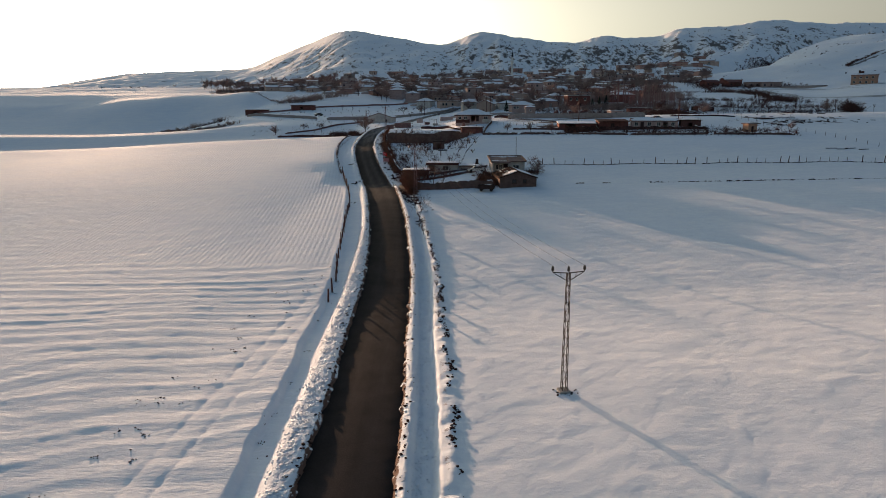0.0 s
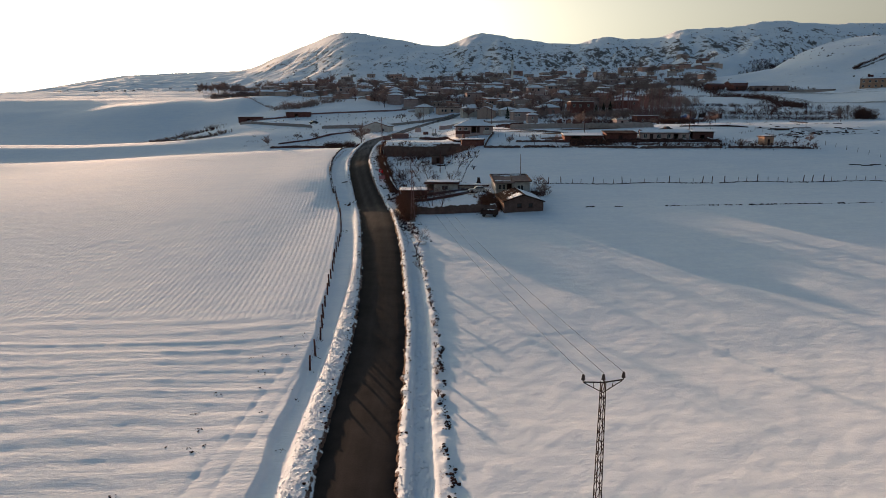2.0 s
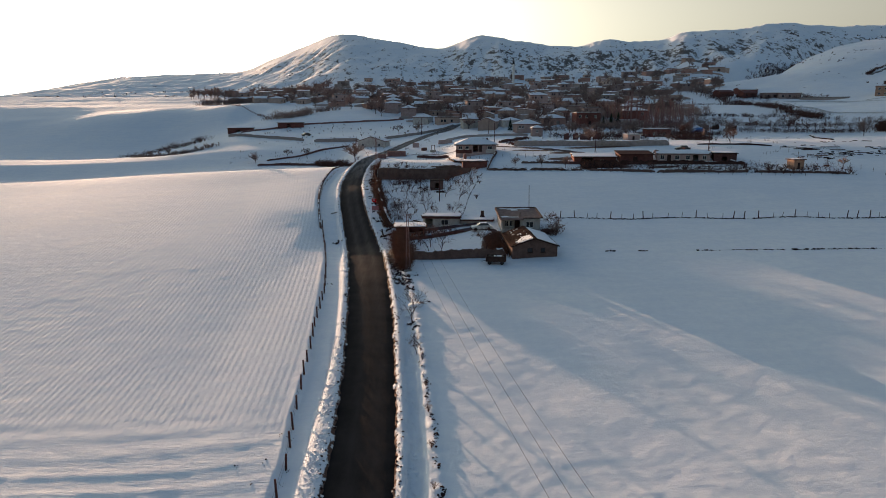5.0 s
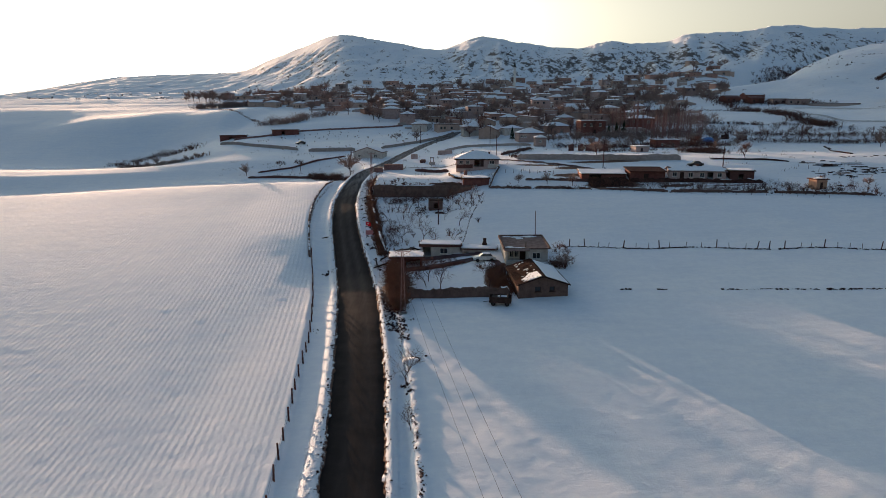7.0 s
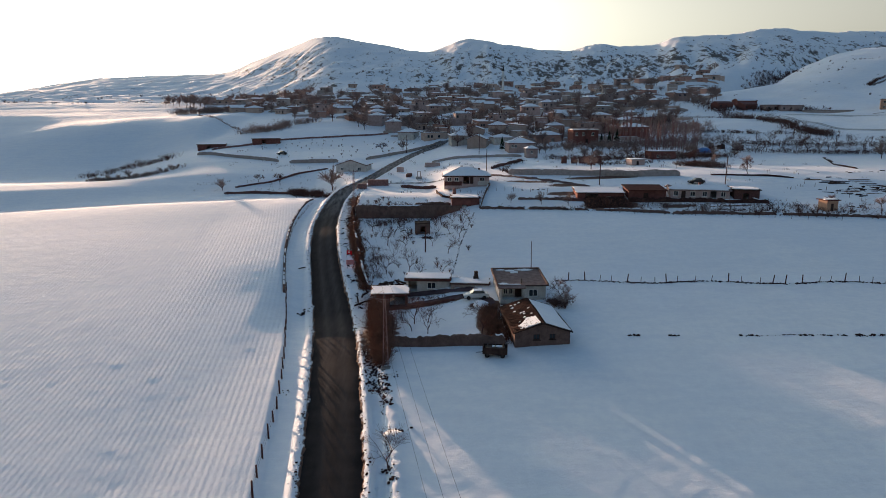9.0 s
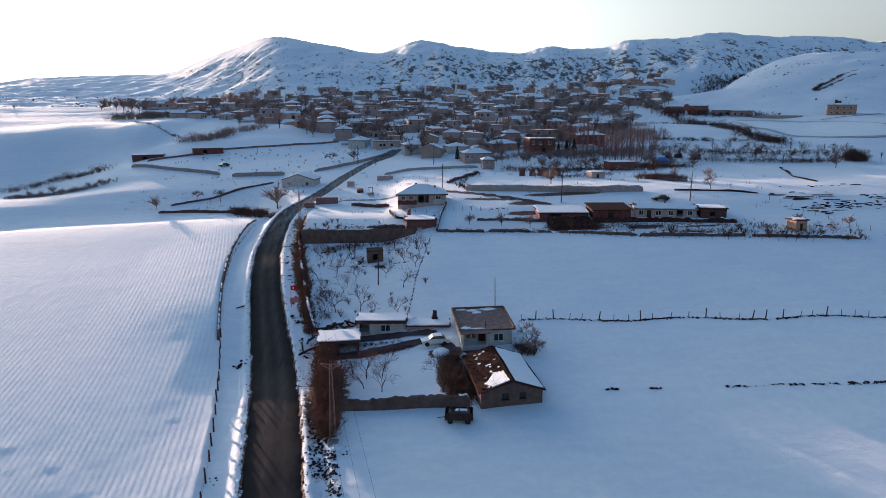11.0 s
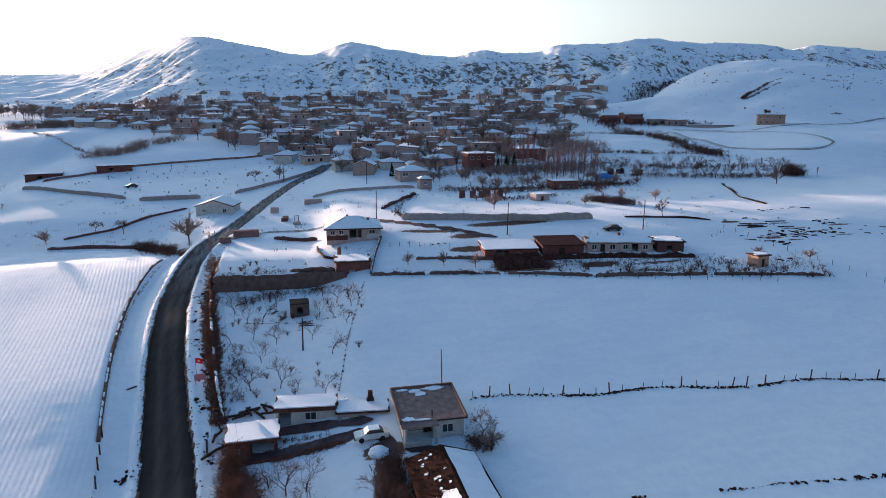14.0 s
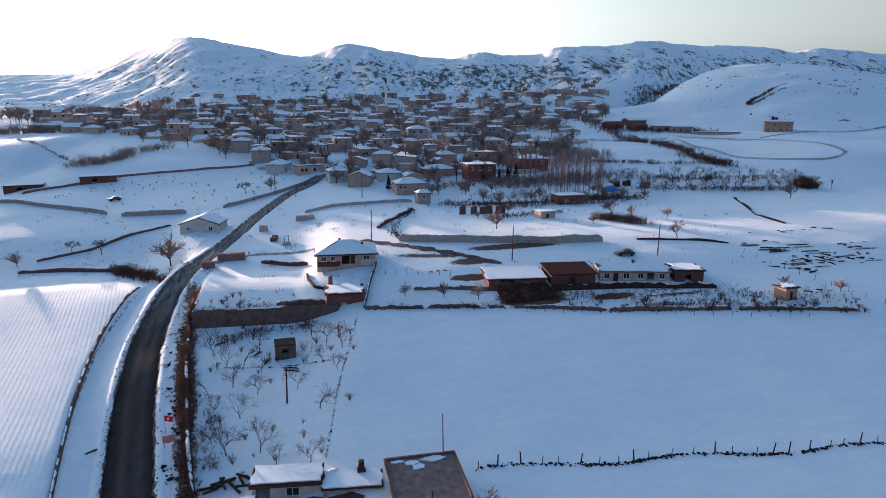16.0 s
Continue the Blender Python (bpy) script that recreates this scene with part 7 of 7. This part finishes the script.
part("load_snow", Shape().box(0.3, 0.3, 1.24, 1.5, 0.6, 0.1, 0, 0.7), SNOW, t, "snow lying on the load")
for dx in (-1.0, 1.0):
    for dy in (-0.72, 0.72):
        wheel(t, dx, dy, 0.32, 0.32, 0.2)
part("drawbar", Shape().tube((-1.5, 0, 0.5), (-2.5, 0, 0.35), 0.05, 0.04, 6), IRON, t)

t = thing("flag", -15.7, 171.2, ground(-15.7, 171.2), 0, "small red flag on a thin pole by the road", "flag")
part("flag_pole", Shape().tube((0, 0, -0.3), (0, 0, 2.6), 0.035, 0.025, 6), IRON, t)
s = Shape()
for i in range(7):
    for j in range(2):
        s.v.append((0.03 + 0.16 * i, 0.06 * math.sin(i * 1.3), 2.55 - 0.75 * j - 0.04 * i))
for i in range(6):
    s.f.append((i * 2, i * 2 + 1, i * 2 + 3, i * 2 + 2))
cl = part("cloth", s, FLAGRED, t, "plain red cloth with a white crescent shape")
part("emblem", Shape().tube((0.45, -0.09, 2.12), (0.45, -0.06, 2.12), 0.15, 0.15, 12), WHITEPAINT, cl)
sg = thing("road_sign", -14.7, 168.3, ground(-14.7, 168.3), 10, "faded red and white roadside board", "sign")
part("board", Shape().box(0, 0, 1.15, 1.5, 0.05, 0.9), mottled("faded_red_board", (0.35, 0.12, 0.13), (0.55, 0.28, 0.28), 3.0), sg)
for dx in (-0.6, 0.6):
    part("post", Shape().tube((dx, 0.05, -0.3), (dx, 0.05, 1.6), 0.04, 0.04, 6), IRON, sg)

t = thing("tarpaulin_heap", 109.0, 304.5, ground(109, 304.5), 10, "heap covered with a bright blue tarpaulin", "tarpaulin")
rnd = random.Random(4)
s = Shape()
for i in range(9):
    for j in range(7):
        u, v = i / 8 * 2 - 1, j / 6 * 2 - 1
        s.v.append((u * 3.4, v * 2.2, 1.9 * max(0, 1 - u * u) ** 0.6 * max(0, 1 - v * v) ** 0.5 + rnd.uniform(-0.1, 0.1)))
for i in range(8):
    for j in range(6):
        a = i * 7 + j
        s.f.append((a, a + 7, a + 8, a + 1))
part("sheet", s, TARP, t)
for i, (x, y, w) in enumerate(((119, 312.4, 3.0), (114.5, 311.0, 2.0), (125, 309, 3.4))):
    ob = part("junk_heap", Shape().box(0, 0, 0.7, w, 1.8, 1.8, 0.2 * i, 0.8).box(w * 0.3, 0.2, 1.5, w * 0.5, 1.2, 0.8, 0.5, 0.7), RUST if i else DARKWOOD)
    ob.matrix_basis = pose(x, y, ground(x, y))
    tagged(ob, "dark heap of rusty farm junk in the snow", "junk", "junk heaps")
# leaning wooden frame and a heap of beams at the orchard corner
t = thing("wooden_frame", -10.9, 158.6, ground(-10.9, 158.6), 22, "grey wooden frame leaning on the bank", "frame")
for dx in (-0.45, 0.45):
    part("rail", Shape().tube((dx, -2.2, 0.15), (dx, 2.2, 1.35), 0.10, 0.09, 5), TIMBER, t)
for k in range(5):
    part("rung", Shape().box(0, -1.9 + k * 0.95, 0.24 + k * 0.26, 1.05, 0.16, 0.10), TIMBER, t)
# well frame and troughs on the square
t = thing("well_frame", -2.9, 250.9, ground(-2.9, 250.9), 12, "small grey well with an upright frame", "well")
part("trough", Shape().box(0, 0, 0.3, 1.8, 1.2, 0.9), CONCRETE, t)
for dx in (-0.5, 0.5):
    part("post", Shape().box(dx, 0, 1.2, 0.14, 0.14, 2.2), TIMBER, t)
part("beam", Shape().box(0, 0, 2.3, 1.3, 0.14, 0.14), TIMBER, t)
for i, (x, y, w, h) in enumerate(((-9.4, 267.2, 2.4, 1.6), (-6.2, 255.5, 1.8, 0.9), (-6.0, 258.2, 1.6, 0.8), (1.5, 279, 5.5, 1.4))):
    ob = part("stone_trough", Shape().box(0, 0, h / 2 - 0.2, w, 1.2, h + 0.4, 0.1, 0.94), PALE if i in (0, 3) else STONE)
    ob.matrix_basis = pose(x, y, ground(x, y))
    tagged(ob, "low pale stone block on the village square", "block", "stone blocks")
# snow heap beside the car, bales, boards
for i, (x, y, r) in enumerate(((8.2, 145.9, 1.2), (5.0, 157.4, 0.9))):
    ob = part("snow_mound", Shape().blob((0, 0, 0.2), r, random.Random(i), 0.55, 5, 12, 0.12), SNOW, smooth_faces=True)
    ob.matrix_basis = pose(x, y, ground(x, y))
    tagged(ob, "rounded heap of shovelled snow", "snow heap", "snow heaps")
rnd = random.Random(12)
for i in range(16):
    x, y = (-6.6 + rnd.gauss(0, 1.5), 159.6 + rnd.gauss(0, 1.0)) if i < 11 else (-11.2 + rnd.gauss(0, 0.7), 152.5 + rnd.gauss(0, 2.5))
    ob = part("old_beam", Shape().box(0, 0, 0.25 + 0.08 * (i % 3), rnd.uniform(1.5, 3.2), 0.25, 0.22, 0, 0.95), DARKWOOD)
    ob.matrix_basis = pose(x, y, ground(x, y), 0, rnd.uniform(-6, 6), rnd.uniform(0, 180))
    tagged(ob, "dark old timber lying in the snow", "timber", "old timbers")
for i in range(7):
    ob = part("plank_row", Shape().box(0, 0, 0.08, rnd.uniform(3, 5.5), 0.3, 0.2), DARKWOOD)
    x, y = 104 + rnd.uniform(-1, 8), 210.8 + i * 0.7
    ob.matrix_basis = pose(x, y, ground(x, y), 0, 0, rnd.uniform(-6, 4))
    tagged(ob, "dark plank row showing through the snow", "timber", "plank rows")
for i, (x, y) in enumerate(((97, 163), (99, 161.8), (101.5, 162.6), (104, 161.2))):
    ob = part("plank_row", Shape().box(0, 0, 0.05, 2.6, 0.25, 0.2), DARKWOOD)
    ob.matrix_basis = pose(x, y, ground(x, y), 0, 0, -3 + 4 * i)
    tagged(ob, "dark plank row showing through the snow", "timber", "plank rows")
rubble_wall("ditch_bank", [(146.2, 286.5), (136, 266), (126.5, 248.7), (124.1, 234.5)], 0.35, 0.9, SOIL, "dark winding ditch edge in the snow", 0.1, 30, 1.4, category="ditch")
rubble_wall("ditch_bank", [(78, 226), (92, 222), (97, 219)], 0.4, 0.8, SOIL, "dark earth bank in the snow", 0.3, 31, 1.2, category="bank")


# ---- tracks and scars on the slopes ----
def ribbon(name, pts, width, mat, label, lift=0.12, step=1.5, wander=0.0, seed=1):
    """A narrow strip lying on the snow along rounded points."""
    rnd = random.Random(seed)
    n = len(pts)
    ts = np.arange(n)
    total = sum(math.dist(pts[i], pts[i + 1]) for i in range(n - 1))
    k = max(8, int(total / step))
    q = np.linspace(0, n - 1, k)
    xs, ys = curve(q, ts, [p[0] for p in pts]), curve(q, ts, [p[1] for p in pts])
    s = Shape()
    for i in range(k):
        a, b = max(0, i - 1), min(k - 1, i + 1)
        d = Vector((xs[b] - xs[a], ys[b] - ys[a], 0)).normalized()
        w = width * (0.5 + wander * rnd.uniform(-0.4, 0.4)) * (0.25 if i in (0, k - 1) else 1)
        for side in (-1, 1):
            x, y = xs[i] - d.y * w * side, ys[i] + d.x * w * side
            s.v.append((x, y, ground(x, y) + lift))
    for i in range(k - 1):
        s.f.append((i * 2, i * 2 + 1, i * 2 + 3, i * 2 + 2))
    return tagged(part(name, s, mat), label, "track", kind="structure")


TRACK = mottled("trodden_snow", (0.16, 0.15, 0.15), (0.42, 0.42, 0.44), 0.6, 0.9, 0.5, 3.0)
LOOP = [(199.4, 417.9), (194.0, 385), (194.7, 356.3), (209.8, 339.5), (223.8, 332.8), (237.0, 338.8), (244.9, 367.0), (217.2, 412.6), (205, 424)]
for off in (0.0, 1.8):
    ribbon("track", [(x + off, y + off * 0.6) for x, y in LOOP], 0.7, TRACK, "wheel track looping through the snow", 0.15)
ribbon("track", [(238, 398), (290, 408), (350, 420)], 1.6, TRACK, "trodden track across the snowy slope", 0.2, 2.5, 1.0)
ribbon("track", [(14.5, 241), (24, 233), (34, 224), (42, 216)], 2.8, MUD, "muddy track past the hip-roofed house", 0.08, 1.0, 0.6)
ribbon("track", [(-4.2, 154.9), (-1.6, 154.6), (1.9, 153.9), (5.0, 153.2), (8.2, 152.8)], 1.6, MUD, "bare trodden mud before the outbuilding", 0.10, 1.2, 0.35, 5)
ribbon("track", [(-9.0, 150.8), (-3.4, 150.2), (1.9, 150.4), (6.2, 150.6), (8.6, 149.4), (9.6, 147.2), (9.5, 144.0), (9.4, 140.5)], 1.7, MUD, "muddy farmyard track to the barn", 0.09, 1.2, 0.35, 6)
ribbon("track", [(11.2, 146.3), (13.0, 145.6), (15.6, 145.2)], 1.5, MUD, "bare trodden mud before the porch", 0.11, 1.0, 0.4, 7)
ribbon("track", [(-19, 236), (-8, 243), (2, 243), (14, 240)], 1.6, TRACK, "trodden path across the square", 0.07, 1.0, 0.6)
